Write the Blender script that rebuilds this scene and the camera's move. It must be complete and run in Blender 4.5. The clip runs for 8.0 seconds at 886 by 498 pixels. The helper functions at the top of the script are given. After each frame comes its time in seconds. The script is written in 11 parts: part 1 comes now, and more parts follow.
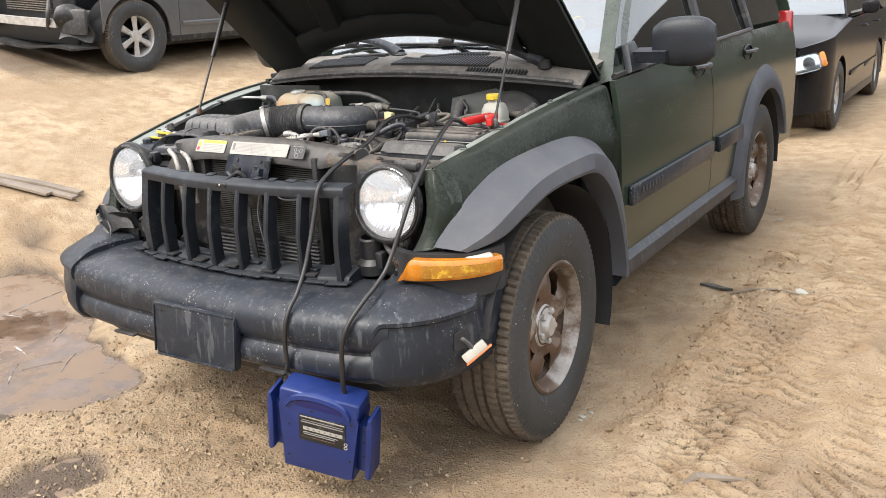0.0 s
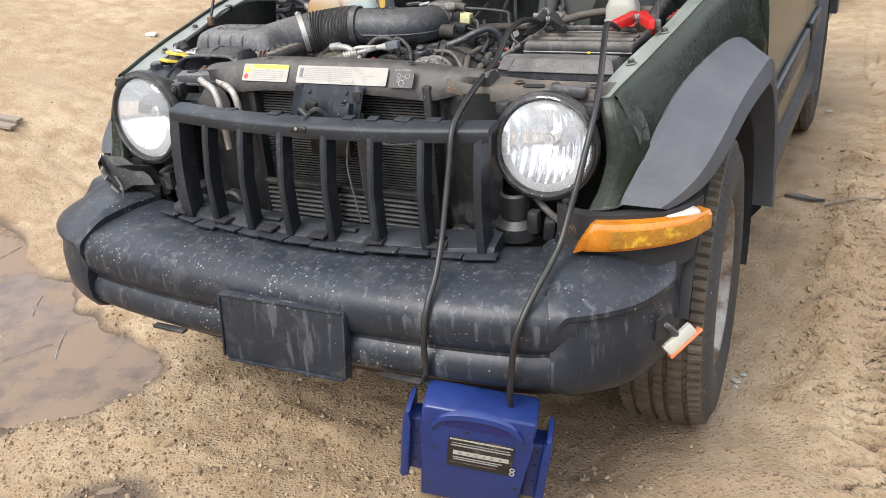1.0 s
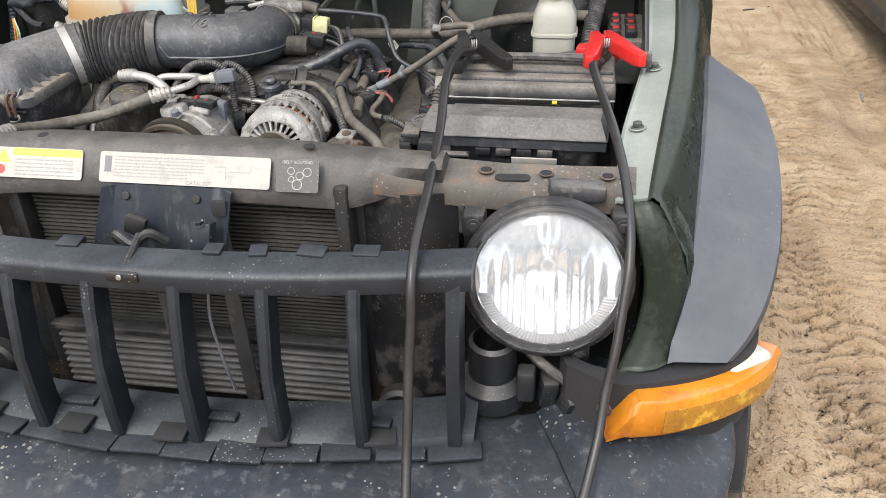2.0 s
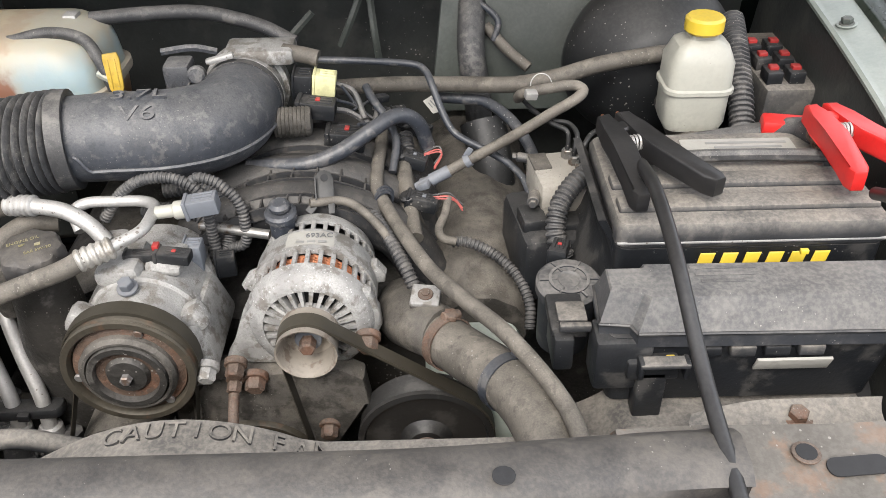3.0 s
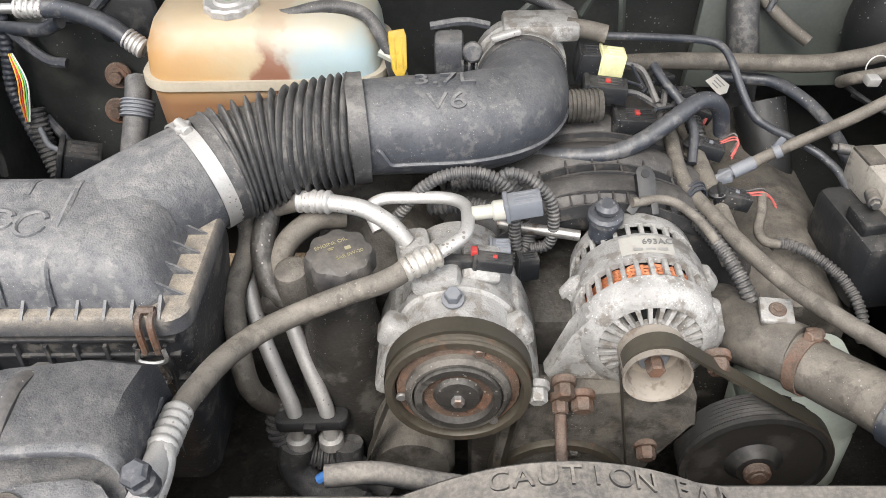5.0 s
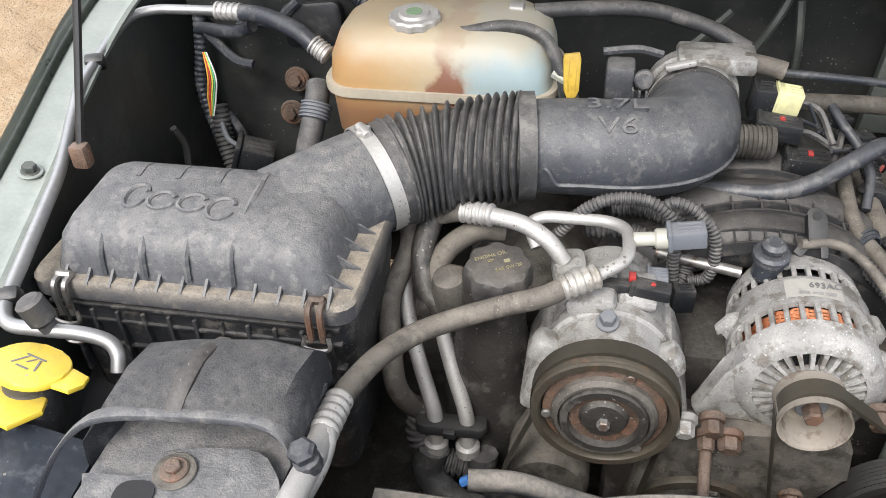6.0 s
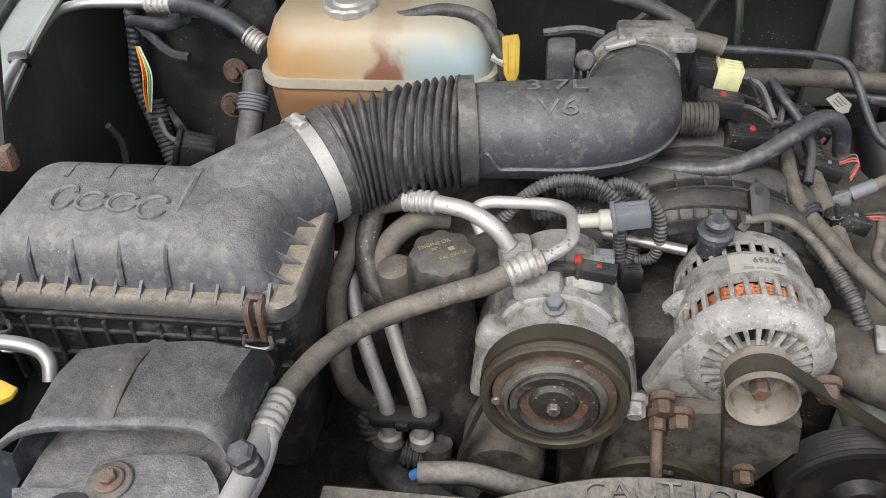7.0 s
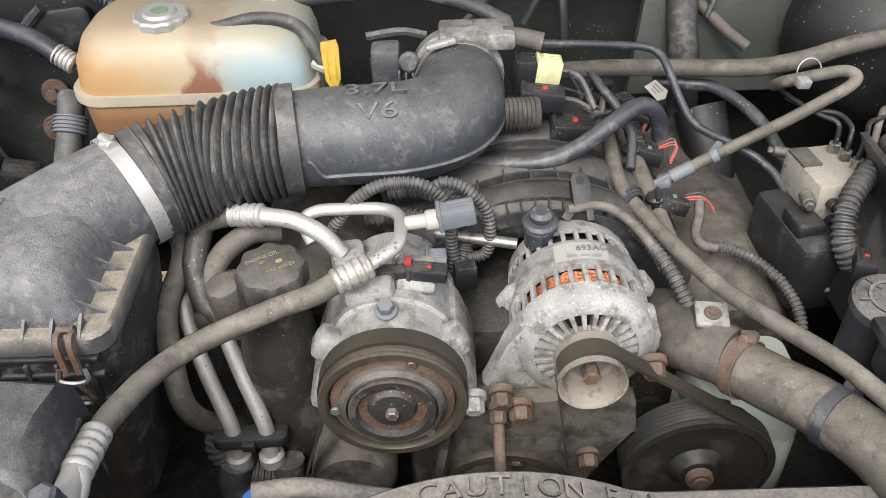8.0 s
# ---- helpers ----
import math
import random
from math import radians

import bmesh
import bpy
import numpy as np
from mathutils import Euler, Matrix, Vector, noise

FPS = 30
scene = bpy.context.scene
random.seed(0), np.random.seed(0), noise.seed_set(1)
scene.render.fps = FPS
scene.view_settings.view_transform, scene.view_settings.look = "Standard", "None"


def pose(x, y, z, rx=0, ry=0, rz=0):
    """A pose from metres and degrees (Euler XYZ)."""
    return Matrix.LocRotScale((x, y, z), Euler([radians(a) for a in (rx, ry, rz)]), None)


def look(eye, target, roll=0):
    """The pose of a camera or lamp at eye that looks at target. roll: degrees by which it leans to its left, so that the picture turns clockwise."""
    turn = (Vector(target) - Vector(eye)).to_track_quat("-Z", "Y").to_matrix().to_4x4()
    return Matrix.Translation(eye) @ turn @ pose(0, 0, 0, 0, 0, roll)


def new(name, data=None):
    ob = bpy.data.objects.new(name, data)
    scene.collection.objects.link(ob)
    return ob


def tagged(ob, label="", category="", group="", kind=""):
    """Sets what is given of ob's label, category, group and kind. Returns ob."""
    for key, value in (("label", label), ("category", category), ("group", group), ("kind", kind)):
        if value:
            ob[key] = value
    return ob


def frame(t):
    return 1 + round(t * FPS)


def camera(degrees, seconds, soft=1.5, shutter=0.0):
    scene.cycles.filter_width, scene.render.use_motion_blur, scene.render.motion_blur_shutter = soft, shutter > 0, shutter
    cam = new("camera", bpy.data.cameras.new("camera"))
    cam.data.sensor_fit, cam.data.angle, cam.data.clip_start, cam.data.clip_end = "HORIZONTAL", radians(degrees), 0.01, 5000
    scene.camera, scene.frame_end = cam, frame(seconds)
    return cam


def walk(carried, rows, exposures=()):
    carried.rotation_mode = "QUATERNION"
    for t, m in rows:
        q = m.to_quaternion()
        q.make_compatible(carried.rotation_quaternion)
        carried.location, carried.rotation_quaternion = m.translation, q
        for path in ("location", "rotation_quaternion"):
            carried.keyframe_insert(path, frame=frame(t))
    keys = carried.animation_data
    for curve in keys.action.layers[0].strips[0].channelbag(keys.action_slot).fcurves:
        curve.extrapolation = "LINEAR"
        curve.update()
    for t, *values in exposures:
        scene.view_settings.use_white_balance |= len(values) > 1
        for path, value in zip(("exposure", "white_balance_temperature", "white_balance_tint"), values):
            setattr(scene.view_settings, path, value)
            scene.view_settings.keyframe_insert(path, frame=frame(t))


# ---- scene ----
cam = camera(55.1, 8.0, 0.5)
PATH = [
    (0, (2.001, -1.469, 1.406), (0.929, 0.12, 0.837), -3.3),
    (0.5, (1.605, -1.328, 1.393), (0.58, 0.253, 0.725), -5.2),
    (1, (1.177, -1.199, 1.404), (0.3, 0.398, 0.579), -5.0),
    (1.5, (0.865, -0.955, 1.407), (0.308, 0.711, 0.45), -2.2),
    (2, (0.602, -0.571, 1.46), (0.295, 1.128, 0.45), -1.8),
    (2.2, (0.503, -0.439, 1.462), (0.249, 1.259, 0.436), -1.7),
    (3.3, (0.135, 0.198, 1.463), (0.205, 1.72, 0.167), -0.2),
    (3.5, (0.104, 0.234, 1.451), (0.174, 1.702, 0.094), 0.1),
    (4, (-0.001, 0.226, 1.457), (0.083, 1.7, 0.107), -1.1),
    (4.2, (-0.04, 0.218, 1.458), (0.037, 1.705, 0.123), -1.2),
    (5.3, (-0.122, 0.176, 1.458), (-0.252, 1.724, 0.199), -1.8),
    (5.5, (-0.13, 0.172, 1.46), (-0.32, 1.724, 0.212), -1.8),
    (6, (-0.147, 0.164, 1.463), (-0.483, 1.706, 0.235), -2.5),
    (6.5, (-0.147, 0.167, 1.461), (-0.508, 1.703, 0.232), -3.0),
    (7, (-0.129, 0.179, 1.454), (-0.38, 1.717, 0.201), -3.0),
    (7.5, (-0.088, 0.187, 1.45), (-0.188, 1.733, 0.185), -2.7),
    (8, (-0.068, 0.189, 1.449), (-0.067, 1.747, 0.195), -1.8),
]
walk(cam, [(t, look(eye, target, roll)) for t, eye, target, roll in PATH], exposures=[(0, 1.15, 6450, 10), (1.0, 1.03, 6250, 10), (1.8, 1.10, 6300, 10), (3.4, 1.40, 6330, 10), (4.2, 1.48, 6330, 10), (5.5, 1.54, 6280, 10), (6.0, 1.29, 6240, 10), (6.5, 1.0, 6230, 10), (7.0, 1.0, 6290, 10), (7.5, 1.21, 6300, 10), (8, 1.33, 6310, 10)])

# ---- light: a bright overcast sky with a wide, weak sun ----
SUN_UP, SUN_TURN = radians(50), radians(196)
world = bpy.data.worlds.new("world")
scene.world = world
world.use_nodes = True
wn = world.node_tree
sky = wn.nodes.new("ShaderNodeTexSky")
sky.sky_type = "NISHITA"
sky.sun_disc = False
sky.sun_elevation, sky.sun_rotation = SUN_UP, SUN_TURN
sky.air_density, sky.dust_density, sky.ozone_density = 1.0, 6.0, 0.6
pale = wn.nodes.new("ShaderNodeMix")
pale.data_type = "RGBA"
pale.inputs[0].default_value = 0.75
pale.inputs[7].default_value = (7.6, 7.7, 8.0, 1)
wn.links.new(sky.outputs[0], pale.inputs[6])
wn.links.new(pale.outputs[2], wn.nodes["Background"].inputs[0])
wn.nodes["Background"].inputs[1].default_value = 0.15
sun_data = bpy.data.lights.new("sun", "SUN")
sun_data.energy, sun_data.angle, sun_data.color = 1.4, radians(25), (1.0, 0.95, 0.88)
sun = new("sun", sun_data)
sun.matrix_world = look((0, 0, 20), Vector((0, 0, 20)) - Vector((math.sin(SUN_TURN) * math.cos(SUN_UP), math.cos(SUN_TURN) * math.cos(SUN_UP), math.sin(SUN_UP))))

# ---- materials ----
DUST = (0.275, 0.257, 0.232)


def mat(name, color, rough=0.6, metal=0.0, dust=0.0, var=0.25, scale=30.0, bump=0.15, spots=0.0, spot_color=DUST, spot_scale=90.0,
        stain=None, stain_amount=0.0, stain_scale=9.0, coat=0.0, dust_color=DUST, side=0.25, streak=1.0, grime=0.0, grime_scale=22.0, spec=0.5):
    """A worn surface: base colour with coarse and fine variation, stains, mud spots, and dust that settles on faces that look up."""
    m = bpy.data.materials.new(name)
    m.use_nodes = True
    nt = m.node_tree
    n, link = nt.nodes, nt.links.new
    b = n["Principled BSDF"]
    coord = n.new("ShaderNodeTexCoord")
    info = n.new("ShaderNodeObjectInfo")
    off = n.new("ShaderNodeVectorMath")
    off.operation = "ADD"
    link(coord.outputs["Object"], off.inputs[0])
    rnd = n.new("ShaderNodeMath")
    rnd.operation = "MULTIPLY"
    rnd.inputs[1].default_value = 7.0
    link(info.outputs["Random"], rnd.inputs[0])
    link(rnd.outputs[0], off.inputs[1])
    vec = off.outputs[0]
    if streak != 1.0:
        stretch = n.new("ShaderNodeMapping")
        stretch.inputs["Scale"].default_value = (1, 1, streak)
        link(vec, stretch.inputs[0])
        vec_s = stretch.outputs[0]
    else:
        vec_s = vec

    def noise_tex(sc, detail, v=None):
        t = n.new("ShaderNodeTexNoise")
        t.inputs["Scale"].default_value, t.inputs["Detail"].default_value, t.inputs["Roughness"].default_value = sc, detail, 0.62
        link(v or vec, t.inputs["Vector"])
        return t.outputs["Fac"]

    def ramp(value, lo, hi):
        r = n.new("ShaderNodeMapRange")
        r.interpolation_type = "SMOOTHSTEP"
        r.inputs["From Min"].default_value, r.inputs["From Max"].default_value = lo, hi
        link(value, r.inputs["Value"])
        return r.outputs["Result"]

    def mul(a, k):
        r = n.new("ShaderNodeMath")
        r.operation = "MULTIPLY"
        link(a, r.inputs[0])
        if isinstance(k, (int, float)):
            r.inputs[1].default_value = k
        else:
            link(k, r.inputs[1])
        return r.outputs[0]

    def mix(fac, a, bcol):
        r = n.new("ShaderNodeMix")
        r.data_type = "RGBA"
        link(fac, r.inputs[0])
        for slot, v in ((6, a), (7, bcol)):
            if isinstance(v, tuple):
                r.inputs[slot].default_value = (*v[:3], 1)
            else:
                link(v, r.inputs[slot])
        return r.outputs[2]

    coarse, fine = noise_tex(scale * 0.25, 4, vec_s), noise_tex(scale * 4, 3)
    dark = tuple(c * (1 - var) for c in color)
    lite = tuple(min(1, c * (1 + var)) for c in color)
    col = mix(ramp(coarse, 0.3, 0.7), dark, lite)
    col = mix(mul(ramp(fine, 0.4, 0.68), 0.6), col, dark)
    rough_v = None
    if stain:
        s = mul(ramp(noise_tex(stain_scale, 6, vec_s), 0.62 - 0.35 * stain_amount, 0.74 - 0.3 * stain_amount), 0.9)
        col = mix(s, col, stain)
        rough_v = s
    if dust > 0:
        geo = n.new("ShaderNodeNewGeometry")
        sep = n.new("ShaderNodeSeparateXYZ")
        link(geo.outputs["Normal"], sep.inputs[0])
        up = ramp(sep.outputs[2], -0.15, 0.85)
        lift = n.new("ShaderNodeMath")
        lift.operation = "MULTIPLY_ADD"
        lift.inputs[1].default_value, lift.inputs[2].default_value = 1 - side, side
        link(up, lift.inputs[0])
        patch = n.new("ShaderNodeMath")
        patch.operation = "MULTIPLY_ADD"
        patch.inputs[1].default_value = 0.55
        link(ramp(noise_tex(scale * 0.5, 8), 0.25, 0.75), patch.inputs[0])
        base = n.new("ShaderNodeMath")
        base.operation = "MULTIPLY_ADD"
        base.inputs[1].default_value, base.inputs[2].default_value = 0.35, 0.22
        link(ramp(noise_tex(scale * 7, 4), 0.36, 0.66), base.inputs[0])
        link(base.outputs[0], patch.inputs[2])
        patch.use_clamp = True
        d = mul(mul(lift.outputs[0], patch.outputs[0]), dust)
        col = mix(d, col, dust_color)
        rough_v = d
    if grime > 0:
        pale = tuple(min(1, 1.12 * q) for q in dust_color)
        col = mix(mul(ramp(noise_tex(grime_scale, 10), 0.53, 0.63), grime), col, pale)
        col = mix(mul(ramp(noise_tex(grime_scale * 1.9, 10, vec_s), 0.54, 0.64), grime * 1.3), col, tuple(0.5 * q for q in color))
    if spots > 0:
        vo = n.new("ShaderNodeTexVoronoi")
        vo.inputs["Scale"].default_value = spot_scale
        link(vec, vo.inputs["Vector"])
        lim = mul(ramp(noise_tex(6.0, 4), 0.38, 0.68), 0.36 * spots)
        less = n.new("ShaderNodeMath")
        less.operation = "LESS_THAN"
        link(vo.outputs["Distance"], less.inputs[0])
        pick = n.new("ShaderNodeSeparateColor")
        link(vo.outputs["Color"], pick.inputs[0])
        link(mul(lim, pick.outputs[0]), less.inputs[1])
        col = mix(mul(less.outputs[0], 0.75), col, spot_color)
    link(col, b.inputs["Base Color"])
    b.inputs["Metallic"].default_value = metal
    b.inputs["Specular IOR Level"].default_value = spec
    if rough_v is not None:
        r = n.new("ShaderNodeMapRange")
        r.inputs["To Min"].default_value, r.inputs["To Max"].default_value = rough, min(1.0, rough + 0.45)
        link(rough_v, r.inputs["Value"])
        link(r.outputs[0], b.inputs["Roughness"])
        if metal > 0:
            k = n.new("ShaderNodeMapRange")
            k.inputs["To Min"].default_value, k.inputs["To Max"].default_value = metal, 0.0
            link(rough_v, k.inputs["Value"])
            link(k.outputs[0], b.inputs["Metallic"])
    else:
        r = n.new("ShaderNodeMapRange")
        r.inputs["To Min"].default_value, r.inputs["To Max"].default_value = max(0.03, rough - 0.08), min(1, rough + 0.12)
        link(coarse, r.inputs["Value"])
        link(r.outputs[0], b.inputs["Roughness"])
    b.inputs["Coat Weight"].default_value = coat
    b.inputs["Coat Roughness"].default_value = 0.12
    if bump > 0:
        bp = n.new("ShaderNodeBump")
        bp.inputs["Strength"].default_value, bp.inputs["Distance"].default_value = bump, 0.003
        link(fine, bp.inputs["Height"])
        link(bp.outputs[0], b.inputs["Normal"])
    return m


def glass(name, tint, gloss=0.06, rough=0.02, white_film=0.0):
    """A pane: it lets light through and mirrors its surroundings, more so at a slant."""
    m = bpy.data.materials.new(name)
    m.use_nodes = True
    nt = m.node_tree
    link = nt.links.new
    out = nt.nodes["Material Output"]
    clear, shine, mixer = (nt.nodes.new("ShaderNode" + k) for k in ("BsdfTransparent", "BsdfGlossy", "MixShader"))
    slant, curve, scale = (nt.nodes.new("ShaderNode" + k) for k in ("LayerWeight", "Math", "Math"))
    clear.inputs[0].default_value = (*tint, 1)
    shine.inputs["Roughness"].default_value = rough
    slant.inputs["Blend"].default_value = 0.5
    curve.operation, curve.inputs[1].default_value = "POWER", 4.0
    scale.operation, scale.inputs[1].default_value, scale.inputs[2].default_value = "MULTIPLY_ADD", 0.8, gloss
    link(slant.outputs["Facing"], curve.inputs[0])
    link(curve.outputs[0], scale.inputs[0])
    link(scale.outputs[0], mixer.inputs[0])
    link(clear.outputs[0], mixer.inputs[1])
    link(shine.outputs[0], mixer.inputs[2])
    link(mixer.outputs[0], out.inputs[0])
    if white_film:
        film, veil = nt.nodes.new("ShaderNodeBsdfDiffuse"), nt.nodes.new("ShaderNodeMixShader")
        film.inputs[0].default_value = (0.8, 0.83, 0.86, 1)
        veil.inputs[0].default_value = white_film
        link(mixer.outputs[0], veil.inputs[1])
        link(film.outputs[0], veil.inputs[2])
        link(veil.outputs[0], out.inputs[0])
    return m


M = {}
# its greenish dust also paints the sky's sheen onto panels that look up
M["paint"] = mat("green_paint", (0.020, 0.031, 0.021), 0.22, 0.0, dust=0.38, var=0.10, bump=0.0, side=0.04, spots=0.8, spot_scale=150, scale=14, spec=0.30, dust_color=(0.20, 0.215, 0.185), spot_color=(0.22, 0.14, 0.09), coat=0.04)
# bay paint with the cowl's shade put into its colour; wing bolts share it
M["bay_dark"] = mat("shaded_bay_paint", (0.050, 0.060, 0.053), 0.5, dust=0.3, var=0.2, bump=0.05, spots=0.6, spot_scale=160)
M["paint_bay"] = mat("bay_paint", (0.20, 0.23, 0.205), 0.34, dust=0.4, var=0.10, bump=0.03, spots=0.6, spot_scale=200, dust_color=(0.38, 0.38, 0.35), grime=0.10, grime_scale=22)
M["flare"] = mat("grey_plastic", (0.16, 0.17, 0.195), 0.5, dust=0.10, var=0.10, bump=0.12, spots=0.7, spot_scale=110, scale=20, grime=0.10, grime_scale=10)
M["bumper"] = mat("bumper_plastic", (0.014, 0.019, 0.028), 0.38, dust=0.07, var=0.25, bump=0.14, spots=1.0, spot_scale=100, scale=18, side=0.05, spec=0.34,
                  stain=(0.062, 0.070, 0.080), stain_amount=0.22, stain_scale=52, streak=0.10, grime=0.06, grime_scale=16, spot_color=(0.24, 0.225, 0.20))
M["black"] = mat("black_plastic", (0.010, 0.0115, 0.014), 0.42, dust=0.15, bump=0.12, side=0.04, spots=0.9, spot_scale=220, spot_color=(0.20, 0.19, 0.17), scale=50, grime=0.14, grime_scale=18)
M["dusty"] = mat("dusty_plastic", (0.028, 0.030, 0.034), 0.5, dust=0.86, bump=0.12, side=0.05, scale=34, spots=0.5, spot_scale=270, grime=0.14, grime_scale=30, dust_color=(0.285, 0.258, 0.22))
M["box_base"] = mat("black_ribbed_plastic", (0.017, 0.0185, 0.022), 0.42, dust=0.30, bump=0.14, side=0.10, scale=60, spots=0.8, spot_scale=240, grime=0.30, grime_scale=46, dust_color=(0.20, 0.185, 0.16))
M["tube"] = mat("scuffed_tube_plastic", (0.040, 0.046, 0.058), 0.42, dust=0.42, bump=0.25, side=0.16, scale=70, spots=0.7, spot_scale=300, grime=0.24, grime_scale=75, dust_color=(0.24, 0.228, 0.21))
M["airbox"] = mat("textured_plastic", (0.056, 0.061, 0.072), 0.46, dust=0.58, bump=0.45, side=0.10, scale=120, dust_color=(0.285, 0.272, 0.25), spots=0.5, spot_scale=420, spot_color=(0.40, 0.38, 0.34), var=0.15, grime=0.26, grime_scale=70)
M["ledge"] = mat("dusty_ledge_plastic", (0.045, 0.049, 0.058), 0.46, dust=0.95, bump=0.35, side=0.03, scale=110, dust_color=(0.33, 0.285, 0.22), spots=0.5, spot_scale=380, var=0.15, grime=0.15, grime_scale=60)
M["dark"] = mat("dark_painted_steel", (0.009, 0.010, 0.011), 0.5, dust=0.12, bump=0.1, side=0.05, spots=0.8, spot_scale=160)
M["rubber"] = mat("hose_rubber", (0.026, 0.028, 0.032), 0.5, dust=0.42, bump=0.12, scale=90, side=0.22, spots=0.7, spot_scale=280, grime=0.25, grime_scale=40)
M["rubber_clean"] = mat("clean_rubber", (0.026, 0.031, 0.041), 0.4, dust=0.2, bump=0.08, side=0.15, spots=0.8, spot_scale=240, spot_color=(0.3, 0.29, 0.27), grime=0.25, grime_scale=40)
M["hose_tan"] = mat("dusty_hose", (0.070, 0.063, 0.053), 0.6, dust=0.6, bump=0.18, side=0.30, spots=0.8, spot_scale=220, scale=80, var=0.2, dust_color=(0.24, 0.215, 0.18), grime=0.32, grime_scale=34)
M["cable"] = mat("cable_rubber", (0.012, 0.012, 0.013), 0.38, dust=0.08, bump=0.03)
M["alu"] = mat("aluminium", (0.52, 0.51, 0.49), 0.46, 0.65, dust=0.42, bump=0.12, var=0.2, spots=1.1, spot_color=(0.16, 0.13, 0.1), spot_scale=200, scale=80)
M["cast"] = mat("cast_aluminium", (0.38, 0.375, 0.36), 0.5, 0.25, dust=0.35, bump=0.45, var=0.3, scale=110, stain=(0.13, 0.115, 0.095), stain_amount=0.36, stain_scale=60, spots=0.9, spot_scale=240, spot_color=(0.60, 0.60, 0.58), grime=0.2, grime_scale=60)
M["engine"] = mat("engine_block", (0.095, 0.088, 0.078), 0.62, 0.2, dust=0.42, bump=0.45, var=0.35, scale=90, stain=(0.024, 0.022, 0.019), stain_amount=0.42, stain_scale=30, side=0.10, spots=0.7, spot_scale=210, dust_color=(0.23, 0.205, 0.17), grime=0.22)
M["oily"] = mat("oily_metal", (0.034, 0.032, 0.029), 0.48, 0.25, dust=0.32, bump=0.5, side=0.09, spots=0.8, spot_scale=170, grime=0.25)
M["pipe"] = mat("dull_aluminium_pipe", (0.36, 0.36, 0.355), 0.38, 0.75, dust=0.2, bump=0.02, var=0.12, spots=0.5, spot_scale=160, spot_color=(0.14, 0.13, 0.12))
M["cooler"] = mat("cooler_aluminium", (0.115, 0.118, 0.122), 0.5, 0.5, dust=0.25, bump=0.1, var=0.25)
M["manifold"] = mat("manifold_plastic", (0.026, 0.027, 0.030), 0.5, dust=0.26, bump=0.2, side=0.12, scale=60, spots=0.5, spot_scale=260, dust_color=(0.23, 0.205, 0.17), grime=0.14, grime_scale=50)
M["tab_red"] = mat("dull_red_tab", (0.36, 0.022, 0.020), 0.45, dust=0.15, bump=0.03)
M["steel"] = mat("bare_steel", (0.42, 0.41, 0.39), 0.34, 0.9, dust=0.3, bump=0.1, stain=(0.14, 0.085, 0.05), stain_amount=0.36, stain_scale=50, spots=0.8, spot_scale=200, spot_color=(0.12, 0.09, 0.06))
M["rust"] = mat("rusty_steel", (0.105, 0.062, 0.040), 0.75, 0.2, dust=0.35, bump=0.6, var=0.5, scale=70, stain=(0.15, 0.070, 0.038), stain_amount=0.36, stain_scale=40, spots=0.8, spot_scale=200, side=0.3)
M["worn"] = mat("worn_steel", (0.20, 0.195, 0.19), 0.42, 0.6, dust=0.4, bump=0.15, side=0.4, stain=(0.13, 0.068, 0.038), stain_amount=0.33, stain_scale=45)
M["tan_steel"] = mat("dusty_pulley_steel", (0.30, 0.262, 0.215), 0.5, 0.3, dust=0.4, bump=0.15, side=0.6, stain=(0.13, 0.085, 0.055), stain_amount=0.3, stain_scale=60)
M["under"] = mat("bonnet_underside", (0.007, 0.009, 0.009), 0.6, bump=0.05, var=0.3)
M["under"].node_tree.nodes["Principled BSDF"].inputs["Specular IOR Level"].default_value = 0.25
M["pulley"] = mat("pulley_steel", (0.050, 0.044, 0.034), 0.42, 0.4, dust=0.4, bump=0.1, side=0.6, dust_color=(0.16, 0.138, 0.10), stain=(0.11, 0.06, 0.035), stain_amount=0.2, stain_scale=35)
M["belt"] = mat("belt_rubber", (0.030, 0.026, 0.019), 0.5, dust=0.25, bump=0.05, side=0.5, dust_color=(0.11, 0.095, 0.065))
M["copper"] = mat("copper_winding", (0.55, 0.20, 0.085), 0.35, 0.85, dust=0.2, bump=0.5, scale=120)
M["chrome"] = mat("reflector_chrome", (0.78, 0.79, 0.80), 0.14, 1.0, var=0.03, bump=0.0)
M["white"] = mat("white_plastic", (0.42, 0.415, 0.36), 0.4, dust=0.3, bump=0.05, var=0.15, spots=0.6)
M["bottle"] = mat("milky_bottle", (0.46, 0.52, 0.46), 0.45, dust=0.45, bump=0.05, var=0.1)
M["amber"] = mat("amber_lens", (0.50, 0.175, 0.004), 0.18, coat=0.5, bump=0.2, var=0.3, dust=0.06, side=0.6, scale=22, stain=(0.40, 0.10, 0.004), stain_amount=0.3, stain_scale=14)
M["amber_panel"] = mat("amber_reflector", (0.33, 0.145, 0.006), 0.25, bump=0.5, var=0.35, dust=0.08, side=0.6, scale=60, coat=0.3, stain=(0.55, 0.33, 0.02), stain_amount=0.35, stain_scale=40)
M["yellow"] = mat("yellow_plastic", (0.72, 0.52, 0.035), 0.4, dust=0.3, bump=0.05, var=0.1, spots=0.5)
M["red"] = mat("red_plastic", (0.55, 0.018, 0.016), 0.35, dust=0.06, bump=0.03, var=0.12)
M["pink"] = mat("faded_red_wire", (0.42, 0.10, 0.085), 0.5, bump=0.0)
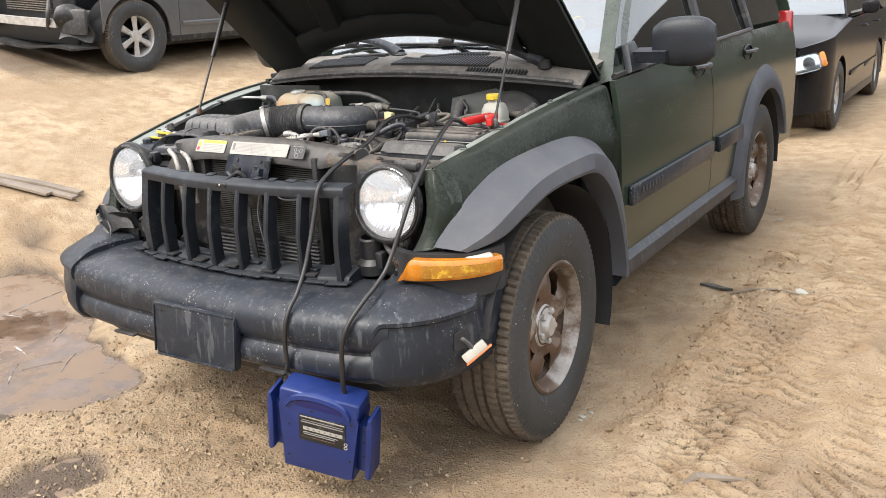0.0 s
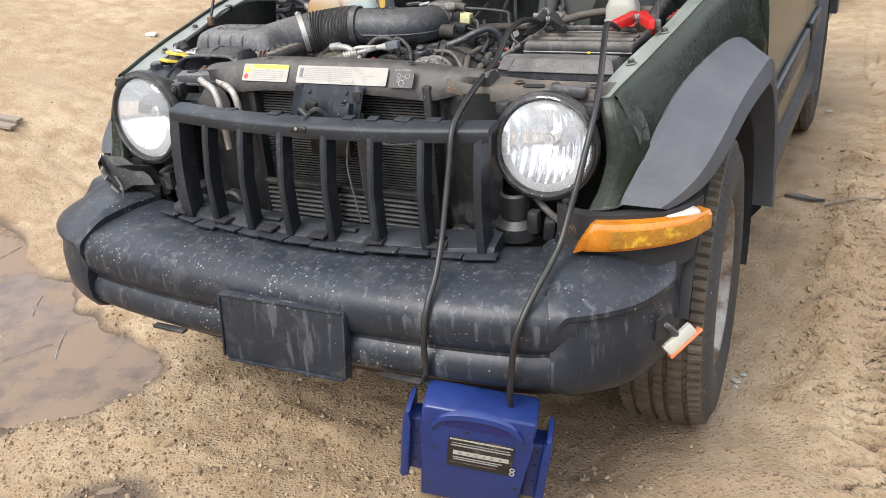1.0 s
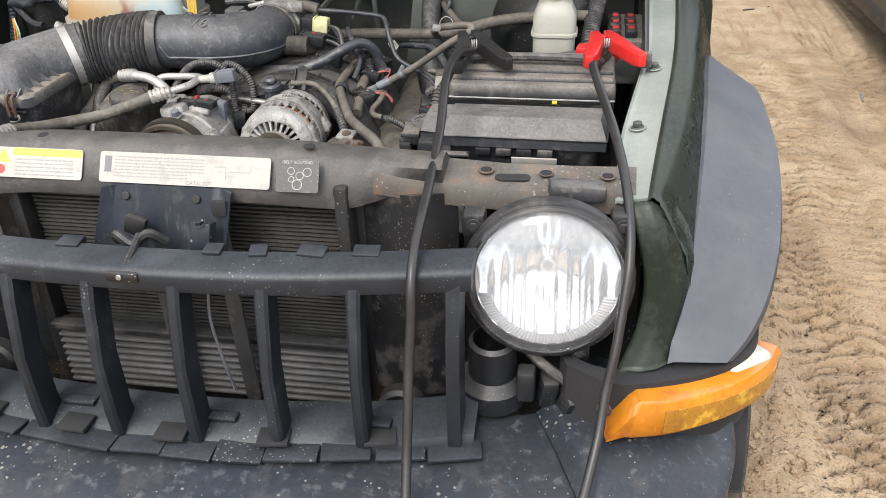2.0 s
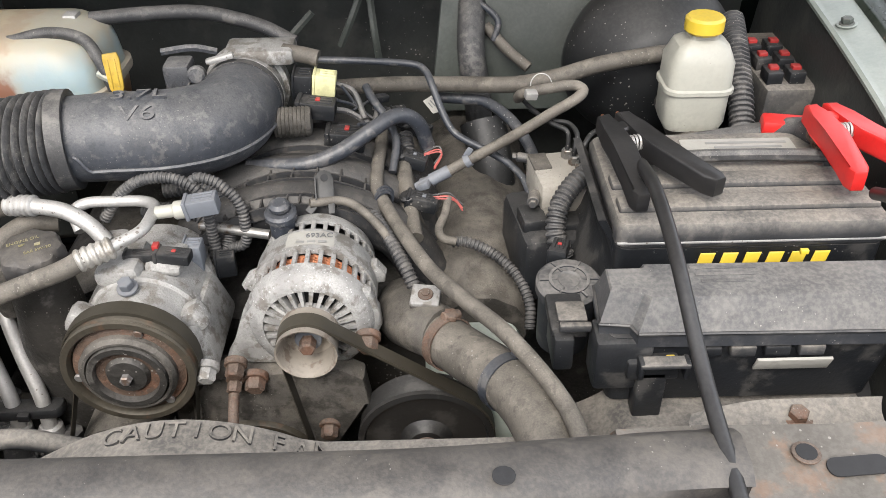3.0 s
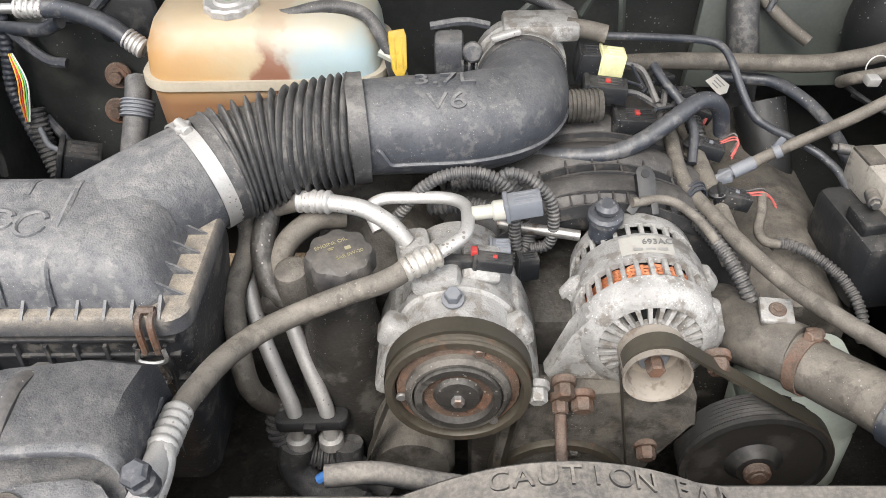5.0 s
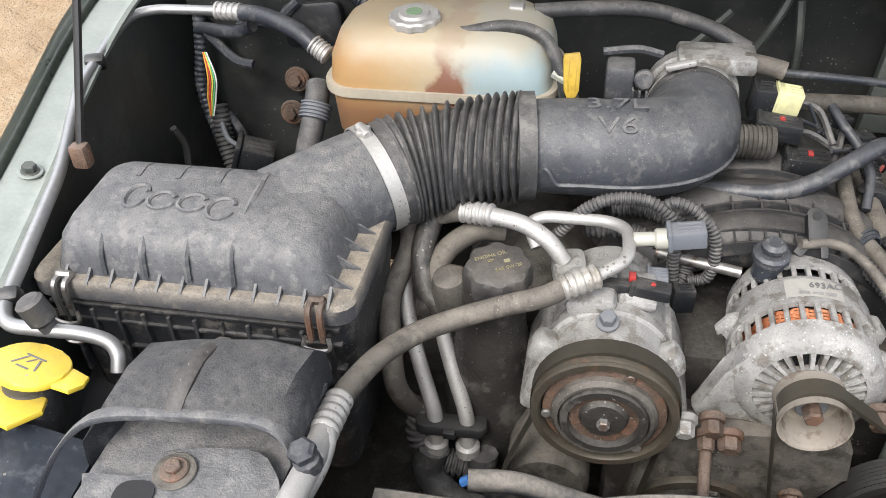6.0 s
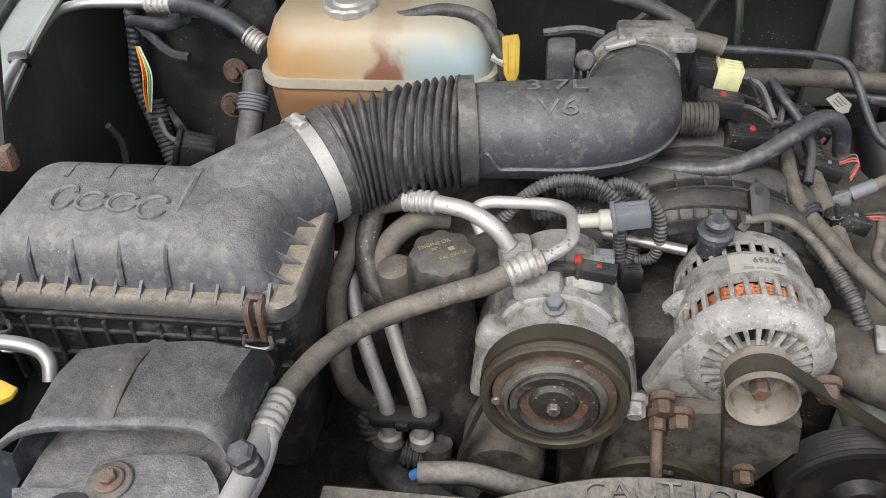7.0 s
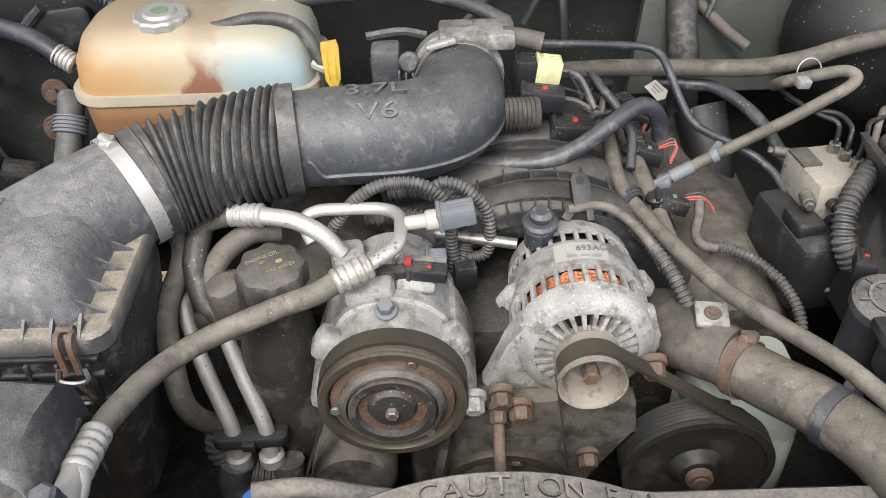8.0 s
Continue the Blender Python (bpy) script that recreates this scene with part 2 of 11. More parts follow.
M["blue"] = mat("blue_plastic", (0.006, 0.023, 0.135), 0.3, dust=0.05, bump=0.12, var=0.15, scale=60)
M["label"] = mat("paper_label", (0.36, 0.35, 0.315), 0.5, dust=0.3, bump=0.0, var=0.10, side=0.7, spots=0.6, spot_color=(0.2, 0.17, 0.13), spot_scale=180, grime=0.25)
M["label_yellow"] = mat("yellow_label", (0.85, 0.68, 0.05), 0.5, dust=0.12, bump=0.0, var=0.05)
M["print"] = mat("label_print", (0.16, 0.16, 0.16), 0.6, bump=0.0, var=0.2)
M["print_faint"] = mat("faint_print", (0.24, 0.235, 0.225), 0.6, bump=0.0, var=0.1)
M["ivory"] = mat("ivory_connector", (0.62, 0.60, 0.33), 0.45, dust=0.2, bump=0.05)
M["grey_con"] = mat("grey_connector", (0.15, 0.165, 0.19), 0.5, dust=0.35, bump=0.05, spots=0.6, spot_scale=250)
M["fins"] = mat("condenser_fins", (0.050, 0.050, 0.048), 0.55, 0.3, dust=0.2, bump=0.2, side=0.5, var=0.35, scale=50, dust_color=(0.2, 0.2, 0.19))
M["grille"] = mat("grille_plastic", (0.012, 0.015, 0.020), 0.42, dust=0.24, bump=0.16, side=0.02, spots=0.9, spot_scale=190, spec=0.35, spot_color=(0.2, 0.2, 0.19), dust_color=(0.135, 0.145, 0.155), grime=0.07, grime_scale=12)
M["bay_black"] = mat("bay_black_paint", (0.030, 0.033, 0.032), 0.42, dust=0.35, bump=0.25, side=0.25, dust_color=(0.12, 0.115, 0.10), spots=0.7, spot_scale=140, grime=0.2, grime_scale=9)
M["tyre"] = mat("tyre_rubber", (0.024, 0.028, 0.031), 0.6, dust=0.14, bump=0.25, side=0.6, dust_color=(0.15, 0.115, 0.08), scale=14, spots=1.0)
M["tread"] = mat("muddy_tread", (0.050, 0.042, 0.033), 0.75, dust=0.45, bump=0.4, side=0.75, dust_color=(0.17, 0.13, 0.09), scale=30, grime=0.3, grime_scale=14)
M["wheel"] = mat("wheel_paint", (0.34, 0.32, 0.29), 0.4, 0.5, dust=0.10, bump=0.3, stain=(0.085, 0.045, 0.024), stain_amount=0.75, stain_scale=8, side=0.7, dust_color=(0.2, 0.15, 0.1))
M["silver"] = mat("silver_paint", (0.13, 0.135, 0.14), 0.3, 0.5, dust=0.2, bump=0.0, coat=0.4, var=0.08)
M["black_paint"] = mat("black_car_paint", (0.010, 0.010, 0.012), 0.22, 0.0, dust=0.05, bump=0.0, var=0.1, spec=0.13)
M["red_lens"] = mat("red_lens", (0.35, 0.012, 0.012), 0.15, coat=0.7, bump=0.0, dust=0.1)
M["interior"] = mat("dark_interior", (0.02, 0.02, 0.021), 0.8, bump=0.1)
M["wood"] = mat("weathered_wood", (0.20, 0.155, 0.11), 0.8, dust=0.4, bump=0.5, scale=18, streak=0.2)
M["window"] = glass("tinted_glass", (0.42, 0.47, 0.46), 0.08)
M["windshield"] = glass("windshield_glass", (0.66, 0.72, 0.72), 0.34)
M["lamp_glass"] = glass("lamp_glass", (0.9, 0.91, 0.92), 0.06)
M["lens_band"] = mat("frosted_lens_band", (0.50, 0.51, 0.52), 0.3, var=0.05, bump=0.0, coat=0.4)
# white diffuse film over the lens stands in for brighter sky reflection
M["lens"] = glass("clear_lens", (0.95, 0.96, 0.97), 0.05, white_film=0.24)


def tank_material():
    """Aged translucent plastic, amber with coolant crust at one end and milky blue-grey at the other."""
    m = mat("aged_tank_plastic", (0.62, 0.52, 0.34), 0.40, dust=0.3, bump=0.10, var=0.2, scale=24)
    nt = m.node_tree
    b = nt.nodes["Principled BSDF"]
    tc = nt.nodes.new("ShaderNodeTexCoord")
    sep = nt.nodes.new("ShaderNodeSeparateXYZ")
    nt.links.new(tc.outputs["Object"], sep.inputs[0])
    wob = nt.nodes.new("ShaderNodeTexNoise")
    wob.inputs["Scale"].default_value, wob.inputs["Detail"].default_value = 24, 7
    nt.links.new(tc.outputs["Object"], wob.inputs["Vector"])
    add = nt.nodes.new("ShaderNodeMath")
    add.operation = "MULTIPLY_ADD"
    add.inputs[1].default_value = 0.085
    nt.links.new(wob.outputs["Fac"], add.inputs[0])
    nt.links.new(sep.outputs[0], add.inputs[2])
    rng = nt.nodes.new("ShaderNodeMapRange")
    rng.inputs["From Min"].default_value, rng.inputs["From Max"].default_value = -0.430, -0.155
    nt.links.new(add.outputs[0], rng.inputs["Value"])
    rp = nt.nodes.new("ShaderNodeValToRGB")
    e = rp.color_ramp.elements
    e[0].position, e[0].color = 0.0, (0.36, 0.205, 0.080, 1)
    e[1].position, e[1].color = 1.0, (0.31, 0.32, 0.27, 1)
    for pos, c in ((0.30, (0.38, 0.255, 0.125, 1)), (0.48, (0.37, 0.30, 0.19, 1)), (0.50, (0.36, 0.29, 0.19, 1)), (0.535, (0.19, 0.090, 0.055, 1)), (0.60, (0.20, 0.100, 0.065, 1)), (0.635, (0.31, 0.31, 0.27, 1)), (0.68, (0.285, 0.345, 0.35, 1)), (0.90, (0.29, 0.37, 0.385, 1))):
        x = e.new(pos)
        x.color = c
    nt.links.new(rng.outputs[0], rp.inputs[0])
    low = nt.nodes.new("ShaderNodeMapRange")
    low.inputs["From Min"].default_value, low.inputs["From Max"].default_value = 1.002, 0.975
    nt.links.new(sep.outputs[2], low.inputs["Value"])
    mx = nt.nodes.new("ShaderNodeMix")
    mx.data_type = "RGBA"
    nt.links.new(low.outputs[0], mx.inputs[0])
    nt.links.new(rp.outputs[0], mx.inputs[6])
    mx.inputs[7].default_value = (0.22, 0.118, 0.060, 1)
    top = nt.nodes.new("ShaderNodeMath")
    top.operation = "MULTIPLY_ADD"
    top.inputs[1].default_value = 0.05
    nt.links.new(wob.outputs["Fac"], top.inputs[0])
    nt.links.new(sep.outputs[2], top.inputs[2])
    pale_top = nt.nodes.new("ShaderNodeMapRange")
    pale_top.inputs["From Min"].default_value, pale_top.inputs["From Max"].default_value, pale_top.inputs["To Max"].default_value = 1.058, 1.085, 0.75
    nt.links.new(top.outputs[0], pale_top.inputs["Value"])
    crust = nt.nodes.new("ShaderNodeMix")
    crust.data_type = "RGBA"
    nt.links.new(pale_top.outputs[0], crust.inputs[0])
    nt.links.new(mx.outputs[2], crust.inputs[6])
    crust.inputs[7].default_value = (0.40, 0.345, 0.25, 1)
    nt.links.new(crust.outputs[2], b.inputs["Base Color"])
    b.inputs["Subsurface Weight"].default_value = 0.25
    b.inputs["Subsurface Radius"].default_value = (0.02, 0.012, 0.006)
    return m


M["tank"] = tank_material()
M["seam"] = mat("milky_seam_plastic", (0.40, 0.355, 0.275), 0.35, dust=0.3, bump=0.05, var=0.15, scale=30, spots=0.4, spot_scale=200)

M["cap_tan"] = mat("dusty_pale_casting", (0.36, 0.335, 0.29), 0.6, 0.1, dust=0.4, var=0.2, bump=0.15, scale=60, stain=(0.10, 0.09, 0.075), stain_amount=0.22, stain_scale=40, spots=0.8, spot_scale=200, spot_color=(0.10, 0.09, 0.08))
M["fuse_lid"] = mat("dusty_lid_plastic", (0.022, 0.025, 0.031), 0.48, dust=0.62, bump=0.12, side=0.06, scale=30, spots=0.5, spot_scale=200, grime=0.14, grime_scale=20)
M["amber_grip"] = mat("amber_plastic", (0.50, 0.33, 0.035), 0.42, dust=0.25, bump=0.05, spots=0.6, spot_scale=200)
M["pulley_black"] = mat("black_pulley", (0.012, 0.012, 0.012), 0.45, dust=0.10, bump=0.08, side=0.08, grime=0.08)
M["pale_pipe"] = mat("oxidised_pipe", (0.48, 0.46, 0.42), 0.5, 0.55, dust=0.25, var=0.3, bump=0.1, stain=(0.25, 0.22, 0.18), stain_amount=0.35, stain_scale=30)

# ---- mesh helpers ----


def part(name, bm, material, parent=None, label="", smooth=38):
    bmesh.ops.recalc_face_normals(bm, faces=bm.faces)
    me = bpy.data.meshes.new(name)
    bm.to_mesh(me)
    bm.free()
    me.materials.append(material)
    if smooth:
        me.shade_smooth()
        me.set_sharp_from_angle(angle=radians(smooth))
    ob = new(name, me)
    while parent and parent.parent and parent.parent.parent:
        parent = parent.parent
    ob.parent = parent
    if label:
        tagged(ob, label)
    return ob


def thing(name, label, category, group="", m=None, kind=""):
    ob = new(name)
    ob.empty_display_size = 0.1
    if m is not None:
        ob.matrix_basis = m
    return tagged(ob, label, category, group, kind)


def aim(p, d, up=(0, 0, 1)):
    """A pose at p whose z axis points along d."""
    return Matrix.Translation(p) @ Vector(d).normalized().to_track_quat("Z", "Y").to_matrix().to_4x4()


def box(bm, c, s, bev=0.004, rot=(0, 0, 0), seg=2, m=None):
    mm = pose(*c, *rot) @ Matrix.Diagonal((*s, 1))
    if m is not None:
        mm = m @ mm
    g = bmesh.ops.create_cube(bm, size=1, matrix=mm)
    if bev:
        edges = list({e for v in g["verts"] for e in v.link_edges})
        bmesh.ops.bevel(bm, geom=edges, offset=min(bev, min(s) * 0.45), segments=seg, profile=0.5, affect="EDGES", clamp_overlap=True)
    return bm


def rings(bm, loops, closed=True, caps=True):
    """Joins loops of points, each as long as the others, into a skin."""
    vs = [[bm.verts.new(p) for p in loop] for loop in loops]
    k = len(vs[0])
    for a, b in zip(vs, vs[1:]):
        for i in range(k if closed else k - 1):
            j = (i + 1) % k
            try:
                bm.faces.new((a[i], a[j], b[j], b[i]))
            except ValueError:
                pass
    if caps and closed:
        for loop in (vs[0], vs[-1]):
            try:
                bm.faces.new(loop)
            except ValueError:
                pass
    return vs


def lathe(bm, prof, m, seg=32, a0=0.0, a1=360.0):
    """Turns (radius, height) pairs round the z axis of m."""
    full = abs(a1 - a0) >= 360
    steps = seg if full else seg + 1
    cols = []
    for i in range(steps):
        a = radians(a0 + (a1 - a0) * i / seg)
        cols.append([m @ Vector((r * math.cos(a), r * math.sin(a), h)) for r, h in prof])
    vs = [[bm.verts.new(p) for p in col] for col in cols]
    for i in range(seg):
        a, b = vs[i], vs[(i + 1) % steps]
        for j in range(len(prof) - 1):
            bm.faces.new((a[j], a[j + 1], b[j + 1], b[j]))
    return vs


def disc(bm, p, d, r, h, bev=0.002, seg=24):
    """A short cylinder that starts at p and runs h along d, with softened rims and closed ends."""
    return lathe(bm, [(0.0001, 0), (max(r - bev, 0.0002), 0), (r, bev), (r, h - bev), (max(r - bev, 0.0002), h), (0.0001, h)], aim(p, d), seg)


def spline(pts, steps=8):
    """A smooth line through the points."""
    p = [Vector(q) for q in pts]
    if len(p) == 2:
        return [p[0].lerp(p[1], i / steps) for i in range(steps + 1)]
    p = [2 * p[0] - p[1]] + p + [2 * p[-1] - p[-2]]
    out = []
    for i in range(1, len(p) - 2):
        a, b, c, d = p[i - 1:i + 3]
        for k in range(steps):
            t = k / steps
            out.append(0.5 * ((2 * b) + (c - a) * t + (2 * a - 5 * b + 4 * c - d) * t * t + (3 * b - a - 3 * c + d) * t ** 3))
    out.append(p[-2])
    return out


def tube(bm, pts, r, seg=10, steps=8, rough_pts=False, ridge=0.0, pitch=0.008):
    """A hose through the points; r is a radius or a function of the way along (0 to 1); ridge makes it corrugated."""
    line = pts if rough_pts else spline(pts, steps)
    line = [Vector(q) for q in line]
    if ridge:
        total = sum((b - a).length for a, b in zip(line, line[1:]))
        want = max(4, int(total / pitch * 4))
        cum = [0.0]
        for a, b in zip(line, line[1:]):
            cum.append(cum[-1] + (b - a).length)
        fresh, k = [], 0
        for i in range(want + 1):
            s = total * i / want
            while k < len(cum) - 2 and cum[k + 1] < s:
                k += 1
            fresh.append(line[k].lerp(line[k + 1], (s - cum[k]) / max(1e-9, cum[k + 1] - cum[k])))
        line = fresh
    n = len(line)
    tan = [(line[min(i + 1, n - 1)] - line[max(i - 1, 0)]).normalized() for i in range(n)]
    side = tan[0].orthogonal().normalized()
    loops = []
    for i in range(n):
        side = (side - tan[i] * side.dot(tan[i]))
        side = side.normalized() if side.length > 1e-6 else tan[i].orthogonal().normalized()
        other = tan[i].cross(side)
        rad = r(i / (n - 1)) if callable(r) else r
        if ridge:
            rad += ridge * (0, 1, 1, 0)[i % 4]
        loops.append([line[i] + (side * math.cos(a) + other * math.sin(a)) * rad for a in (2 * math.pi * k / seg for k in range(seg))])
    rings(bm, loops)
    return bm


def sheet(bm, f, nu, nv, thick=0.0, down=None):
    """The surface f(u, v), u and v from 0 to 1, with a thickness along its normals or along down."""
    pts = [[Vector(f(i / nu, j / nv)) for j in range(nv + 1)] for i in range(nu + 1)]
    top = [[bm.verts.new(p) for p in row] for row in pts]
    for i in range(nu):
        for j in range(nv):
            bm.faces.new((top[i][j], top[i + 1][j], top[i + 1][j + 1], top[i][j + 1]))
    if thick:
        low = []
        for i in range(nu + 1):
            row = []
            for j in range(nv + 1):
                du = pts[min(i + 1, nu)][j] - pts[max(i - 1, 0)][j]
                dv = pts[i][min(j + 1, nv)] - pts[i][max(j - 1, 0)]
                nrm = Vector(down) if down else du.cross(dv).normalized()
                row.append(bm.verts.new(pts[i][j] - nrm * thick if not down else pts[i][j] + nrm * thick))
            low.append(row)
        for i in range(nu):
            for j in range(nv):
                bm.faces.new((low[i][j], low[i][j + 1], low[i + 1][j + 1], low[i + 1][j]))
        for i in range(nu):
            bm.faces.new((top[i][0], low[i][0], low[i + 1][0], top[i + 1][0]))
            bm.faces.new((top[i][nv], top[i + 1][nv], low[i + 1][nv], low[i][nv]))
        for j in range(nv):
            bm.faces.new((top[0][j], top[0][j + 1], low[0][j + 1], low[0][j]))
            bm.faces.new((top[nu][j], low[nu][j], low[nu][j + 1], top[nu][j + 1]))
    return bm


def prism(bm, poly, h, m, bev=0.0, seg=2):
    """A plate with the outline poly in m's plane, h thick."""
    a = [bm.verts.new(m @ Vector((x, y, 0))) for x, y in poly]
    b = [bm.verts.new(m @ Vector((x, y, h))) for x, y in poly]
    faces = [bm.faces.new(list(reversed(a))), bm.faces.new(b)]
    k = len(poly)
    for i in range(k):
        faces.append(bm.faces.new((a[i], a[(i + 1) % k], b[(i + 1) % k], b[i])))
    if bev:
        edges = list({e for f in faces[:2] for e in f.edges})
        bmesh.ops.bevel(bm, geom=edges, offset=bev, segments=seg, profile=0.5, affect="EDGES", clamp_overlap=True)
    return bm


def round_rect(w, h, r, k=4):
    out = []
    for cx, cy, a in ((w / 2 - r, h / 2 - r, 0), (-w / 2 + r, h / 2 - r, 90), (-w / 2 + r, -h / 2 + r, 180), (w / 2 - r, -h / 2 + r, 270)):
        for i in range(k + 1):
            t = radians(a + 90 * i / k)
            out.append((cx + r * math.cos(t), cy + r * math.sin(t)))
    return out


def bolt(bm, p, d, r=0.008, h=0.006, washer=1.5):
    disc(bm, p, d, r * washer, h * 0.3, 0.0006, 16)
    disc(bm, Vector(p) + Vector(d).normalized() * h * 0.3, d, r, h, 0.001, 6)


def lettering(name, text, size, m, material, parent, depth=0.0008, label="", squeeze=1.0):
    """Words in the built-in font, as a mesh."""
    cu = bpy.data.curves.new(name, "FONT")
    cu.body, cu.size, cu.extrude, cu.align_x, cu.align_y = text, size, depth, "CENTER", "CENTER"
    tmp = bpy.data.objects.new(name, cu)
    scene.collection.objects.link(tmp)
    me = bpy.data.meshes.new_from_object(tmp.evaluated_get(bpy.context.evaluated_depsgraph_get()))
    bpy.data.objects.remove(tmp)
    me.transform(m @ Matrix.Diagonal((squeeze, 1, 1, 1)))
    me.materials.clear()
    me.materials.append(material)
    ob = new(name, me)
    while parent and parent.parent and parent.parent.parent:
        parent = parent.parent
    ob.parent = parent
    if label:
        tagged(ob, label)
    return ob


def facing(c, right, up):
    """A pose at c whose x runs along right and y along up."""
    x = Vector(right).normalized()
    y = Vector(up)
    y = (y - x * y.dot(x)).normalized()
    z = x.cross(y)
    return Matrix(((x.x, y.x, z.x, c[0]), (x.y, y.y, z.y, c[1]), (x.z, y.z, z.z, c[2]), (0, 0, 0, 1)))


def smooth_rows(rows, steps=6):
    """Puts smoothly curving rows between the rows of a table."""
    out = []
    for i in range(len(rows) - 1):
        p = [np.array(rows[min(max(k, 0), len(rows) - 1)], float) for k in (i - 1, i, i + 1, i + 2)]
        span = p[2][0] - p[1][0]
        m1 = (p[2] - p[0]) / max(1e-6, p[2][0] - p[0][0]) * span
        m2 = (p[3] - p[1]) / max(1e-6, p[3][0] - p[1][0]) * span
        for k in range(steps):
            t = k / steps
            q = (2 * t ** 3 - 3 * t * t + 1) * p[1] + (t ** 3 - 2 * t * t + t) * m1 + (3 * t * t - 2 * t ** 3) * p[2] + (t ** 3 - t * t) * m2
            q[0] = p[1][0] + span * t
            out.append(tuple(float(x) for x in q))
    return out + [tuple(rows[-1])]


def lerp_table(table, v):
    """Looks v up in rows of (v, value...), with straight lines between."""
    if v <= table[0][0]:
        return table[0][1:]
    for a, b in zip(table, table[1:]):
        if v <= b[0]:
            t = (v - a[0]) / (b[0] - a[0])
            return tuple(p + (q - p) * t for p, q in zip(a[1:], b[1:]))
    return table[-1][1:]


# ---- the yard: one sheet of sandy dirt, with ruts, tread prints, a puddle hollow and a bank ----


def smooth_noise(x, y, cell, seed):
    """Value noise on arrays, from -1 to 1."""
    rng = np.random.RandomState(seed)
    grid = rng.rand(256, 256) * 2 - 1
    fx, fy = x / cell, y / cell
    ix, iy = np.floor(fx).astype(int), np.floor(fy).astype(int)
    tx, ty = fx - ix, fy - iy
    tx, ty = tx * tx * (3 - 2 * tx), ty * ty * (3 - 2 * ty)
    g = lambda a, b: grid[a % 256, b % 256]
    return (g(ix, iy) * (1 - tx) + g(ix + 1, iy) * tx) * (1 - ty) + (g(ix, iy + 1) * (1 - tx) + g(ix + 1, iy + 1) * tx) * ty


def step(a, b, v):
    t = np.clip((v - a) / (b - a), 0, 1)
    return t * t * (3 - 2 * t)


def puddle_depth(x, y):
    """How far the hollow by the bumper sinks, 0 to 1."""
    shore = -0.86 - 2.3 * np.maximum(0, y - 0.47) + 0.10 * np.sin(5 * y)
    d = np.maximum(np.maximum((x - shore) / 0.26, (-2.75 - x) / 0.5), (-0.55 - y) / 0.4) + 0.75 * smooth_noise(x, y, 0.33, 5) + 0.40 * smooth_noise(x, y, 0.11, 6)
    d2 = ((x + 0.42) / 0.15) ** 2 + ((y + 0.18) / 0.2) ** 2 + 0.4 * smooth_noise(x, y, 0.1, 16)
    return np.maximum(1 - step(-0.7, 0.5, d), 0.45 * (1 - step(0.5, 1.3, d2)))


def ground_height(x, y):
    x, y = np.asarray(x, float), np.asarray(y, float)
    bank = np.maximum(0, -1.95 - 1.3 * (1 - step(0.2, 1.6, y)) - x)
    h = 0.27 * bank * step(0, 1.2, bank) / (1 + 0.035 * bank)
    near = np.exp(-((x / 9) ** 2 + ((y - 2) / 9) ** 2))
    h = h + (0.03 * smooth_noise(x, y, 1.7, 1) * step(0.9, 2.2, np.hypot(x - 0.1, (y - 2.1) * 0.5)) + 0.011 * smooth_noise(x, y, 0.42, 2) + 0.009 * smooth_noise(x, y, 0.13, 3)
             + 0.006 * smooth_noise(x, y, 0.05, 4) + 0.003 * smooth_noise(x, y, 0.03, 9)) * near
    # ruts with tread prints beside the car
    for cx, wide, pitch, slant, deep, seed in ((1.46, 0.18, 0.060, 0.35, 0.044, 11), (1.82, 0.17, 0.066, -0.4, 0.044, 12), (1.18, 0.12, 0.07, 0.6, 0.032, 13), (-2.7, 0.18, 0.11, 0.5, 0.016, 14), (2.2, 0.18, 0.085, 0.4, 0.034, 15), (2.62, 0.18, 0.10, -0.3, 0.03, 17)):
        c = cx + 0.10 * np.sin(y * 0.55 + seed) + 0.03 * smooth_noise(y, y * 0, 0.8, seed)
        d = np.abs(x - c)
        band = 1 - step(wide * 0.75, wide * 1.15, d)
        rim = np.exp(-((d - wide * 1.25) / 0.05) ** 2)
        saw = np.abs(((y + slant * d + 0.040 * smooth_noise(x, y, 0.2, seed + 7) + 0.018 * smooth_noise(x, y, 0.06, seed + 8)) / pitch) % 1 - 0.5) * 2
        worn = 0.12 + 0.88 * step(-0.5, 0.3, smooth_noise(x, y, 0.13, seed + 3))
        h = h + (-0.3 * deep * band + 0.32 * deep * rim * (0.6 + 0.6 * smooth_noise(x, y, 0.09, seed + 1)) + 1.25 * deep * band * worn * (step(0.03, 0.24, saw) - 0.85)) * near
    # churned lumps by the sill and under the bumper
    clod = (0.3 + step(-0.2, 0.6, smooth_noise(x, y, 0.11, 21))) * (0.5 + 0.5 * smooth_noise(x, y, 0.045, 23)) * np.exp(-((x - 1.13) / 0.075) ** 2) * step(0.9, 1.3, y) * (1 - step(3.0, 3.6, y))
    clod2 = step(0.0, 0.7, smooth_noise(x, y, 0.12, 22)) * np.exp(-((x - 0.1) / 0.7) ** 2 - ((y - 0.25) / 0.35) ** 2)
    h = h + 0.045 * clod + 0.03 * clod2
    # level pads under the tyres
    for wx, wy in ((0.77, 0.83), (0.77, 3.45), (-0.73, 0.83), (-0.73, 3.45)):
        pad = np.exp(-((x - wx) / 0.17) ** 4 - ((y - wy) / 0.2) ** 4)
        h = h * (1 - pad) + 0.004 * pad
    sink = puddle_depth(x, y)
    return h * (1 - sink) - 0.055 * sink


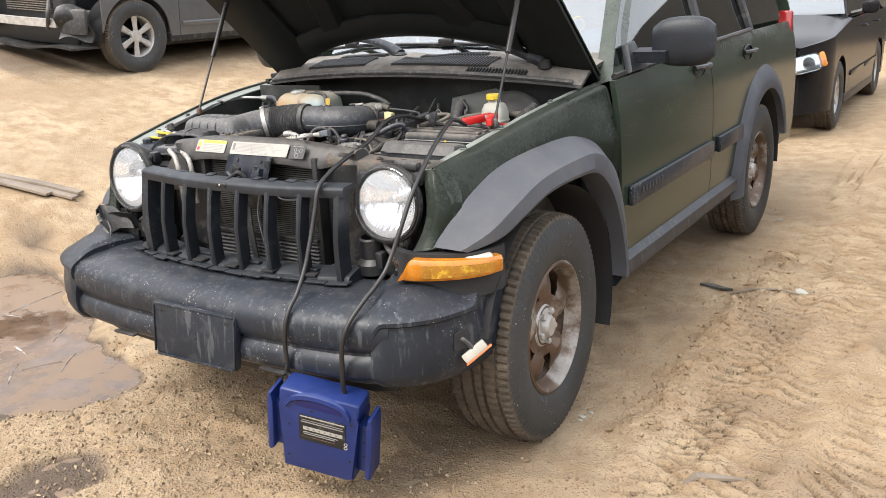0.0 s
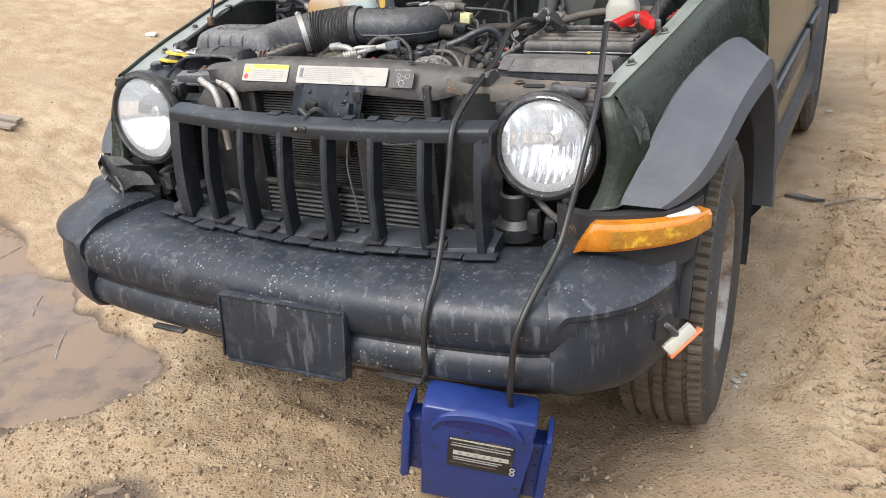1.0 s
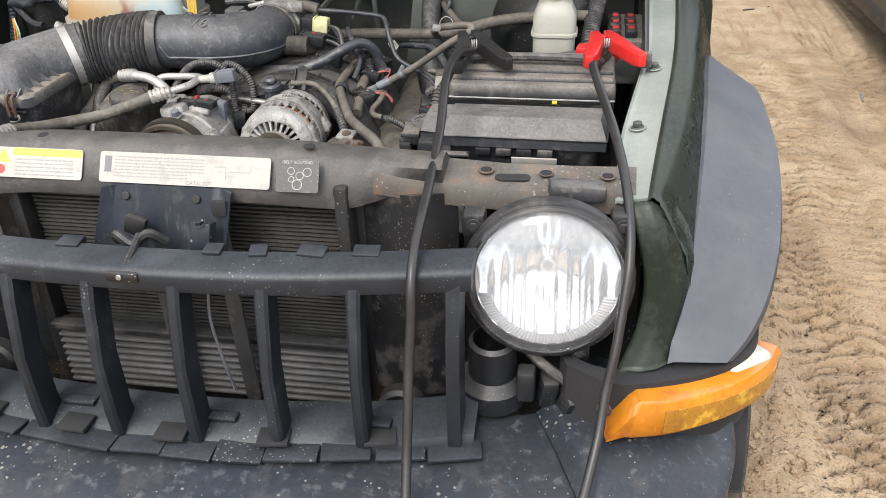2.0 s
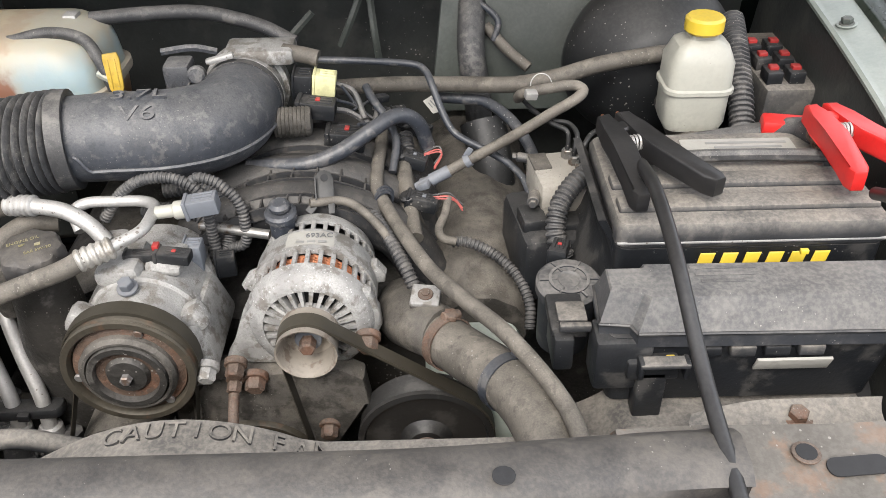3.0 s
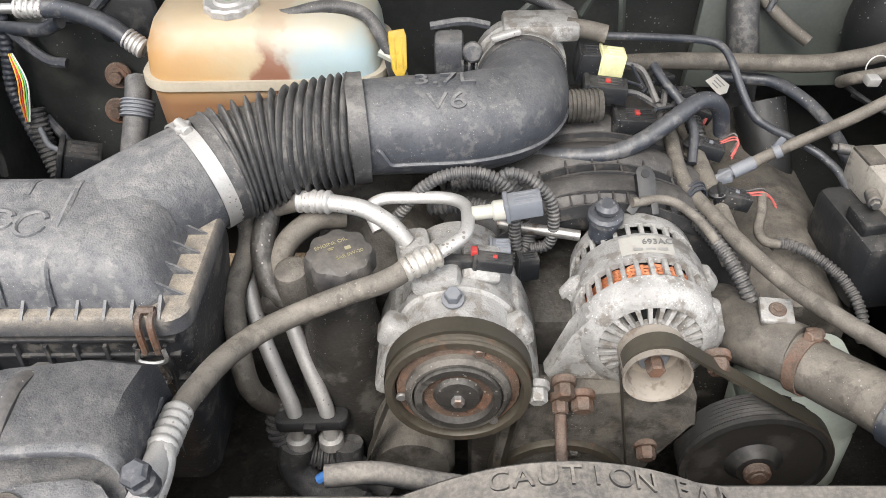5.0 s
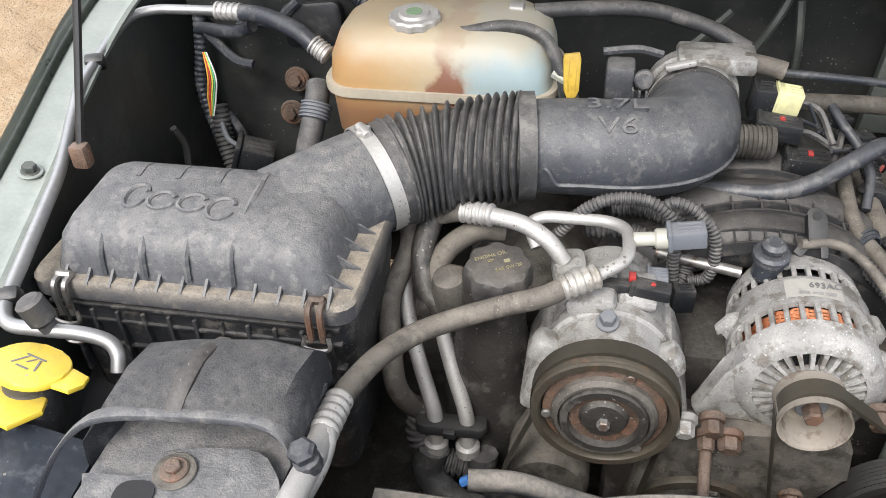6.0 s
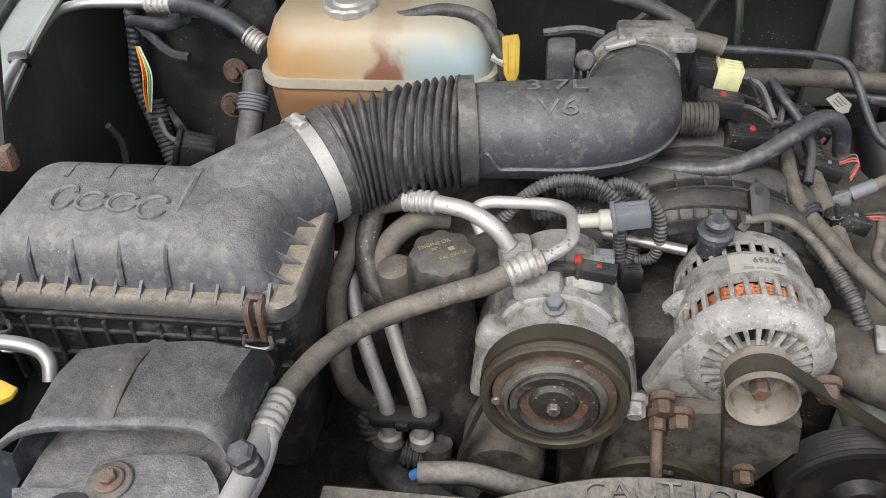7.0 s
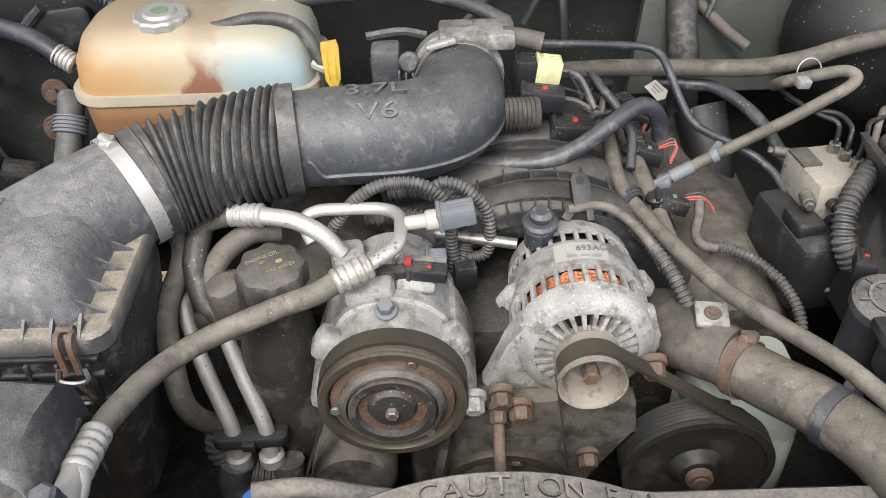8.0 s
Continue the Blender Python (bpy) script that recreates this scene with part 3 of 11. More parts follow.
def spread(lo, a, b, hi, fine, coarse=26):
    """Coordinates close together from a to b and ever wider out to lo and hi."""
    mid = np.arange(a, b + fine / 2, fine)
    grow = np.linspace(0, 1, coarse + 1)[1:] ** 4
    t = np.linspace(0, 1, coarse + 1)[1:]
    return np.concatenate([(a - fine * 40 * t - (a - lo - fine * 40) * grow)[::-1], mid, b + fine * 40 * t + (hi - b - fine * 40) * grow])


gx, gy = spread(-900, -2.4, 2.5, 900, 0.0095, 80), spread(-900, -0.8, 4.2, 900, 0.0095, 80)
GX, GY = np.meshgrid(gx, gy, indexing="ij")
GZ = ground_height(GX, GY)
nx, ny = len(gx), len(gy)
idx = np.arange(nx * ny).reshape(nx, ny)
faces = np.stack([idx[:-1, :-1], idx[1:, :-1], idx[1:, 1:], idx[:-1, 1:]], -1).reshape(-1, 4)
gme = bpy.data.meshes.new("ground")
gme.from_pydata(np.stack([GX, GY, GZ], -1).reshape(-1, 3).tolist(), [], faces.tolist())
gme.shade_smooth()


def dirt_material():
    m = bpy.data.materials.new("sandy_dirt")
    m.use_nodes = True
    nt = m.node_tree
    n, link = nt.nodes, nt.links.new
    b = n["Principled BSDF"]
    tc = n.new("ShaderNodeTexCoord")

    def tex(scale, detail, rough=0.6):
        t = n.new("ShaderNodeTexNoise")
        t.inputs["Scale"].default_value, t.inputs["Detail"].default_value, t.inputs["Roughness"].default_value = scale, detail, rough
        link(tc.outputs["Object"], t.inputs["Vector"])
        return t.outputs["Fac"]

    def rng(v, a, bb, lo=0.0, hi=1.0):
        r = n.new("ShaderNodeMapRange")
        r.interpolation_type = "SMOOTHSTEP"
        for key, val in (("From Min", a), ("From Max", bb), ("To Min", lo), ("To Max", hi)):
            r.inputs[key].default_value = val
        link(v, r.inputs["Value"])
        return r.outputs["Result"]

    def mix(f, a, c):
        r = n.new("ShaderNodeMix")
        r.data_type = "RGBA"
        link(f, r.inputs[0])
        for slot, v in ((6, a), (7, c)):
            if isinstance(v, tuple):
                r.inputs[slot].default_value = (*v, 1)
            else:
                link(v, r.inputs[slot])
        return r.outputs[2]

    big, mid, fine, grit = tex(0.9, 5), tex(7, 6, 0.65), tex(55, 5, 0.7), tex(260, 3, 0.7)
    col = mix(rng(big, 0.35, 0.65), (0.37, 0.268, 0.165), (0.50, 0.382, 0.245))
    col = mix(rng(mid, 0.38, 0.68), col, (0.34, 0.234, 0.133))
    col = mix(rng(fine, 0.52, 0.72, 0, 0.8), col, (0.23, 0.156, 0.092))
    col = mix(rng(grit, 0.60, 0.70, 0, 0.6), col, (0.56, 0.46, 0.33))
    # darkens wet earth and also carries the shade painted into ruts and prints
    damp_and_shade = n.new("ShaderNodeAttribute")
    damp_and_shade.attribute_name = "damp_and_shade"
    col = mix(damp_and_shade.outputs["Fac"], col, (0.115, 0.080, 0.052))
    link(col, b.inputs["Base Color"])
    r = n.new("ShaderNodeMapRange")
    r.inputs["To Min"].default_value, r.inputs["To Max"].default_value = 0.92, 0.45
    link(damp_and_shade.outputs["Fac"], r.inputs["Value"])
    link(r.outputs[0], b.inputs["Roughness"])
    vo = n.new("ShaderNodeTexVoronoi")
    vo.inputs["Scale"].default_value = 75
    link(tc.outputs["Object"], vo.inputs["Vector"])
    ad = n.new("ShaderNodeMath")
    ad.operation = "ADD"
    link(rng(vo.outputs["Distance"], 0.0, 0.45, 0.55, 0.0), ad.inputs[0])
    link(fine, ad.inputs[1])
    ad2 = n.new("ShaderNodeMath")
    ad2.operation = "MULTIPLY_ADD"
    ad2.inputs[1].default_value = 0.35
    link(grit, ad2.inputs[0])
    link(ad.outputs[0], ad2.inputs[2])
    bp = n.new("ShaderNodeBump")
    bp.inputs["Strength"].default_value, bp.inputs["Distance"].default_value = 0.9, 0.016
    link(ad2.outputs[0], bp.inputs["Height"])
    link(bp.outputs[0], b.inputs["Normal"])
    return m


M["dirt"] = dirt_material()
gme.materials.append(M["dirt"])
# wet rims of the puddles, darker patch below the silver car's nose, wet patches by the bumper
wet_and_shade = np.clip(2.4 * puddle_depth(GX, GY), 0, 1)
wet_and_shade = np.maximum(wet_and_shade, 0.75 * (1 - step(0.6, 1.2, ((GX + 6.6) / 1.1) ** 2 + ((GY - 3.6) / 0.5) ** 2 + 0.4 * smooth_noise(GX, GY, 0.4, 31))))
wet_and_shade = np.maximum(wet_and_shade, 0.5 * step(0.15, 0.6, smooth_noise(GX, GY, 0.9, 33)) * np.exp(-((GX - 0.2) / 0.9) ** 2 - ((GY - 0.5) / 0.6) ** 2))
# shade painted into the hollows of prints and ruts, then random damp patches
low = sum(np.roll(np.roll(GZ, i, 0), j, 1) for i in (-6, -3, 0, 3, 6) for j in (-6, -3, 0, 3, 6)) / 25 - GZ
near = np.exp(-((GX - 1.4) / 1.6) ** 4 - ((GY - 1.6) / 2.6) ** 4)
wet_and_shade = np.maximum(wet_and_shade, 0.55 * step(0.004, 0.022, low) * near)
wet_and_shade = np.maximum(wet_and_shade, 0.28 * near * step(0.1, 0.7, smooth_noise(GX, GY, 0.22, 37)))
attr = gme.attributes.new("damp_and_shade", "FLOAT", "POINT")
attr.data.foreach_set("value", wet_and_shade.reshape(-1).astype(np.float32))
tagged(new("ground", gme), "trampled sandy dirt yard with ruts, tread prints and stones", "ground", kind="structure")

# standing water in the hollow
bm = bmesh.new()
sheet(bm, lambda u, v: (-3.1 + 2.9 * u, -0.75 + 2.3 * v, -0.026), 24, 20)
M["water"] = mat("muddy_water", (0.115, 0.074, 0.048), 0.06, var=0.5, bump=0.05, scale=3.2, stain=(0.22, 0.155, 0.105), stain_amount=0.5, stain_scale=2.5, streak=2.0)
M["water"].node_tree.nodes["Principled BSDF"].inputs["IOR"].default_value = 1.33
tagged(part("puddle_water", bm, M["water"]), "shallow muddy brown puddle with a still surface", "puddle", kind="structure")


# thin white slivers laid on the puddle as painted streaks of sky reflection
M["ice"] = mat("sky_streak_white", (0.44, 0.43, 0.42), 0.2, bump=0.2, var=0.6, scale=25, stain=(0.16, 0.11, 0.075), stain_amount=0.6, stain_scale=9)
for x, y, length, turn, wide in ((-2.19, 0.86, 0.34, 100, 0.020), (-2.16, 0.66, 0.26, 15, 0.045), (-1.60, 0.42, 0.20, -12, 0.020), (-1.40, 0.26, 0.22, 140, 0.018), (-1.36, 0.37, 0.16, 62, 0.024), (-1.28, 0.44, 0.20, 130, 0.013), (-1.63, 0.63, 0.18, 130, 0.014), (-1.86, 0.44, 0.22, 30, 0.012)):
    a = radians(turn)
    axis, across = Vector((math.cos(a), math.sin(a), 0)), Vector((-math.sin(a), math.cos(a), 0))
    bm = bmesh.new()
    rings(bm, [[Vector((x, y, -0.0255)) + axis * (length * (t - 0.5)) + across * (wide * (0.62 * w * q + 0.3 * math.sin(4 * t))) + Vector((0, 0, h)) for q, h in ((-1, 0), (0, 0.0035), (1, 0))] for t, w in ((0, 0.05), (0.2, 0.5), (0.5, 0.42), (0.75, 0.28), (1, 0.03))])
    tagged(part("ice_sliver", bm, M["ice"]), "thin white streak painted as sky reflection on the puddle", "ice", "ice slivers in the puddle")


def stones(name, count, place, lo, hi, material, seed):
    """Many small pebbles lying on the dirt, as one mesh."""
    rnd = random.Random(seed)
    verts, polys = [], []
    g = (1 + 5 ** 0.5) / 2
    ico = [Vector(p).normalized() for p in ((-1, g, 0), (1, g, 0), (-1, -g, 0), (1, -g, 0), (0, -1, g), (0, 1, g), (0, -1, -g), (0, 1, -g), (g, 0, -1), (g, 0, 1), (-g, 0, -1), (-g, 0, 1))]
    tris = [(0, 11, 5), (0, 5, 1), (0, 1, 7), (0, 7, 10), (0, 10, 11), (1, 5, 9), (5, 11, 4), (11, 10, 2), (10, 7, 6), (7, 1, 8), (3, 9, 4), (3, 4, 2), (3, 2, 6), (3, 6, 8), (3, 8, 9), (4, 9, 5), (2, 4, 11), (6, 2, 10), (8, 6, 7), (9, 8, 1)]
    spots = [place(rnd) for _ in range(count)]
    zs = ground_height(np.array([p[0] for p in spots]), np.array([p[1] for p in spots]))
    for (x, y), z in zip(spots, zs):
        s = lo + (hi - lo) * rnd.random() ** 3
        q = Euler((rnd.uniform(0, 6.3), rnd.uniform(0, 6.3), rnd.uniform(0, 6.3))).to_matrix()
        sq = (rnd.uniform(0.7, 1.2), rnd.uniform(0.6, 1.0), rnd.uniform(0.5, 0.8))
        k = len(verts)
        for p in ico:
            w = q @ Vector([e * f * rnd.uniform(0.62, 1.18) for e, f in zip(p, sq)]) * s
            verts.append((x + w.x, y + w.y, z + s * 0.25 + w.z))
        polys += [tuple(k + n for n in t) for t in tris]
    me = bpy.data.meshes.new(name)
    me.from_pydata(verts, [], polys)
    me.materials.append(material)
    me.shade_smooth()
    me.set_sharp_from_angle(angle=radians(50))
    return new(name, me)


def island_material(name, a, c):
    m = bpy.data.materials.new(name)
    m.use_nodes = True
    nt = m.node_tree
    geo, rp = nt.nodes.new("ShaderNodeNewGeometry"), nt.nodes.new("ShaderNodeValToRGB")
    rp.color_ramp.elements[0].color, rp.color_ramp.elements[1].color = (*a, 1), (*c, 1)
    nt.links.new(geo.outputs["Random Per Island"], rp.inputs[0])
    nt.links.new(rp.outputs[0], nt.nodes["Principled BSDF"].inputs["Base Color"])
    nt.nodes["Principled BSDF"].inputs["Roughness"].default_value = 0.85
    return m


M["pebble"] = island_material("pebble_stone", (0.15, 0.105, 0.068), (0.40, 0.31, 0.205))
tagged(stones("gravel", 5200, lambda r: (r.gauss(-0.15, 0.75), r.gauss(0.12, 0.42)), 0.003, 0.011, M["pebble"], 3), "loose tan pebbles and clods lying on the dirt", "gravel", kind="stuff")
tagged(stones("gravel", 2600, lambda r: (r.uniform(-5, 4), r.uniform(-1, 9)), 0.003, 0.010, M["pebble"], 4), "scattered small stones over the yard", "gravel", kind="stuff")
tagged(stones("clods", 700, lambda r: (r.gauss(1.12, 0.07), r.uniform(0.9, 3.1)), 0.003, 0.016, M["dirt"], 5), "churned clods of damp dirt beside the sill", "dirt clods", kind="stuff")

# ---- the green off-road car ----
suv = thing("off_road_car", "dark green off-road car with grille removed and bonnet propped open", "car")
CX = 0.006


def mirror_x(bm):
    """Moves a mesh to the car's other side."""
    for v in bm.verts:
        v.co.x = 2 * CX - v.co.x
    bmesh.ops.reverse_faces(bm, faces=bm.faces)
    return bm


# -- bumper: a profile swept along the front's plan line --
PLAN = [(0.0, 0.085), (0.25, 0.090), (0.42, 0.103), (0.56, 0.122), (0.65, 0.148), (0.73, 0.192), (0.79, 0.255), (0.825, 0.34), (0.838, 0.43), (0.84, 0.56)]


def plan_line(lo, hi, steps=14):
    pts = spline([(d, y, 0) for d, y in PLAN], 12)
    pts = [p for p in pts if lo <= p.x <= hi] if hi < 0.8 else [p for p in pts if p.x >= lo]
    return pts


def sweep(bm, line, profile, side=1):
    loops = []
    for i, p in enumerate(line):
        t = (line[min(i + 1, len(line) - 1)] - line[max(i - 1, 0)]).normalized()
        out = Vector((t.y, -t.x, 0))
        loops.append([(CX + side * (p.x + out.x * o), p.y + out.y * o, z) for o, z in profile])
    return rings(bm, loops, closed=True, caps=True)


main_profile = [(-0.25, 0.628), (-0.17, 0.628), (-0.08, 0.618), (-0.035, 0.606), (-0.012, 0.59), (0.0, 0.565), (0.0, 0.535), (-0.008, 0.51), (-0.020, 0.496), (-0.020, 0.488),
                (-0.008, 0.476), (-0.002, 0.455), (-0.006, 0.43), (-0.022, 0.412), (-0.05, 0.402), (-0.09, 0.397), (-0.2, 0.395), (-0.25, 0.45)]
corner_profile = [(-0.25, 0.652), (-0.16, 0.656), (-0.10, 0.650), (-0.085, 0.643), (-0.017, 0.606), (-0.007, 0.601), (0.001, 0.592), (0.001, 0.581), (-0.009, 0.574), (-0.007, 0.560), (0.001, 0.520), (0.003, 0.480), (0.001, 0.440), (-0.006, 0.420), (-0.020, 0.400), (-0.06, 0.382), (-0.2, 0.372), (-0.25, 0.45)]
side_profile = corner_profile[:3] + [(-0.05, 0.648), (-0.012, 0.640), (-0.006, 0.630), (-0.003, 0.610), (-0.002, 0.590), (-0.002, 0.575), (-0.002, 0.560)] + corner_profile[10:]
FAR_STRETCH = 1.026


def bumper_loops(bm, line, side, t0, t1, proud=0.0):
    """The bumper's skin along the plan line; its section turns from rolled to padded between t0 and t1, and to plain along the side."""
    loops = []
    for i, p in enumerate(line):
        t = (line[min(i + 1, len(line) - 1)] - line[max(i - 1, 0)]).normalized()
        out = Vector((t.y, -t.x, 0))
        k = step(t0, t1, abs(p.x))
        wide = FAR_STRETCH if side * p.x < 0 else 1.0
        e = step(0.37, 0.43, p.y)
        tip = [(c[0] + (d[0] - c[0]) * e, c[1] + (d[1] - c[1]) * e) for c, d in zip(corner_profile, side_profile)]
        loops.append([(CX + side * (p.x + out.x * (o + proud)) * wide, p.y + out.y * (o + proud), z) for o, z in ((a[0] + (c[0] - a[0]) * k, a[1] + (c[1] - a[1]) * k) for a, c in zip(main_profile, tip))])
    rings(bm, loops, closed=True, caps=True)
    return bm


line = plan_line(0, 0.70)
both = [Vector((-p.x, p.y, 0)) for p in reversed(line[1:])] + line
part("front_bumper", bumper_loops(bmesh.new(), both, 1, 1.5, 2.0), M["bumper"], suv, "scuffed dark grey plastic bumper with dried mud specks")
for side in (1, -1):
    corner_line = plan_line(0.645 if side > 0 else 0.585, 0.9)
    if side < 0:
        corner_line = [Vector((p.x * FAR_STRETCH, p.y, 0)) for p in corner_line]
    part("bumper_corner", bumper_loops(bmesh.new(), corner_line, side, *((0.635, 0.685) if side > 0 else (0.575, 0.625)), 0.004), M["bumper"], suv, smooth=30)
bm = bmesh.new()
sweep(bm, [Vector((-p.x, p.y, 0)) for p in reversed(plan_line(0, 0.7)[1:])] + plan_line(0, 0.7), [(-0.10, 0.41), (-0.085, 0.375), (-0.095, 0.35), (-0.15, 0.335), (-0.22, 0.335), (-0.22, 0.41)])
part("air_dam", bm, M["dark"], suv)
for sx in (-0.33, 0.33):
    bm = bmesh.new()
    box(bm, (CX + sx, 0.10, 0.412), (0.10, 0.02, 0.008), 0.003)
    part("tow_slot_trim", bm, M["black"], suv)

# number plate bracket, bent a little out of line
pm = facing((0.060, 0.074, 0.484), (0.322, 0.032, -0.014), (0.0, 0.09, 1))
bm = bmesh.new()
prism(bm, [(-0.156, 0.082), (0.156, 0.080), (0.162, 0.070), (0.160, -0.076), (0.154, -0.083), (-0.140, -0.083), (-0.150, -0.076), (-0.162, 0.070)], 0.026, pm @ Matrix.Translation((0, 0, -0.010)), 0.004)
plate = part("plate_bracket", bm, M["bumper"], suv, "empty dark plastic number plate bracket")
for c, size in (((0, 0.079, 0.0170), (0.306, 0.005, 0.006)), ((0.004, -0.080, 0.0175), (0.294, 0.006, 0.008)), ((0.1575, -0.002, 0.0170), (0.005, 0.150, 0.006)), ((-0.153, 0.0, 0.0170), (0.005, 0.148, 0.006))):
    bm = bmesh.new()
    box(bm, c, size, 0.0015, m=pm)
    part("bracket_lip", bm, M["bumper"], plate)
for hx, hy, wide, high in ((-0.128, 0.060, 0.014, 0.012), (-0.108, 0.061, 0.016, 0.004), (0.128, 0.058, 0.014, 0.012), (0.106, 0.059, 0.018, 0.004), (0.010, -0.008, 0.010, 0.012), (0.010, 0.008, 0.004, 0.008), (0.011, -0.022, 0.005, 0.005)):
    bm = bmesh.new()
    box(bm, (hx, hy, 0.0152), (wide, high, 0.004), 0.001, m=pm)
    part("screw_hole", bm, M["interior"], plate)

# -- grille panel behind the missing grille --
grille = thing("grille_panel", "", "")
grille.parent = suv
bm = bmesh.new()
top_line = [(-0.365, 0.290, 0.897), (-0.27, 0.277, 0.895), (-0.13, 0.268, 0.891), (0.05, 0.265, 0.889), (0.22, 0.273, 0.889), (0.36, 0.289, 0.891), (0.478, 0.308, 0.893)]
loops = []
for p in spline(top_line, 6):
    loops.append([(p.x, p.y + dy, p.z + dz) for dy, dz in ((-0.004, 0.008), (-0.001, 0.014), (0.006, 0.018), (0.046, 0.022), (0.052, 0.016), (0.052, 0.008), (0.012, 0.002), (0.010, -0.013), (-0.002, -0.013))])
rings(bm, loops)
part("top_rail", bm, M["grille"], grille)
for x in (-0.36, -0.29, -0.20, -0.06, 0.14, 0.20, 0.27, 0.34):
    bm = bmesh.new()
    y = lerp_table([(p[0], p[1]) for p in top_line], x)[0]
    box(bm, (x, y + 0.046, 0.9105), (random.uniform(0.018, 0.042), 0.024, 0.010), 0.002, (random.uniform(-8, 8), 0, random.uniform(-10, 10)))
    part("clip_tab", bm, M["grille"], grille)
for x in (-0.247, -0.136, -0.020, 0.098, 0.215, 0.331):
    bm = bmesh.new()
    y = lerp_table([(p[0], p[1]) for p in top_line], x)[0]
    loops = []
    for t in (0, 0.15, 0.5, 0.85, 1.0):
        z = 0.885 - 0.245 * t
        f, w = y - 0.004 - 0.014 * math.sin(math.pi * t) - 0.022 * t, 0.0085 + 0.002 * abs(t - 0.5)
        loops.append([(x - w, f + 0.004, z), (x - w * 0.55, f, z), (x + w * 0.55, f, z), (x + w, f + 0.004, z), (x + w * 0.8, f + 0.044, z), (x - w * 0.8, f + 0.044, z)])
    rings(bm, loops)
    part("grille_bar", bm, M["grille"], grille)
for x0, x1, yp in ((-0.368, -0.338, 0.288), (0.446, 0.464, 0.304)):
    bm = bmesh.new()
    sheet(bm, lambda u, v: (x0 + (x1 - x0) * u, yp - 0.020 * v - 0.012 * math.sin(v * 3.1), 0.895 - 0.27 * v), 2, 6, 0.05, (0, 1, 0))
    part("side_post", bm, M["grille"], grille)
low_line = [(-0.43, 0.312, 0.640), (-0.25, 0.278, 0.633), (-0.05, 0.262, 0.630), (0.15, 0.262, 0.630), (0.33, 0.280, 0.632), (0.48, 0.312, 0.638)]
bm = bmesh.new()
rings(bm, [[(p.x, p.y + dy, p.z + dz) for dy, dz in ((-0.02, 0.0), (-0.012, 0.012), (0.03, 0.026), (0.06, 0.026), (0.06, -0.02), (-0.02, -0.012))] for p in spline(low_line, 6)])
part("bottom_rail", bm, M["grille"], grille)
rnd = random.Random(8)
for k in range(13):
    x = -0.42 + k * 0.073
    y = lerp_table([(p[0], p[1]) for p in low_line], x)[0]
    bm = bmesh.new()
    box(bm, (x, y - 0.028 + rnd.uniform(-0.006, 0.004), 0.637 + rnd.uniform(-0.003, 0.004)), (rnd.choice((0.068, 0.0745)), rnd.uniform(0.032, 0.040), 0.006), 0.002, (rnd.uniform(-5, 5), rnd.uniform(-3, 3), rnd.uniform(-4, 4) + 34 * (x - 0.03)))
    part("bumper_clip", bm, M["grille"], grille)
    if k % 3 == 1:
        bm = bmesh.new()
        box(bm, (x + 0.03, y + 0.020, 0.657), (0.05, 0.02, 0.008), 0.003, (rnd.uniform(-8, 8), 0, 0))
        part("rail_tab", bm, M["grille"], grille)
    if k % 2 == 1:
        bm = bmesh.new()
        box(bm, (x - 0.03, y - 0.014, 0.6500), (0.044, 0.034, 0.006), 0.001, (0, 0, 34 * (x - 0.03)))
        part("clip_slot", bm, M["interior"], grille)

# -- condenser and coolers --
cond = thing("condenser", "", "")
cond.parent = suv
bm = bmesh.new()
box(bm, (0.03, 0.462, 0.76), (0.60, 0.03, 0.40), 0.004)
part("core_backing", bm, M["dark"], cond)
bm = bmesh.new()
for i in range(56):
    box(bm, (0.045, 0.440, 0.59 + i * 0.0066), (0.47, 0.018, 0.0034), 0)
tagged(part("fin_pack", bm, M["fins"], cond, smooth=0), kind="stuff")
bm = bmesh.new()
for i in range(62):
    box(bm, (-0.185 + i * 0.0075, 0.4475, 0.77), (0.0022, 0.012, 0.37), 0)
tagged(part("fin_grid", bm, M["dark"], cond, smooth=0), kind="stuff")
for i in range(9):
    bm = bmesh.new()
    box(bm, (0.045, 0.404, 0.600 + i * 0.0125), (0.47, 0.016, 0.0052), 0.0015)
    part("cooler_tube", bm, M["cooler"], cond)
bm = bmesh.new()
box(bm, (0.045, 0.418, 0.65), (0.47, 0.008, 0.115), 0)
part("cooler_backing", bm, M["dark"], cond)
for x in (-0.20, 0.288):
    bm = bmesh.new()
    box(bm, (x, 0.425, 0.765), (0.020, 0.045, 0.40), 0.005)
    part("end_tank", bm, M["dark"], cond)
bm = bmesh.new()
box(bm, (0.045, 0.40, 0.708), (0.48, 0.02, 0.010), 0.002)
part("cooler_frame", bm, M["black"], cond)
for x, lean in ((0.005, 2.0), (0.107, -1.2)):
    bm = bmesh.new()
    sheet(bm, lambda u, v: (x + 0.022 * u + 0.012 * math.sin(v * 2.5), 0.385 - 0.02 * math.sin(v * 3.1), 0.90 - 0.30 * v), 2, 10, 0.006, (0, 1, 0))
    part("lattice_strut", bm, M["dusty"], cond)
bm = bmesh.new()
tube(bm, [(0.115, 0.345, 0.875), (0.108, 0.33, 0.80), (0.112, 0.335, 0.72), (0.115, 0.35, 0.645)], 0.0022, 6)
part("release_cable", bm, M["grey_con"], cond)
bm = bmesh.new()
tube(bm, [(0.13, 0.36, 0.875), (0.20, 0.35, 0.845), (0.30, 0.355, 0.855), (0.33, 0.37, 0.88)], 0.003, 6)
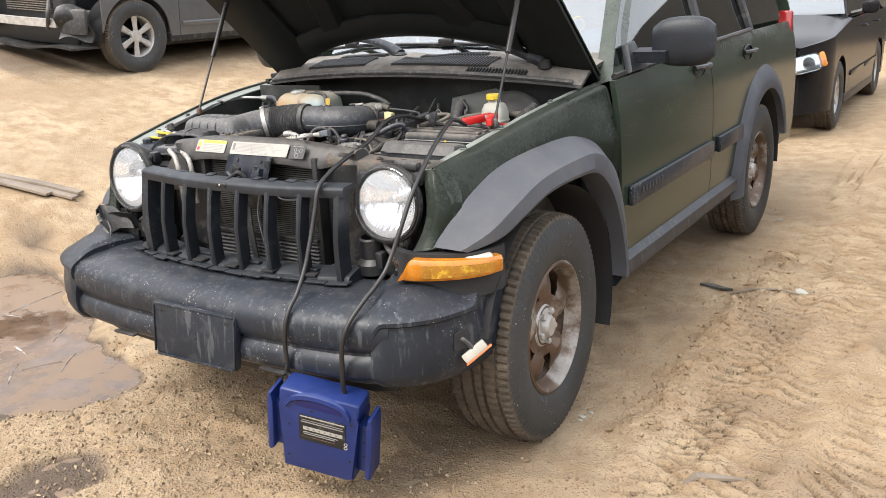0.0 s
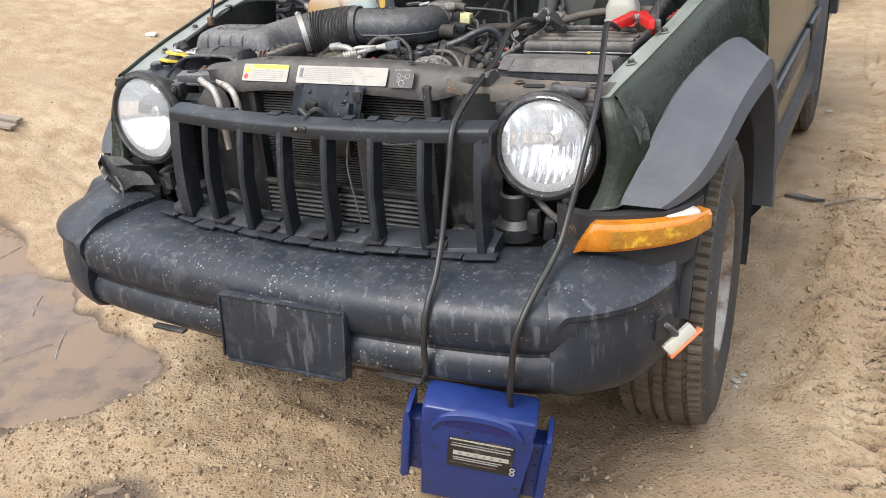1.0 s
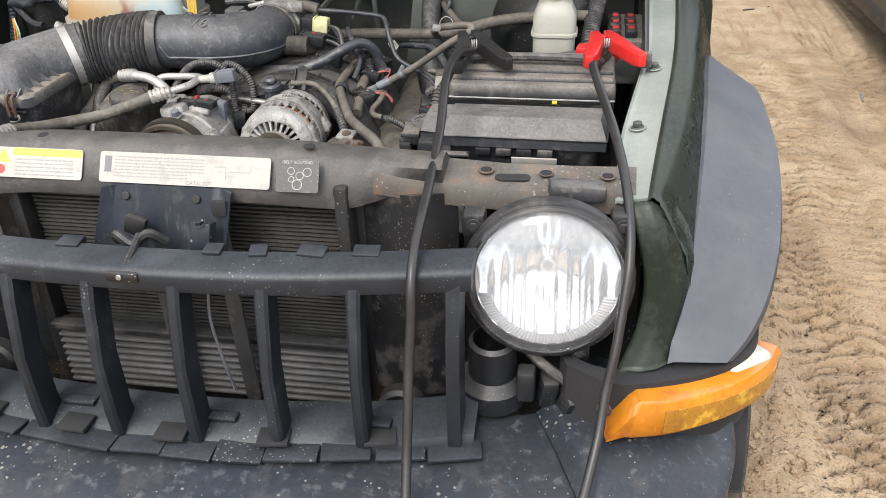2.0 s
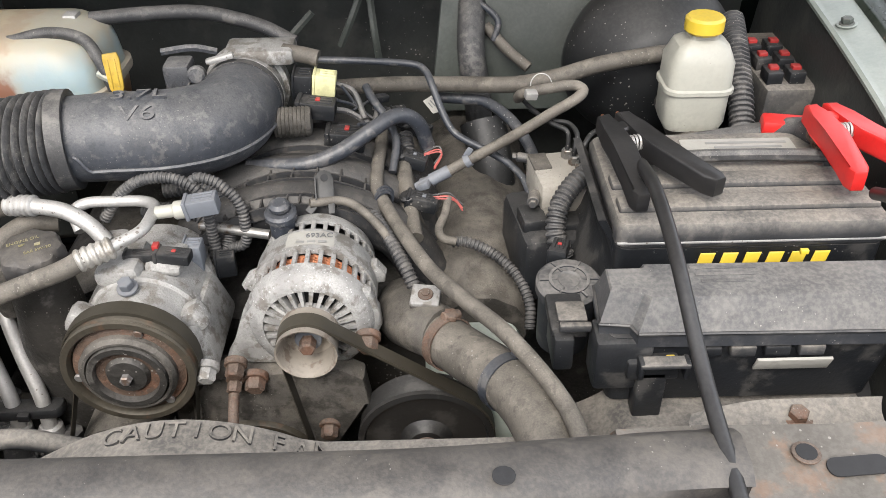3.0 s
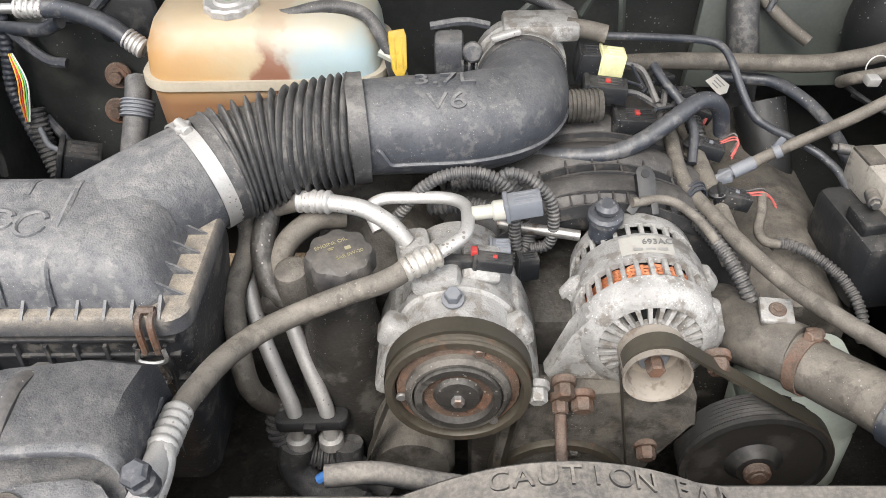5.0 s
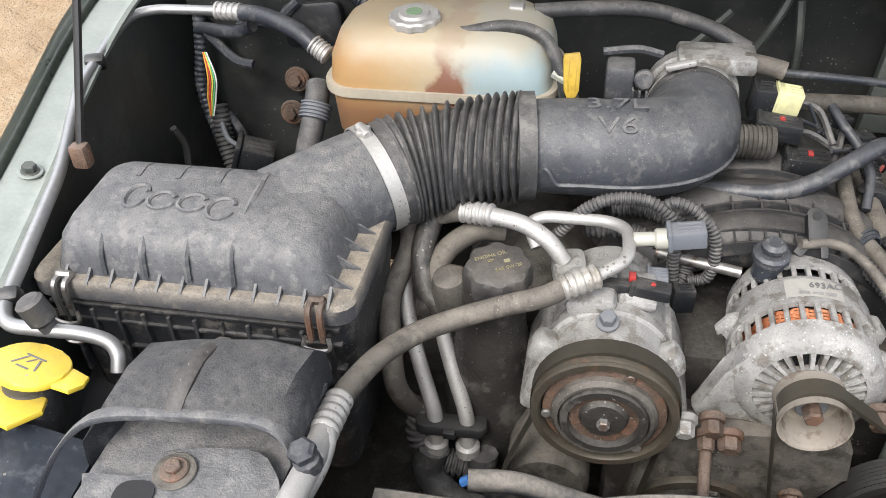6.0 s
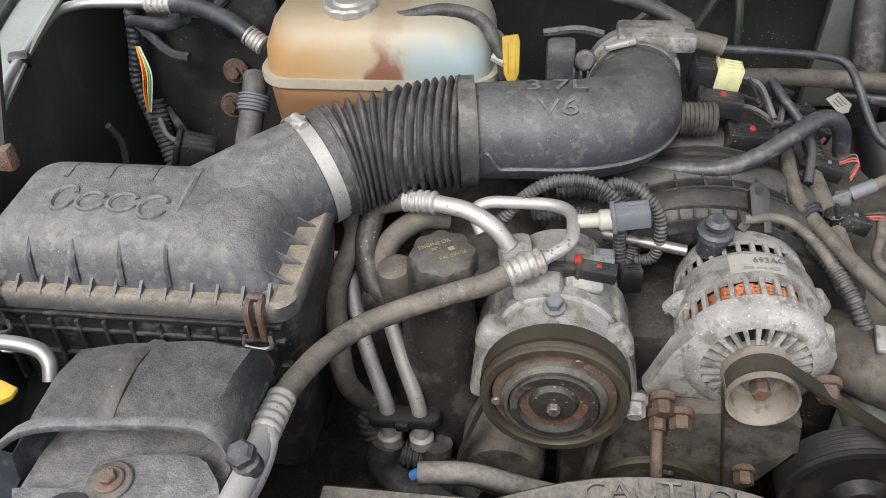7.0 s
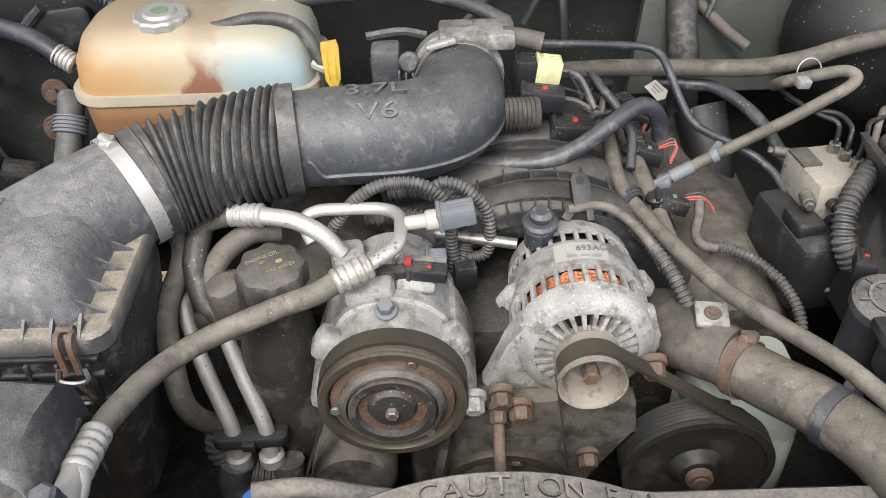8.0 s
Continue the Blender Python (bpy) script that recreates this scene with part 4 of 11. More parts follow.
part("release_cable", bm, M["grey_con"], cond)
for x0, x1, z0, z1, y in ((0.30, 0.44, 0.60, 0.945, 0.45), (-0.41, -0.21, 0.60, 0.945, 0.45)):
    bm = bmesh.new()
    sheet(bm, lambda u, v: (x0 + (x1 - x0) * u, y - 0.02 * math.sin(u * 3.1), z0 + (z1 - z0) * v), 6, 4, 0.006, (0, 1, 0))
    part("air_baffle", bm, M["black"], cond)
for hx, hz in ((0.36, 0.615), (-0.30, 0.64)):
    bm = bmesh.new()
    disc(bm, (hx, 0.40, hz), (0, -1, 0), 0.036, 0.03, 0.006, 20)
    part("horn", bm, M["dark"], cond)

# -- radiator crossmember with its stickers --
M["beam"] = mat("dusty_beam", (0.085, 0.075, 0.062), 0.6, 0.2, dust=0.35, bump=0.3, stain=(0.14, 0.075, 0.04), stain_amount=0.3, stain_scale=30, spots=1.0, spot_scale=140)
M["cover"] = mat("worn_cover_plastic", (0.030, 0.030, 0.032), 0.46, dust=0.42, bump=0.2, side=0.16, scale=40, spots=0.5, spot_scale=190, grime=0.16, grime_scale=24, dust_color=(0.19, 0.168, 0.14))
xm = thing("radiator_crossmember", "", "")
xm.parent = suv
bm = bmesh.new()
prof = [(0.404, 0.940), (0.388, 0.944), (0.387, 0.962), (0.412, 1.003), (0.424, 1.011), (0.452, 1.012), (0.464, 1.004), (0.464, 0.94)]
loops = []
for x in np.linspace(-0.335, 0.420, 34):
    e, k = step(0.13, 0.40, abs(x - 0.015)), step(0.275, 0.42, x) + step(0.25, 0.335, -x)
    loops.append([(x, y + 0.032 * e * (x > 0) + 0.030 * k * (z < 0.97), z - 0.024 * e + 0.034 * k * (z < 0.97)) for y, z in prof])
rings(bm, loops)
part("centre_cover", bm, M["cover"], xm, "dusty black plastic radiator cover")
for x in (-0.146, 0.243):
    bm = bmesh.new()
    disc(bm, (x, 0.434, 1.0095), (0, 0, 1), 0.008, 0.0015, 0.0004, 14)
    part("cover_hole", bm, M["interior"], xm)
bm = bmesh.new()
rings(bm, [[(x, y - 0.004, z) for y, z in ((0.425 + s, 0.945 - d), (0.43 + s, 0.958 - d), (0.495 + s, 0.968 - d), (0.507 + s, 0.95 - d), (0.507 + s, 0.93 - d), (0.425 + s, 0.93 - d))] for x, s, d in ((0.33, 0.0, -0.02), (0.40, 0.02, 0.0), (0.50, 0.025, 0.008), (0.60, 0.03, 0.010), (0.68, 0.035, 0.010))])
beam = part("side_beam", bm, M["beam"], xm, "dusty bare metal beam with rust")
for p, r in (((0.475, 0.487, 0.9605), 0.011), ((0.557, 0.490, 0.9580), 0.010), ((0.640, 0.492, 0.9565), 0.011)):
    bm = bmesh.new()
    disc(bm, p, (0, 0, 1), r, 0.002, 0.0005, 18)
    ring = part("hole_ring", bm, M["rust"], beam)
    if r < 0.013:
        bm = bmesh.new()
        disc(bm, (p[0], p[1], p[2] + 0.0018), (0, 0, 1), 0.008, 0.001, 0.0002, 14)
        part("bolt_hole", bm, M["interior"], beam)
bm = bmesh.new()
prism(bm, round_rect(0.048, 0.016, 0.0075), 0.0014, pose(0.512, 0.478, 0.9560, 8, 0, 4))
part("beam_slot", bm, M["interior"], beam)
bm = bmesh.new()
box(bm, (0.60, 0.452, 0.955), (0.075, 0.03, 0.022), 0.005, (0, 4, 6))
part("bump_stop", bm, M["rubber"], xm)
bm = bmesh.new()
rings(bm, [[(x, y, z) for y, z in ((0.40, 0.86), (0.405, 0.905 - d), (0.45, 0.912 - d), (0.465, 0.90 - d), (0.465, 0.86), (0.40, 0.86))] for x, d in ((-0.30, -0.012), (-0.36, 0.0), (-0.45, 0.004), (-0.62, 0.008))])
part("side_beam", bm, M["dark"], xm)


def print_row(m, x0, x1, y, high, parent, seed):
    """A line of small print too fine to read: short bars as long as words, as one mesh."""
    rnd = random.Random(seed)
    bm = bmesh.new()
    x = x0
    while x < x1:
        wide = rnd.uniform(0.003, 0.011)
        box(bm, ((x + min(x + wide, x1)) / 2, y, 0.0013), (min(wide, x1 - x + 0.0004), high, 0.0004), 0, m=m)
        x += wide + 0.0016
    part("print_line", bm, M["print_faint"], parent, smooth=0)


# stickers on the sloped face
sl = Vector((0, 0.026, 0.041)).normalized()
for name, x0, x1, material, label in (("data_label", -0.046, 0.198, "label", "long white emissions label with faded print"), ("warning_label", -0.205, -0.072, "label", "white and yellow fan warning label")):
    m = facing(((x0 + x1) / 2, 0.3975, 0.9835), (1, 0, 0), sl)
    bm = bmesh.new()
    prism(bm, round_rect(x1 - x0, 0.042, 0.004), 0.0012, m)
    lab = part(name, bm, M[material], xm, label)
    w = x1 - x0
    if name == "warning_label":
        bm = bmesh.new()
        prism(bm, round_rect(w * 0.78, 0.010, 0.001), 0.0008, m @ Matrix.Translation((w * 0.10, 0.015, 0.0008)))
        part("yellow_band", bm, M["label_yellow"], lab)
        bm = bmesh.new()
        prism(bm, [(-0.011, -0.008), (0.011, -0.008), (0, 0.011)], 0.0008, m @ Matrix.Translation((-w * 0.40, 0.008, 0.0008)))
        part("warning_sign", bm, M["label_yellow"], lab)
        for i in range(5):
            print_row(m, -w * 0.26, w * 0.40, 0.0045 - i * 0.0052, 0.0016, lab, i)
        bm = bmesh.new()
        disc(bm, m @ Vector((-w * 0.42, -0.010, 0.0009)), m.to_3x3() @ Vector((0, 0, 1)), 0.0065, 0.0006, 0.0001, 18)
        part("warning_disc", bm, M["tab_red"], lab)
    else:
        for i in range(7):
            print_row(m, -w * 0.41, w * (0.12 if i < 5 else 0.02), 0.0145 - i * 0.0044, 0.0015, lab, 10 + i)
        bm = bmesh.new()
        box(bm, (-w * 0.45, 0.004, 0.001), (0.010, 0.022, 0.0008), 0, m=m)
        part("bar_code", bm, M["print"], lab)
        for c, s in (((0.052, 0.006, 0.001), (0.016, 0.0012, 0.0006)), ((0.06, -0.002, 0.001), (0.0012, 0.018, 0.0006)), ((0.08, 0.000, 0.001), (0.03, 0.0012, 0.0006)), ((0.095, 0.005, 0.001), (0.0012, 0.010, 0.0006))):
            bm = bmesh.new()
            box(bm, c, s, 0, m=m)
            part("diagram_line", bm, M["print_faint"], lab)
        lettering("printed_word", "CATALYST", 0.0075, m @ Matrix.Translation((0.022, -0.0175, 0.0012)), M["print"], lab, 0.0002)
m = facing((0.235, 0.3985, 0.9825), (1, 0.02, 0), sl)
bm = bmesh.new()
prism(bm, round_rect(0.058, 0.044, 0.003), 0.001, m)
lab = part("belt_label", bm, M["black"], xm, "small dark belt routing label")
for cx, cy, r in ((-0.009, 0.006, 0.005), (0.003, 0.0, 0.0055), (0.013, 0.005, 0.006), (0.0, -0.012, 0.007), (-0.008, -0.005, 0.004)):
    bm = bmesh.new()
    lathe(bm, [(r, 0), (r, 0.0005), (r - 0.0008, 0.0005), (r - 0.0008, 0)], m @ Matrix.Translation((cx, cy, 0.0008)), 18)
    part("pulley_mark", bm, M["label"], lab)
lettering("printed_words", "BELT ROUTING", 0.0058, m @ Matrix.Translation((0, 0.0175, 0.0012)), M["label"], lab, 0.0002)

bm = bmesh.new()
box(bm, (0.045, 0.372, 0.845), (0.11, 0.022, 0.085), 0.004, (0, 2, 0))
part("latch_shield", bm, M["black"], suv)
# bonnet latch plate and latch
bm = bmesh.new()
sheet(bm, lambda u, v: (-0.036 - 0.022 * v + (0.185 + 0.010 * v) * u, 0.384 - 0.030 * v - 0.012 * (u < 0.02) - 0.012 * (u > 0.98), 0.964 - 0.100 * v), 12, 6, 0.004, (0, 1, 0.2))
latch = part("latch_plate", bm, M["bumper"], suv, "dark latch plate below the radiator cover")
for x, z in ((-0.006, 0.950), (0.096, 0.950)):
    bm = bmesh.new()
    disc(bm, (x, 0.379, z), (0, -1, 0.3), 0.006, 0.003, 0.001, 12)
    part("rivet", bm, M["dark"], latch)
bm = bmesh.new()
box(bm, (0.117, 0.338, 0.918), (0.028, 0.024, 0.042), 0.004, (-15, 6, 0))
bolt(bm, (0.118, 0.334, 0.939), (0, -0.3, 1), 0.006, 0.005)
part("latch_bracket", bm, M["bumper"], latch)
bm = bmesh.new()
tube(bm, [(-0.012, 0.345, 0.900), (0.000, 0.328, 0.918), (0.022, 0.325, 0.906), (0.045, 0.328, 0.922), (0.062, 0.338, 0.905)], 0.007, 8)
tube(bm, [(0.030, 0.330, 0.918), (0.034, 0.300, 0.910), (0.036, 0.272, 0.902)], 0.005, 8)
box(bm, (0.036, 0.266, 0.896), (0.046, 0.016, 0.014), 0.004)
box(bm, (0.020, 0.345, 0.925), (0.030, 0.014, 0.030), 0.005, (0, 20, 0))
part("latch_lever", bm, M["dark"], latch)
bm = bmesh.new()
box(bm, (0.131, 0.368, 0.944), (0.022, 0.006, 0.024), 0.004)
part("plate_notch", bm, M["interior"], latch)
bm = bmesh.new()
disc(bm, (0.034, 0.2585, 0.897), (0, -1, 0.1), 0.004, 0.003, 0.001, 12)
part("latch_pin", bm, M["steel"], latch)

# -- headlights --


def headlight(c, tilt, side, size):
    """A round lamp: black bowl and ring, faceted reflector, bulb shade and clear lens."""
    m = aim(c, tilt) @ Matrix.Scale(size, 4)
    bm = bmesh.new()
    lathe(bm, [(0.06, -0.10), (0.098, -0.06), (0.116, -0.012), (0.1225, -0.004), (0.1225, 0.006), (0.1205, 0.012), (0.1165, 0.013), (0.1155, 0.018), (0.1115, 0.0195), (0.1065, 0.018), (0.1045, 0.012), (0.103, 0.0), (0.06, -0.095)], m, 56)
    body = part("headlight", bm, M["black"], suv, "round headlight with a clear lens in a black ring")
    bm = bmesh.new()
    lathe(bm, [(0.1035, 0.004), (0.1065, 0.0185), (0.1095, 0.0215), (0.1135, 0.0195), (0.1155, 0.013)], m, 56)
    part("lens_bezel", bm, M["lamp_glass"], body)
    bm = bmesh.new()
    segs, loops = 144, []
    for r in np.linspace(0.012, 0.1025, 17):
        loop = []
        for k in range(segs):
            a = 2 * math.pi * k / segs
            x, y = r * math.cos(a), r * math.sin(a)
            flute = 0.0021 * math.cos(x * 2 * math.pi / 0.0190) * min(1, r / 0.06) * (0.45 if y > 0.02 else 1.0)
            loop.append(m @ Vector((x, y, -0.068 + 0.074 * (r / 0.1025) ** 2 + flute)))
        loops.append(loop)
    rings(bm, loops, caps=False)
    part("reflector", bm, M["chrome"], body, "bright fluted reflector", smooth=60)
    bm = bmesh.new()
    disc(bm, m @ Vector((0, 0.012, -0.07)), tilt, 0.014, 0.05, 0.004, 20)
    part("bulb_shade", bm, M["chrome"], body)
    bm = bmesh.new()
    disc(bm, m @ Vector((0, 0.012, -0.021)), tilt, 0.009, 0.004, 0.002, 16)
    part("bulb", bm, M["grey_con"], body)
    bm = bmesh.new()
    lathe(bm, [(0.0001, 0.034), (0.03, 0.0325), (0.06, 0.028), (0.085, 0.0205), (0.099, 0.014), (0.1045, 0.008)], m, 48)
    lens = part("lens", bm, M["lens"], body, "clear domed lens")
    lens.visible_shadow = False
    bm = bmesh.new()
    loops = [[m @ Vector((r * math.cos(radians(1.5 * k)), r * math.sin(radians(1.5 * k)), h - 0.0014 * (k % 2))) for k in range(129, 232)] for r, h in ((0.1015, 0.0085), (0.093, 0.0125), (0.081, 0.0175))]
    rings(bm, loops, closed=False)
    part("lens_rim", bm, M["lens_band"], body, "finely ribbed lower band of the lens", smooth=0)
    for ax, ay in ((-0.105, 0.075), (0.10, 0.08), (0.05, -0.118)):
        bm = bmesh.new()
        box(bm, m @ Vector((ax * side, ay, -0.02)), (0.03, 0.03, 0.035), 0.005)
        bolt(bm, m @ Vector((ax * side, ay, 0.0)), tilt, 0.007, 0.004)
        part("mount_ear", bm, M["black"], body)
    return body


headlight((0.568, 0.391, 0.853), (0.05, -1, 0.12), 1, 0.94)
headlight((-0.522, 0.366, 0.862), (-0.05, -1, 0.10), -1, 1.0)
# lamp buckets and dark hardware below the lamps
for side, cx in ((1, 0.565), (-1, -0.515)):
    bm = bmesh.new()
    sheet(bm, lambda u, v: (cx - 0.12 + 0.25 * u, 0.47 + 0.03 * math.sin(3 * u), 0.60 + (0.315 if side > 0 else 0.275) * v), 6, 6, 0.01, (0, 1, 0))
    part("lamp_bucket", bm, M["dark"], suv)
    bm = bmesh.new()
    lathe(bm, [(0.052, 0), (0.050, 0.03), (0.036, 0.045), (0.034, 0.10), (0.028, 0.105), (0.028, 0.01)], aim((cx - 0.07 * side, 0.40, 0.645), (0, -0.1, 1)), 24)
    part("fog_lamp_bowl", bm, M["black"], suv)
    for k in range(5):
        bm = bmesh.new()
        box(bm, (cx + side * (-0.02 + 0.03 * k), 0.37 + 0.012 * (k % 2), 0.69 - 0.018 * (k % 3)), (0.026, 0.03, 0.05), 0.006, (10 * k, 6 * k, 14 * k))
        part("lamp_bracket", bm, M["black"], suv)
    bm = bmesh.new()
    tube(bm, [(cx - 0.05 * side, 0.42, 0.74), (cx + 0.01 * side, 0.38, 0.71), (cx + 0.06 * side, 0.39, 0.66), (cx + 0.05 * side, 0.42, 0.60)], 0.008, 8)
    part("lamp_wiring", bm, M["rubber"], suv)

# -- front wings, flares, corner lamps --


def far_wing(bm, bay=0.0):
    """Moves wing parts to the far side, where the bay's edge lies further out."""
    mirror_x(bm)
    for v in bm.verts:
        y = v.co.y
        inner = 1 - step(0.70, 0.80, -v.co.x)
        v.co.x += 0.020 * (1 - step(0.38, 0.60, y)) - 0.010 * step(0.45, 0.70, y) * (1 - step(1.25, 1.38, y)) * max(inner, bay)
        v.co.x -= 0.050 * step(0.75, 1.20, y) * (1 - step(0.80, 0.87, -v.co.x))
    return bm


WING = [  # y, outermost x, flange height, lowest z
    (0.335, 0.700, 0.925, 0.745), (0.37, 0.735, 0.938, 0.742), (0.43, 0.782, 0.950, 0.745), (0.52, 0.823, 0.965, 0.76), (0.62, 0.846, 0.982, 0.80),
    (0.75, 0.860, 1.007, 0.838), (0.90, 0.867, 1.032, 0.845), (1.06, 0.870, 1.052, 0.828), (1.2, 0.871, 1.066, 0.72), (1.30, 0.871, 1.075, 0.47), (1.365, 0.871, 1.080, 0.43)]

WING = smooth_rows(WING)


RIDGE = smooth_rows([(0.43, 0.692, 0.712), (0.50, 0.700, 0.726), (0.65, 0.720, 0.755), (0.78, 0.738, 0.774), (0.90, 0.750, 0.786), (1.10, 0.762, 0.806), (1.365, 0.772, 0.822)])  # y, inner and outer ridge
FLARE_TOP = smooth_rows([(0.343, 0.732), (0.42, 0.748), (0.54, 0.768), (0.80, 0.799), (1.0, 0.820), (1.17, 0.842), (1.30, 0.866), (1.365, 0.869)])
BAY_EDGE = smooth_rows([(0.42, 0.650), (0.50, 0.652), (0.60, 0.657), (0.66, 0.666), (0.845, 0.696), (1.0, 0.706), (1.3, 0.716)])


def wing_point(y, k):
    xo, zf, zl = lerp_table(WING, y)
    xr, xe = lerp_table(RIDGE, y)
    xf = max(xe + 0.012, lerp_table(FLARE_TOP, y)[0])
    zt = lerp_table([(0.43, 0.858), (0.54, 0.888), (0.66, 0.920), (0.86, 0.938), (1.07, 0.936), (1.23, 0.90), (1.365, 0.88)], y)[0]
    rows = [(xr - 0.002, zf - 0.003), (xr + 0.001, zf + 0.004), (xr + 0.006, zf + 0.005), (xr + 0.010, zf + 0.0005), (xr + 0.4 * (xe - xr) + 0.006, zf - 0.001), (xe - 0.006, zf - 0.006), (xe - 0.001, zf - 0.012), (xe + 0.004, zf - 0.022),
            (xf - 0.003, zt + 0.012), (xf + 0.002, zt - 0.012), (max(xf, xo - 0.02), max(zl, zt - 0.10)), (xo - 0.002, zl)]
    return rows[k]


LAMP_RIM = [  # opening's edge, fold and outer edge of the wing's nose round the headlight
    ((0.660, 0.440, 0.944), (0.696, 0.440, 0.950), (0.720, 0.452, 0.930)), ((0.678, 0.418, 0.912), (0.713, 0.416, 0.912), (0.745, 0.452, 0.888)), ((0.692, 0.402, 0.862), (0.726, 0.400, 0.860), (0.755, 0.440, 0.842)),
    ((0.693, 0.392, 0.820), (0.725, 0.389, 0.822), (0.750, 0.415, 0.812)), ((0.684, 0.376, 0.774), (0.713, 0.373, 0.776), (0.740, 0.390, 0.776)), ((0.668, 0.357, 0.734), (0.697, 0.353, 0.738), (0.731, 0.366, 0.744))]

for side in (1, -1):
    bm = bmesh.new()
    ys = np.linspace(0.437, 1.365, 46)
    rings(bm, [[(wing_point(y, k)[0], y, wing_point(y, k)[1]) for k in range(12)] for y in ys], closed=False)
    edge, fold, out = (spline([r[k] for r in LAMP_RIM], 5) for k in range(3))
    rings(bm, [[(p.x + 0.004, p.y + 0.02, p.z), tuple(p), tuple(p.lerp(q, 0.15) + Vector((0, -0.004, 0))), tuple(p.lerp(q, 0.5) + Vector((0, 0.001, 0))), tuple(p.lerp(q, 0.85)), tuple(q), tuple(q.lerp(o, 0.25) + Vector((0.001, -0.001, 0))), tuple(q.lerp(o, 0.6) + Vector((0.001, -0.003, 0))), tuple(o), (o.x + 0.01, o.y + 0.03, o.z)] for p, q, o in zip(edge, fold, out)], closed=False)
    bmesh.ops.solidify(bm, geom=bm.faces[:], thickness=0.003)
    if side < 0:
        far_wing(bm)
    part("front_wing", bm, M["paint"], suv, "dark green painted front wing, dusty, with sky sheen in its colour", smooth=75)
    # bolt flange in the bay
    bm = bmesh.new()

    def flange_point(u, v):
        y = 0.450 + 0.895 * u
        x0, x1 = lerp_table(BAY_EDGE, y)[0], lerp_table(RIDGE, y)[0] + 0.002
        return (x0 + (x1 - x0) * v, y, lerp_table(WING, y)[1] - 0.003 - 0.010 * (1 - v) + 0.003 * math.exp(-((v - 0.06) / 0.05) ** 2))
    sheet(bm, flange_point, 24, 12, 0.004, (0, 0, -1))
    if side < 0:
        far_wing(bm, 1.0)
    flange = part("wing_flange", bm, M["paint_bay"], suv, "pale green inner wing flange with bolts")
    for y in ((0.625, 0.80, 1.10) if side > 0 else (0.625, 0.80)):
        x = lerp_table(BAY_EDGE, y)[0] + 0.022
        z = lerp_table(WING, y)[1] - 0.009
        bm = bmesh.new()
        disc(bm, (x, y, z + 0.001), (-0.15, 0, 1), 0.013, 0.002, 0.0006, 18)
        if side < 0:
            far_wing(bm, 1.0)
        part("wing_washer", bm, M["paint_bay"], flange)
        bm = bmesh.new()
        bolt(bm, (x, y, z + 0.002), (-0.15, 0, 1), 0.0075, 0.007, 1.3)
        if side < 0:
            far_wing(bm, 1.0)
        part("wing_bolt", bm, M["bay_dark"], flange)
    # inner wing wall
    bm = bmesh.new()
    sheet(bm, lambda u, v: (lerp_table(BAY_EDGE, 0.5 + 0.85 * u)[0] + 0.003 - 0.05 * v + 0.012 * math.sin(9 * u) * v, 0.5 + 0.85 * u, lerp_table(WING, 0.5 + 0.85 * u)[1] - 0.02 - 0.5 * v), 16, 8, 0.006, (1, 0, 0))
    if side < 0:
        far_wing(bm, 1.0)
    part("inner_wing", bm, M["bay_black"], suv)
    # arch flare
    inner = [(0.40, 0.735), (0.50, 0.755), (0.60, 0.80), (0.72, 0.838), (0.88, 0.848), (1.05, 0.832), (1.17, 0.745), (1.25, 0.61), (1.295, 0.47), (1.30, 0.40)]
    outer = [(0.362, 0.752), (0.43, 0.815), (0.52, 0.873), (0.66, 0.925), (0.86, 0.948), (1.07, 0.945), (1.23, 0.875), (1.32, 0.70), (1.355, 0.50), (1.36, 0.40)]
    ii, oo = spline([(0, *p) for p in inner], 6), spline([(0, *p) for p in outer], 6)
    bm = bmesh.new()
    loops = []
    for p, q in zip(ii, oo):
        xo = lerp_table(FLARE_TOP, q.y)[0]
        xi = min(0.930, lerp_table(WING, p.y)[0] + 0.062)
        mid = p.lerp(q, 0.55)
        rim = p.lerp(q, 0.12)
        loops.append([(xi - 0.10, p.y, p.z + 0.004), (xi - 0.006, p.y, p.z), (xi, rim.y, rim.z), (xi - 0.012, mid.y, mid.z), (xo + 0.004, q.y, q.z), (xo - 0.004, q.y, q.z - 0.004)])
    rings(bm, loops, closed=False)
    bmesh.ops.solidify(bm, geom=bm.faces[:], thickness=0.004)
    if side < 0:
        mirror_x(bm)
        for v in bm.verts:
            v.co.x += 0.050 * (1 - step(0.55, 1.0, v.co.y))
    part("wheel_arch_flare", bm, M["flare"], suv, "faded grey plastic wheel arch flare")
    # wheel housing
    bm = bmesh.new()
    lathe(bm, [(0.455, -0.02), (0.455, 0.29), (0.15, 0.30)], Matrix.Translation((0.85, 0.845, 0.37)) @ Matrix.Rotation(radians(-90), 4, "Y") , 28, -75, 110)
    if side < 0:
        mirror_x(bm)
    part("wheel_housing", bm, M["interior"], suv)
    # filler behind the corner lamp
    bm = bmesh.new()
    fill = spline([(0.60, 0.36, 0), (0.665, 0.328, 0), (0.74, 0.345, 0), (0.81, 0.382, 0), (0.856, 0.43, 0), (0.872, 0.50, 0)], 6)
    rings(bm, [[(p.x, p.y, 0.61), (p.x, p.y, 0.735), (p.x - 0.01, p.y + 0.03, 0.735), (p.x - 0.01, p.y + 0.03, 0.61)] for p in fill])
    if side < 0:
        mirror_x(bm)
        for v in bm.verts:
            v.co.y += 0.045
    part("lamp_filler", bm, M["interior"], suv)

